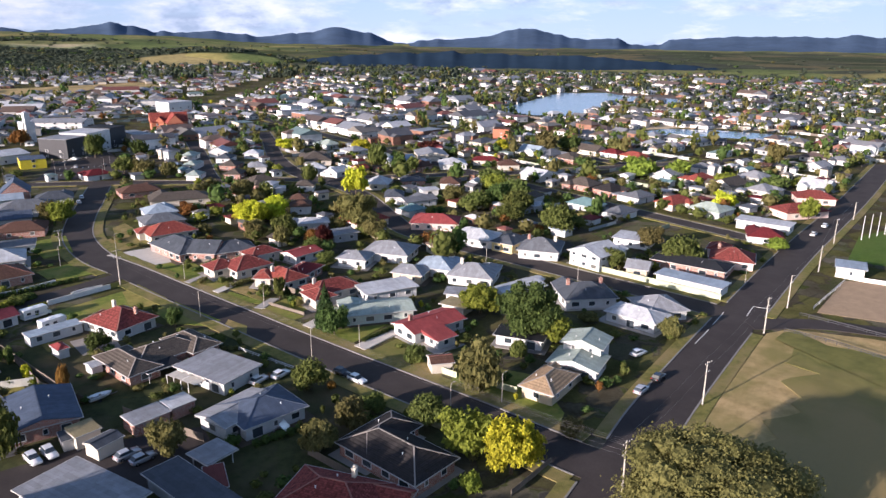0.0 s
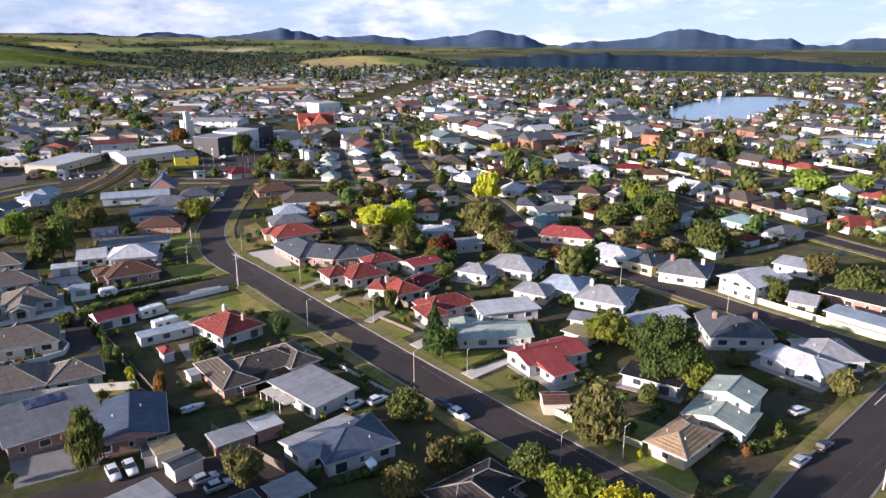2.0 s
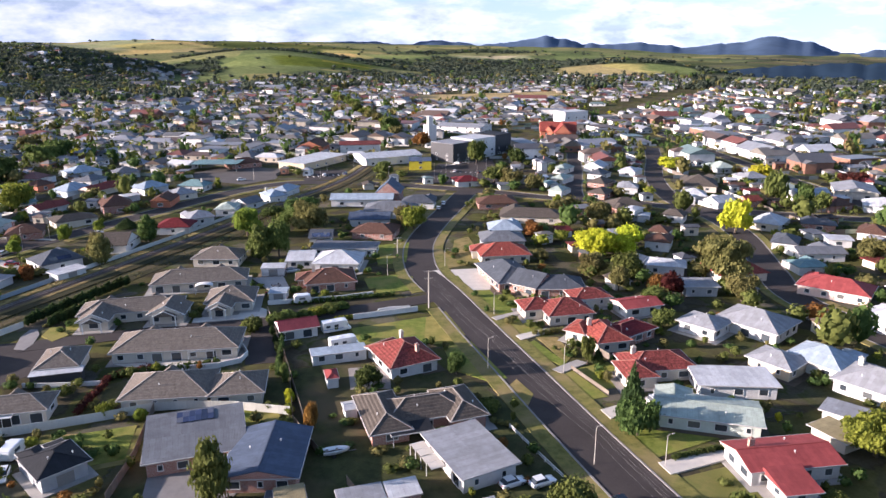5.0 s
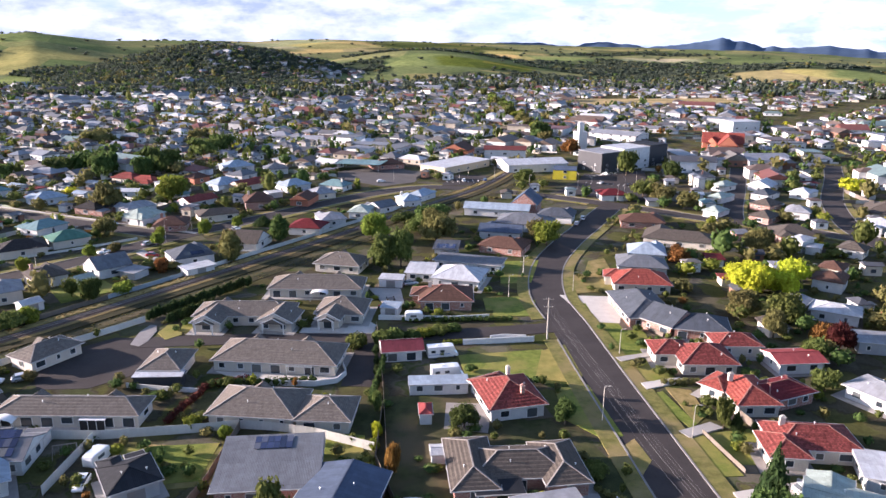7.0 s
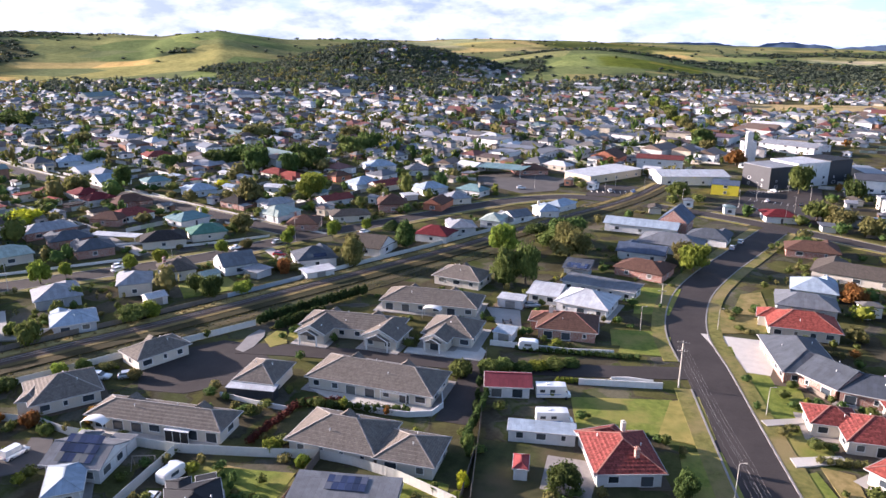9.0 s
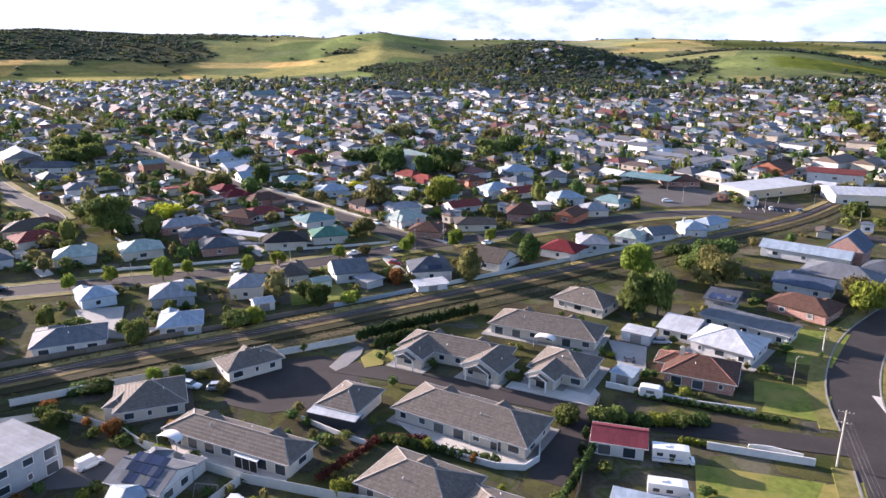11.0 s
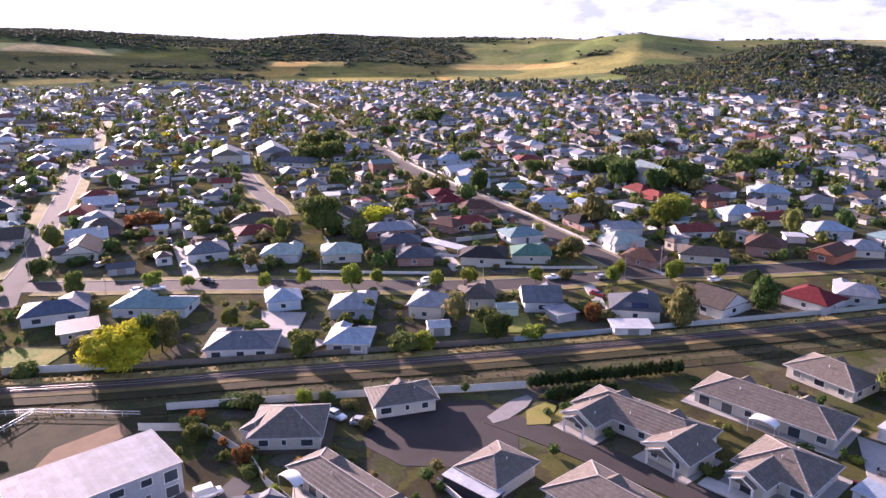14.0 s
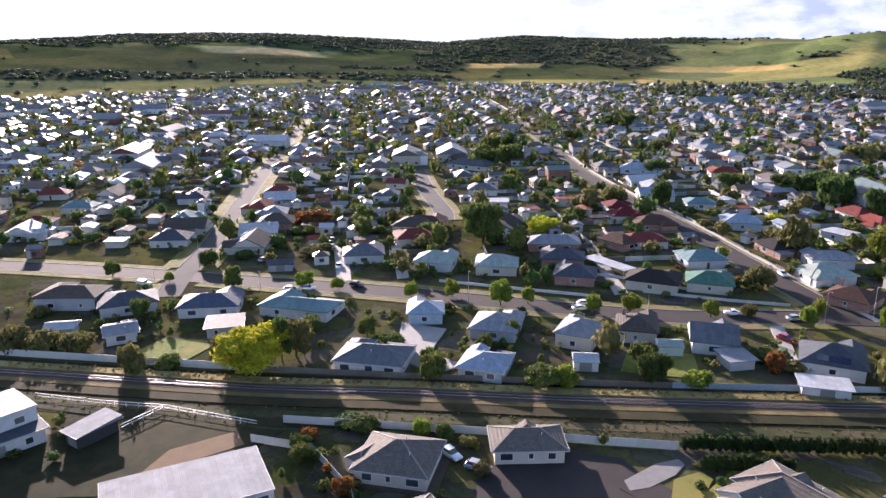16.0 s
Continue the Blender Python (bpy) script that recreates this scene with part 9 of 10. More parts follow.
def aprons():
    """Concrete paths, gravel and garden beds round the houses near the path."""
    rng = random.Random(8)
    for root, m, w, d in list(WINGS):
        mm = root.matrix_basis @ m
        if root.get("group") not in ("houses", "garages") and rng.random() < 0.5 or math.hypot(mm.translation.x, mm.translation.y - 40) > 170 or min(w, d) < 5:
            continue
        if rng.random() < 0.35:
            continue
        g = [rng.uniform(0.3, 1.4) for _ in range(4)]
        X, Y = w / 2, d / 2
        q = [mm @ Vector((a, b, 0)) for a, b in ((-X - g[3], -Y - g[0]), (X + g[1], -Y - g[0]), (X + g[1], Y + g[2]), (-X - g[3], Y + g[2]))]
        mat, word = rng.choice([(CONCRETE, "pale concrete path"), (GRAVEL, "gravel path"), (DIRT, "dark garden bed")])
        patch("garden_bed" if mat == DIRT else "paving", mat, word + " round the house", *[(p.x, p.y) for p in q])


aprons()
WET = [RIVER, REACH]


def inside(poly, x, y):
    odd = False
    for (x0, y0), (x1, y1) in zip(poly, poly[1:] + poly[:1]):
        if (y0 > y) != (y1 > y) and x < x0 + (y - y0) * (x1 - x0) / (y1 - y0):
            odd = not odd
    return odd


def in_water(x, y):
    return any(inside(p, x, y) for p in OPEN) or any(inside(p, x, y) or min(math.hypot(x - q[0], y - q[1]) for q in p) < 10 for p in WET)


def on_hard(x, y):
    return any(abs(x - p[0][0]) < 45 and abs(y - p[0][1]) < 45 and inside(p, x, y) for p in HARD)


def lots():
    """Building plots along the street grids: x, y, turn, row."""
    rng = random.Random(11)
    out = []
    ux, uy, nx, ny = -0.93, 0.367, 0.367, 0.93
    for k in range(-7, 19):
        c = 19.4 + 87 * k
        for side in (-1, 1):
            for row, off in ((0, 15.5), (1, 33)):
                s = -200 + rng.uniform(0, 15)
                while s < 1650:
                    s += rng.uniform(13.5, 17) if row == 0 else rng.uniform(13, 22)
                    n = c + side * (off + rng.uniform(-3, 3.5)) + (rng.uniform(-9, 9) if s > 330 else 0)
                    x, y = ux * s + nx * n, uy * s + ny * n
                    # north-west of the railway street only
                    if (x + 190) * 0.757 - (y - 145) * 0.655 < -22 and (s % 190) > 12:
                        out.append((x, y, math.degrees(math.atan2(uy, ux)) + (0 if side < 0 else 180), row))
    for k in range(-2, 15):
        for side in (-1, 1):
            for row, off in ((0, 15.5), (1, 33)):
                t = 55 + rng.uniform(0, 15)
                while t < 1650:
                    t += rng.uniform(13.5, 17) if row == 0 else rng.uniform(13, 22)
                    x = 36 + 86.5 * k + t * 0.04 + side * (off + rng.uniform(-1.5, 1.5))
                    y = t
                    if (x + 190) * 0.757 - (y - 145) * 0.655 > 26 and (t % 175) > 12:
                        out.append((x, y, 90 + (0 if side < 0 else 180), row))
    rng.shuffle(out)
    return out


def knoll_lots():
    """Houses among the trees on the knoll behind the town."""
    rng = random.Random(17)
    out = []
    for _ in range(95):
        b, r = radians(rng.uniform(9, 21)), rng.uniform(1190, 1560)
        out.append((-r * math.sin(b), 20 + r * math.cos(b), rng.uniform(0, 180), 3))
    return out


LOTS = [l for l in lots() if abs(math.degrees(math.atan2(-l[0], l[1] - 20)) - 8) < 96 and not in_water(l[0], l[1])]
LOTS.sort(key=lambda l: math.hypot(l[0], l[1] - 20) + 1e-3 * l[3])
STYLES = [("grey", "white", "hip"), ("slate", "white", "hip"), ("taupe", "brick", "hip"), ("brown", "brick", "hip"), ("silver", "cream", "hip"), ("white", "white", "gable"), ("redtile", "cream", "hip"), ("pale", "white", "gable"), ("black", "brick", "hip"), ("teal", "white", "hip"), ("sage", "white", "hip"), ("taupe", "cream", "gable"), ("maroon", "white", "hip"), ("silver", "white", "gable"), ("grey", "brick", "hip"), ("orange", "cream", "hip")]
WORDS = {"grey": "grey steel", "slate": "dark grey steel", "taupe": "weathered brown tiled", "brown": "brown tiled", "silver": "pale grey steel", "white": "white steel", "redtile": "red tiled", "pale": "pale blue steel", "black": "charcoal tiled", "teal": "teal steel", "sage": "sage green steel", "maroon": "maroon tiled", "orange": "orange tiled"}
WWORD = {"white": "white weatherboard", "brick": "red brick", "cream": "cream rendered"}
PROTO = {}


def by_hand(x, y):
    """The blocks nearest the path, whose houses and plants are placed one by one."""
    near_side = (x + 172) * 0.8 - (y - 61) * 0.6 > 0
    return math.hypot(x, y - 20) < 62 or (near_side and x < 60 and y < 325) or (near_side and x < 215 and y < 110)


_rng = random.Random(5)
mid, far_lots, mid_lots = 0, [], []
for x, y, rz, row in LOTS:
    r = math.hypot(x, y - 20)
    if by_hand(x, y):
        continue
    big = row == 0
    if not free(x, y, 7.4 if big else 4.0):
        continue
    if r > 430 or mid > 150:
        far_lots.append((x, y, rz, row))
        continue
    if not big and _rng.random() < 0.2:
        continue
    mid += 1
    mid_lots.append((x, y, 7.0 if big else 4.0))
    st = _rng.randrange(len(STYLES))
    key = (st, big)
    m = pose(x, y, 0, 0, 0, rz + _rng.choice([0, 90, 180, 270]) + _rng.uniform(-6, 6))
    TAKEN = np.concatenate([TAKEN, [(x, y, 7.4 if big else 4.0)]])
    if key in PROTO:
        copy_thing(PROTO[key], m)
    else:
        rf, wl, kd = STYLES[st]
        if big:
            w, d = 13 + (st % 4) * 0.9, 10 + (st % 3)
            ws = [(x, y, 0, w, d, 2.8, kd, 24 + st % 4, "wwdw")]
            if st % 3 == 0:
                ws.append((x + w * 0.25, y - d * 0.45, 0, w * 0.45, d * 0.6, 2.78, "hip", 24, "w.ww"))
            PROTO[key] = house(f"{WWORD[wl]} house with a {WORDS[rf]} roof", ws, rf, wl, detail=1, chimney=1 if st % 4 == 1 else 0)
        else:
            PROTO[key] = house(f"{WWORD[wl]} garage with a {WORDS[rf]} roof", [(x, y, 0, 7.5, 6, 2.5, "gable" if st % 2 else "flat", 16, "g...")], rf, wl, detail=1, category="garage", name="garage", group="garages")
        PROTO[key].matrix_basis = m

# garden sheds and sleep-outs behind the houses
_near = [(x, y) for x, y, rz, row in far_lots if math.hypot(x, y - 20) < 640]
_sheds = []
for x, y, rz, row in LOTS:
    r = math.hypot(x, y - 20)
    if r > 560:
        break
    for _k in range(2):
        sx, sy = x + _rng.uniform(-17, 17), y + _rng.uniform(-17, 17)
        if by_hand(sx, sy) or on_hard(sx, sy) or in_water(sx, sy) or not free(sx, sy, 3.6):
            continue
        if any(abs(sx - p[0]) < 11 and abs(sy - p[1]) < 11 for p in _near) or any(abs(sx - p[0]) < 8 and abs(sy - p[1]) < 8 for p in _sheds):
            continue
        _sheds.append((sx, sy))
        far_lots.append((sx, sy, rz, 2))
TAKEN = np.concatenate([TAKEN, [(a, b, 3.4) for a, b in _sheds]])


def random_ramp(mat, stops, rough, streak=0.25, gloss=0.05):
    nt, bsdf, out = nodes_of(mat)
    geo = nt.nodes.new("ShaderNodeNewGeometry")
    c = ramp_node(nt, geo.outputs["Random Per Island"], stops, True)
    n = noise_node(nt, streak, 5, 0.7)
    col = mix_node(nt, 0.8, c.outputs[0], ramp_node(nt, n.outputs[0], [(0.3, (0.7, 0.7, 0.7)), (0.7, (1.15, 1.15, 1.15))]).outputs[0], "MULTIPLY")
    nt.links.new(col, bsdf.inputs["Base Color"])
    bsdf.inputs["Roughness"].default_value = rough
    bsdf.inputs["Specular IOR Level"].default_value = gloss
    return mat


FAR_ROOF = random_ramp(bpy.data.materials.new("far_roofs"), [(0.0, (0.105, 0.105, 0.107)), (0.14, (0.065, 0.068, 0.076)), (0.28, (0.16, 0.165, 0.175)), (0.40, (0.11, 0.078, 0.060)), (0.50, (0.21, 0.22, 0.24)), (0.59, (0.085, 0.062, 0.052)), (0.67, (0.145, 0.055, 0.042)), (0.74, (0.17, 0.185, 0.205)), (0.83, (0.13, 0.12, 0.105)), (0.91, (0.42, 0.43, 0.44)), (0.97, (0.12, 0.17, 0.165))], 0.55, gloss=0.3)
FAR_WALL = random_ramp(bpy.data.materials.new("far_walls"), [(0.0, (0.55, 0.54, 0.52)), (0.35, (0.45, 0.40, 0.32)), (0.55, (0.22, 0.12, 0.085)), (0.68, (0.36, 0.345, 0.33)), (0.82, (0.68, 0.68, 0.67))], 0.8)
FAR_GLASS = glass_mat("far_glass")


def far_houses():
    """Hipped, gabled and flat houses over the far blocks, with dark windows set into their sides."""
    rng = random.Random(21)
    s = Shape()
    for x, y, rz, row in far_lots + knoll_lots():
        if rng.random() < (0.04 if row in (0, 3) else 0.35):
            continue
        r, b = math.hypot(x, y - 20), math.degrees(math.atan2(-x, y - 20))
        if r > float(interp(b, PLAIN_END)) + 60 and row < 3:
            continue
        if b < -36 and r > 640 and rng.random() < 0.4:
            continue
        shops = math.hypot((x - 190) / 1.5, y - 480) < 190
        z = float(land(x, y))
        w, d, h = rng.uniform(11, 18), rng.uniform(8.5, 12), rng.uniform(2.7, 3.3)
        kind = rng.choice(["hip", "hip", "gable"])
        if row == 3:
            h = rng.uniform(3, 6)
        elif row:
            w, d = (rng.uniform(6, 10), rng.uniform(5, 7)) if row == 1 else (rng.uniform(4.5, 6.5), rng.uniform(3.5, 5))
        if rng.random() < 0.06:
            h = 5.4
        if shops and row < 2 and rng.random() < 0.34:
            w, d, h, kind = rng.uniform(14, 28), rng.uniform(11, 19), rng.uniform(3.6, 6.5), rng.choice(["flat", "gable"])
        elif row < 2 and rng.random() < 0.02:
            w, d, h, kind = rng.uniform(22, 40), rng.uniform(14, 20), rng.uniform(4.5, 6), "gable"
        rs, rise, _ = roof_shape(w, d, h, kind, rng.uniform(20, 27))
        a = radians(rz + rng.choice([0, 90]) + rng.uniform(-9, 9))
        ca, sa = math.cos(a), math.sin(a)
        tf = lambda p: (x + p[0] * ca - p[1] * sa, y + p[0] * sa + p[1] * ca, z + p[2])
        s.add([tf(p) for p in rs.v], rs.f, 0)
        X, Y = w / 2 - 0.4, d / 2 - 0.4
        base = [(-X, -Y), (X, -Y), (X, Y), (-X, Y)]
        s.add([tf((p[0], p[1], -1)) for p in base] + [tf((p[0], p[1], h - 0.1)) for p in base], [(0, 1, 5, 4), (1, 2, 6, 5), (2, 3, 7, 6), (3, 0, 4, 7)], 1)
        if kind != "flat" and rng.random() < 0.75:
            # a cross wing or lean-to
            w2, d2 = w * rng.uniform(0.35, 0.5), d * rng.uniform(0.6, 0.9)
            px, py = rng.choice([-1, 1]) * (w - w2) * 0.45, rng.choice([-1, 1]) * d * rng.uniform(0.3, 0.5)
            s2, _, _ = roof_shape(w2, d2, h - 0.1, rng.choice(["hip", "gy", "flat"]), 23)
            s.add([tf((p[0] + px, p[1] + py, p[2])) for p in s2.v], s2.f, 0)
            b2 = [(px - w2 / 2 + 0.4, py - d2 / 2 + 0.4), (px + w2 / 2 - 0.4, py - d2 / 2 + 0.4), (px + w2 / 2 - 0.4, py + d2 / 2 - 0.4), (px - w2 / 2 + 0.4, py + d2 / 2 - 0.4)]
            s.add([tf((p[0], p[1], -1)) for p in b2] + [tf((p[0], p[1], h - 0.2)) for p in b2], [(0, 1, 5, 4), (1, 2, 6, 5), (2, 3, 7, 6), (3, 0, 4, 7)], 1)
        if r < 900:
            for sx, sy, ln in ((0, -1, w), (0, 1, w), (1, 0, d), (-1, 0, d)):
                for k in range(int(ln // 4.5)):
                    u = (k + 0.5) / int(ln // 4.5) * ln - ln / 2
                    c = (sx * (X + 0.03), u) if sx else (u, sy * (Y + 0.03))
                    e = (0, 0.8) if sx else (0.8, 0)
                    s.add([tf((c[0] - e[0], c[1] - e[1], 0.9)), tf((c[0] + e[0], c[1] + e[1], 0.9)), tf((c[0] + e[0], c[1] + e[1], 2.1)), tf((c[0] - e[0], c[1] - e[1], 2.1))], [(0, 1, 2, 3)], 2)
    me = s.mesh("far_houses", FAR_ROOF, FAR_WALL, FAR_GLASS)
    tagged(new("far_houses", me), "many small houses with grey, white and red roofs across the plain", "houses", "", "stuff")


far_houses()


def far_trees():
    """Garden trees across the far blocks, shelter belts and the woods on the hills."""
    rng = np.random.default_rng(9)
    groups = {k: ([], []) for k in ("green", "dark", "olive", "lime", "autumn", "yellow", "hill")}
    sum_v = dict.fromkeys(groups, 0)
    pts = []
    for x, y, rz, row in LOTS:
        r = math.hypot(x, y - 20)
        if by_hand(x, y) or r > float(interp(math.degrees(math.atan2(-x, y - 20)), PLAIN_END)) + 40:
            continue
        for _ in range(4 if r < 480 else 3 if r < 800 else 2):
            if rng.random() < 0.62:
                a, far = rng.uniform(0, 6.28), rng.uniform(7, 13)
                tx, ty = x + math.cos(a) * far, y + math.sin(a) * far
                if (r > 480 or free(tx, ty, 0.3)) and not by_hand(tx, ty):
                    tall = rng.random() < 0.08
                    pts.append((tx, ty, rng.uniform(3, 4.8) if tall else rng.uniform(1.5, 3.7), rng.uniform(7, 12) if tall else rng.uniform(2.6, 6.2), 0))
    for x, y, rad in mid_lots:
        for _ in range(7):
            a = rng.uniform(0, 6.28)
            tx, ty = x + math.cos(a) * (rad + rng.uniform(0.5, 5)), y + math.sin(a) * (rad + rng.uniform(0.5, 5))
            if clear(tx, ty, 0.3) and not by_hand(tx, ty) and not (np.hypot(TAKEN[:, 0] - tx, TAKEN[:, 1] - ty) < TAKEN[:, 2] - 0.8).any():
                pts.append((tx, ty, rng.uniform(0.6, 1.7), rng.uniform(0.9, 2.8), 0))
    # shrubs round the houses and along the fences
    for root, m, w, d in WINGS:
        if root.get("group") != "houses":
            continue
        mm = root.matrix_basis @ m
        if math.hypot(mm.translation.x, mm.translation.y - 30) > 330:
            continue
        for _ in range(9):
            side, off = rng.integers(4), rng.uniform(1.2, 7.5)
            u = rng.uniform(-0.6, 0.6)
            q = ((u * w, -d / 2 - off), (w / 2 + off, u * d), (u * w, d / 2 + off), (-w / 2 - off, u * d))[side]
            p = mm @ Vector((q[0], q[1], 0))
            if clear(p.x, p.y, 0.4) and not on_hard(p.x, p.y):
                pts.append((p.x, p.y, rng.uniform(0.5, 1.6), rng.uniform(0.8, 2.6), 0))
    r, b = np.sqrt(rng.uniform(1000 ** 2, 2900 ** 2, 30000)), np.radians(rng.uniform(-80, 100, 30000))
    xs, ys = -r * np.sin(b), 20 + r * np.cos(b)
    _, w = zone_mix(xs, ys)
    keep = rng.random(30000) < w
    pts += [(x, y, rng.uniform(6.5, 9.5), rng.uniform(4, 6.5), 1) for x, y in zip(xs[keep], ys[keep])]

    # tree belts where the town meets the hills, and scrub beyond the river
    for _ in range(1500):
        b = rng.uniform(-45, 45)
        r = float(interp(b, PLAIN_END)) + rng.uniform(-230, 70)
        pts.append((-r * math.sin(radians(b)), 20 + r * math.cos(radians(b)), rng.uniform(3.5, 6.5), rng.uniform(6, 12), 2))
    for _ in range(1300):
        b, r = radians(rng.uniform(-78, -36)), math.sqrt(rng.uniform(640 ** 2, 1350 ** 2))
        pts.append((-r * math.sin(b), 20 + r * math.cos(b), rng.uniform(3, 6), rng.uniform(4, 9), 3))

    # the wooded knoll behind the town
    for _ in range(4200):
        b, r = radians(rng.uniform(11, 33)), rng.uniform(1080, 1600)
        x, y = -r * math.sin(b), 20 + r * math.cos(b)
        if zone_mix(np.array([x]), np.array([y]))[1][0] > 0.5:
            pts.append((x, y, rng.uniform(3.5, 6), rng.uniform(5, 9), 2))

    def make_form(cnt, size, body, m):
        """A unit tree: leaf clumps round a dense core on a stem."""
        p = rng.normal(size=(cnt, 3))
        p /= np.linalg.norm(p, axis=1)[:, None]
        p[:, 2] *= np.where(p[:, 2] < 0, 0.75, 1)
        c = p * (0.8 + 0.25 * rng.random((cnt, 1))) * (1, 1, 0.42) + (0, 0, 0.56)
        nrm = p + rng.normal(size=(cnt, 3)) * 0.5
        nrm /= np.linalg.norm(nrm, axis=1)[:, None]
        a = np.cross(nrm, rng.normal(size=(cnt, 3)))
        a /= np.linalg.norm(a, axis=1)[:, None]
        sz = size * (0.7 + 0.6 * rng.random((cnt, 1)))
        a, bb = a * sz, np.cross(nrm, a) * sz
        # the height is scaled apart, so flatten the clumps to match
        a[:, 2] *= 0.5
        bb[:, 2] *= 0.5
        vs = list(np.stack([c - a, c - bb, c + a, c + bb], 1).reshape(-1, 3))
        fs = [(4 * i, 4 * i + 1, 4 * i + 2, 4 * i + 3) for i in range(cnt)]
        k = len(vs)
        for zz, rr in body:
            vs += [(math.cos(6.283 * j / m) * rr * rng.uniform(0.8, 1.1), math.sin(6.283 * j / m) * rr * rng.uniform(0.8, 1.1), zz) for j in range(m)]
        for q in range(len(body) - 1):
            fs += [(k + q * m + j, k + q * m + (j + 1) % m, k + (q + 1) * m + (j + 1) % m, k + (q + 1) * m + j) for j in range(m)]
        return np.array(vs), np.array(fs)

    stem = ((0, 0.06), (0.14, 0.08), (0.3, 0.62), (0.6, 0.78), (0.88, 0.3))
    low = ((0, 0.08), (0.4, 0.5), (0.8, 0.12))
    spec = {"near": (120, 0.145, stem, 6), "near_small": (70, 0.21, stem, 6), "mid": (56, 0.20, stem, 6), "mid_small": (26, 0.29, low, 5), "far": (17, 0.36, low, 4), "end": (9, 0.46, low, 3), "wood": (10, 0.36, ((0, 0.08), (0.3, 0.75), (0.8, 0.4)), 4)}
    forms = {k: [make_form(*v) for _ in range(8)] for k, v in spec.items()}
    for x, y, rad, h, wood in pts:
        if in_water(x, y):
            continue
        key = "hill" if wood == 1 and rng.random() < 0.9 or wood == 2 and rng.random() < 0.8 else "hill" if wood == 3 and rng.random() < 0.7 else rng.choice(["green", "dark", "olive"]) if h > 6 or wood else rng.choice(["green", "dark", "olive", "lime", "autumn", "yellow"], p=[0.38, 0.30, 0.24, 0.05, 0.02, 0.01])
        rr = math.hypot(x, y - 30)
        small = rad < 1.2
        lod = "wood" if wood else ("near_small" if small else "near") if rr < 190 else ("mid_small" if small else "mid") if rr < 400 else "far" if rr < 800 else "end"
        v, f = forms[lod][rng.integers(8)]
        a = rng.uniform(0, 6.28)
        ca, sa = math.cos(a) * rad, math.sin(a) * rad
        vs, fs = groups[str(key)]
        fs.append(f + sum_v[str(key)])
        vs.append(np.stack([x + v[:, 0] * ca - v[:, 1] * sa, y + v[:, 0] * sa + v[:, 1] * ca, float(land(x, y)) + v[:, 2] * h], 1))
        sum_v[str(key)] += len(v)
    for key, (vs, fs) in groups.items():
        v, f = np.concatenate(vs), np.concatenate(fs)
        me = bpy.data.meshes.new("far_trees")
        me.vertices.add(len(v))
        me.vertices.foreach_set("co", v.ravel())
        me.loops.add(f.size)
        me.loops.foreach_set("vertex_index", f.ravel().astype(np.int32))
        me.polygons.add(len(f))
        me.polygons.foreach_set("loop_start", (np.arange(len(f)) * 4).astype(np.int32))
        me.update(calc_edges=True)
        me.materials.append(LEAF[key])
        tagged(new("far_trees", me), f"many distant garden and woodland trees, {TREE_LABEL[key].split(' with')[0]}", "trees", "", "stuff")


far_trees()


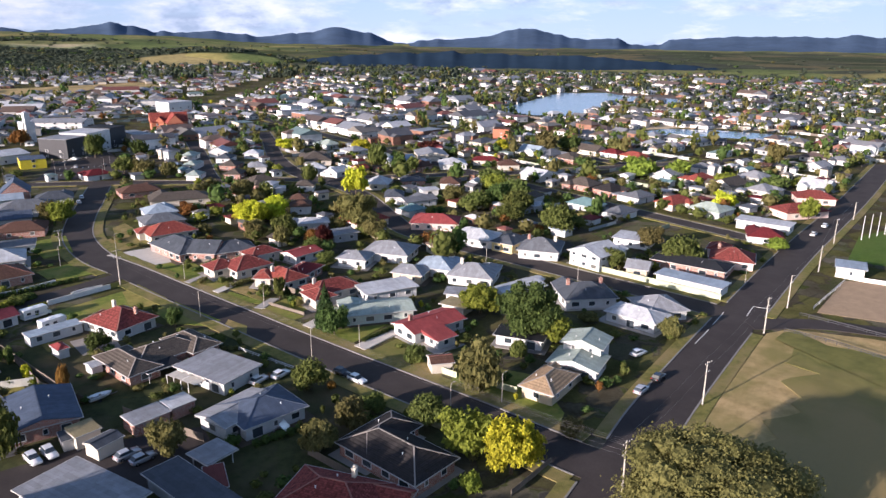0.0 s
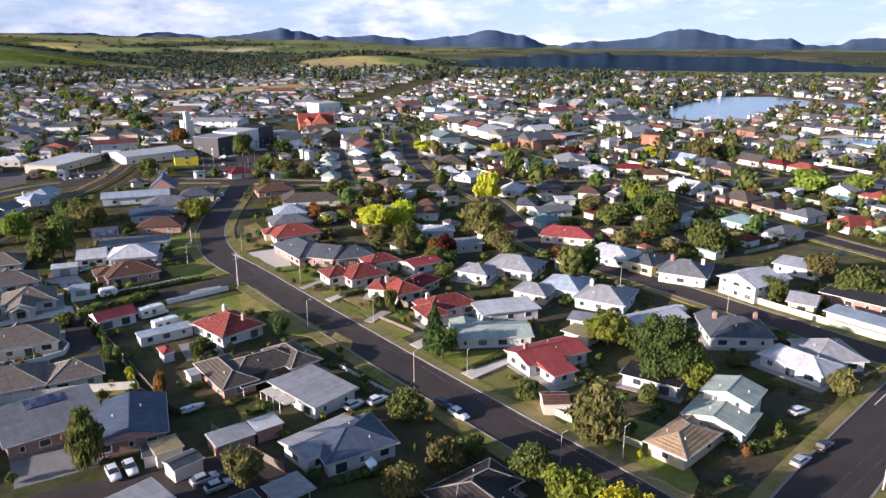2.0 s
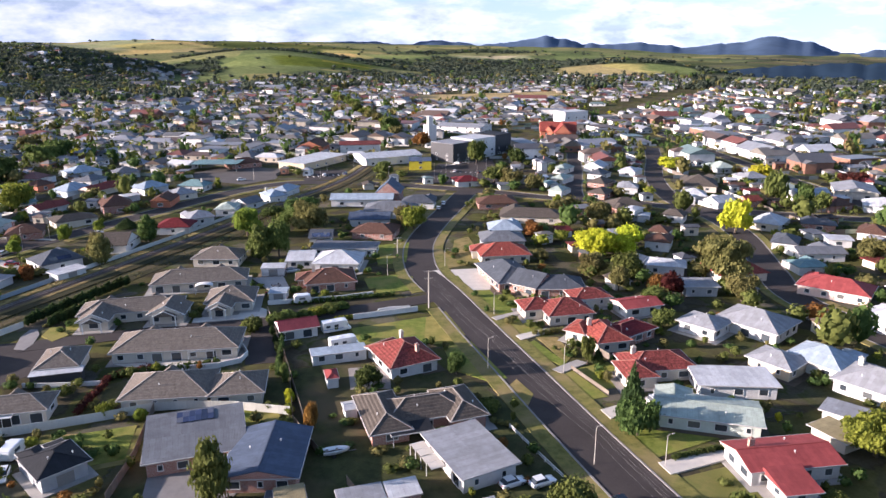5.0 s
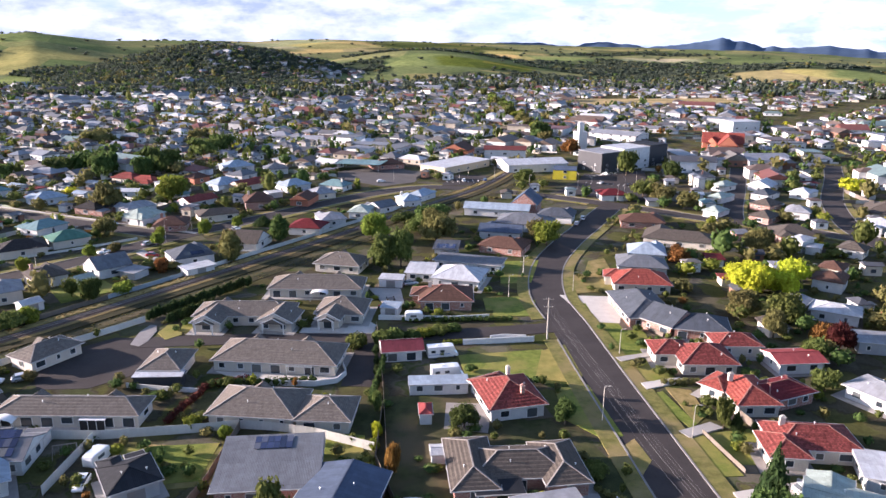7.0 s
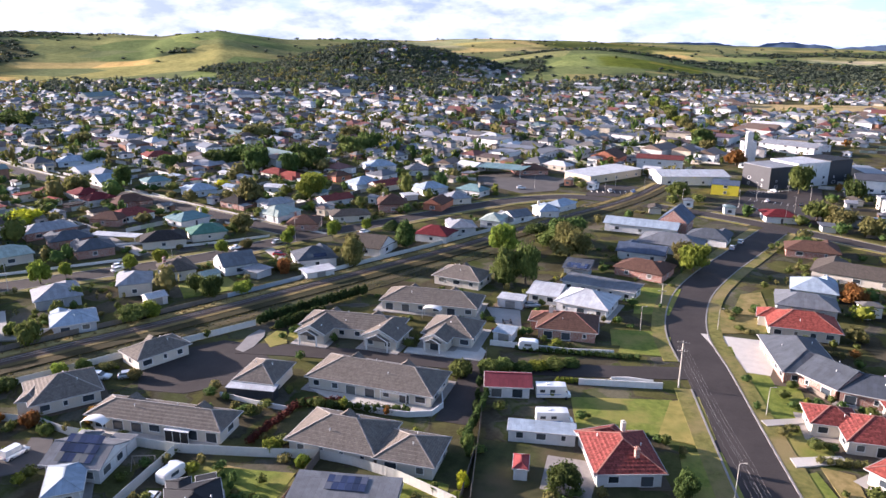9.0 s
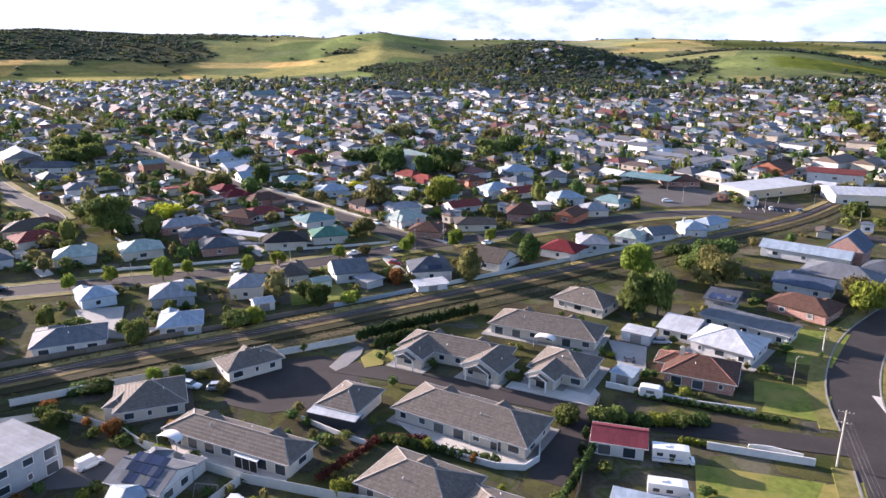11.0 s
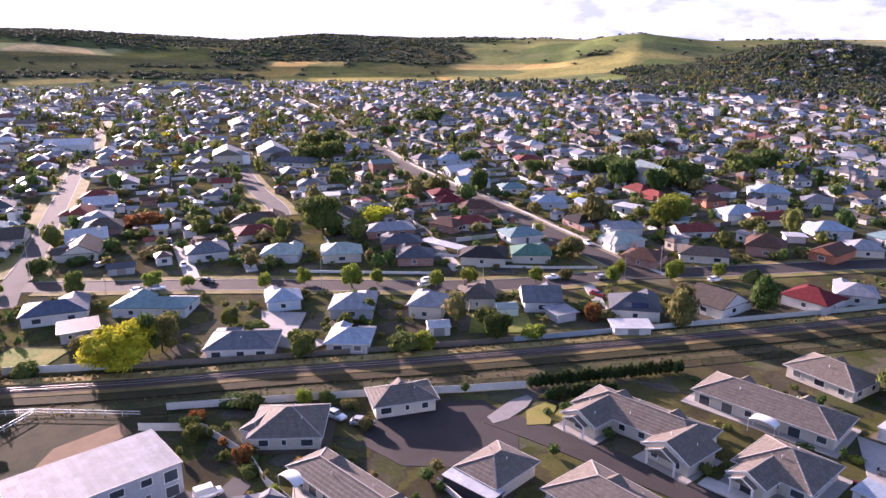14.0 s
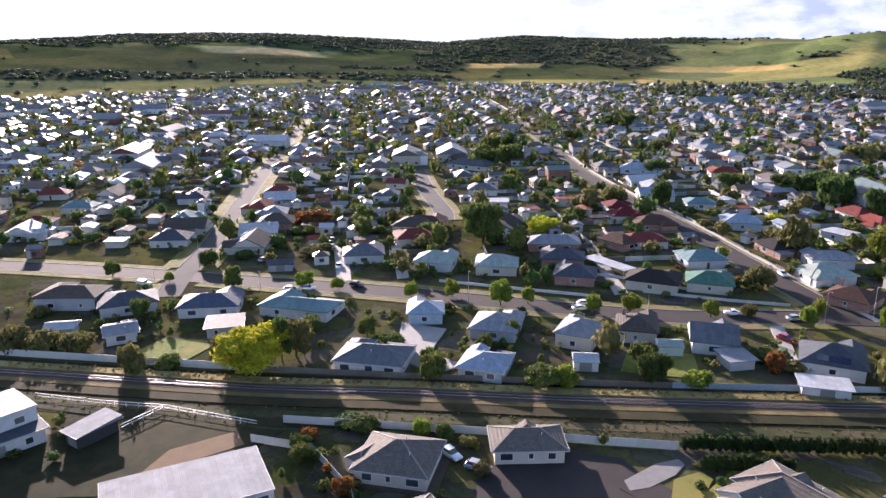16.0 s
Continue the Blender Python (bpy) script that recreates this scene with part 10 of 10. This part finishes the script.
def yard_fences():
    """Boundary fences between the blocks of houses."""
    rng = random.Random(31)
    s = Shape()

    def run(x0, y0, x1, y1, h):
        a, b = Vector((x0, y0, 0)), Vector((x1, y1, 0))
        n = max(1, int((b - a).length / 5))
        for i in range(n):
            p, q = a.lerp(b, i / n), a.lerp(b, (i + 1) / n)
            c = (p + q) / 2
            if not in_water(c.x, c.y) and clear(c.x, c.y, 0.6) and (len(TAKEN) == 0 or not (np.hypot(TAKEN[:, 0] - c.x, TAKEN[:, 1] - c.y) < TAKEN[:, 2] - 1.5).any()):
                s.beam((p.x, p.y, h / 2), (q.x, q.y, h / 2), 0.06, h)

    ux, uy, nx, ny = -0.93, 0.367, 0.367, 0.93
    for k in range(-4, 7):
        c = 19.4 + 87 * k
        at = lambda sv, nv: (ux * sv + nx * nv, uy * sv + ny * nv)
        for i in range(0, 45):
            sv = 40 + i * 16.5
            x, y = at(sv, c)
            if math.hypot(x, y - 20) > 620 or (x + 190) * 0.757 - (y - 145) * 0.655 > -24:
                continue
            run(*at(sv, c + 43.5), *at(sv + 16.5, c + 43.5), rng.choice([1.6, 1.7, 1.8]))
            for side in (-1, 1):
                if rng.random() < 0.75:
                    run(*at(sv + 8, c + side * rng.choice([6.5, 14, 20])), *at(sv + 8, c + side * 43.5), rng.choice([1.2, 1.6, 1.7]))
                if rng.random() < 0.6:
                    run(*at(sv, c + side * 6.5), *at(sv + 13, c + side * 6.5), rng.choice([0.8, 0.9, 1.1]))
    for k in range(1, 7):
        x0 = 36 + 86.5 * k
        for i in range(0, 36):
            t = 70 + i * 16.5
            if x0 < 200 and t < 210:
                continue
            run(x0 + 43 + t * 0.04, t, x0 + 43 + (t + 16.5) * 0.04, t + 16.5, rng.choice([1.6, 1.7, 1.8]))
            for side in (-1, 1):
                if rng.random() < 0.75:
                    run(x0 + side * rng.choice([6.5, 14, 20]) + t * 0.04, t + 8, x0 + side * 43 + t * 0.04, t + 8, rng.choice([1.2, 1.6, 1.7]))
    mat = random_ramp(bpy.data.materials.new("yard_fence"), [(0.0, (0.14, 0.12, 0.10)), (0.4, (0.40, 0.40, 0.36)), (0.6, (0.24, 0.26, 0.27)), (0.75, (0.52, 0.50, 0.46)), (0.9, (0.30, 0.33, 0.24))], 0.8)
    tagged(new("yard_fences", s.mesh("yard_fences", mat)), "many timber and steel boundary fences between yards", "fences", "", "stuff")


yard_fences()
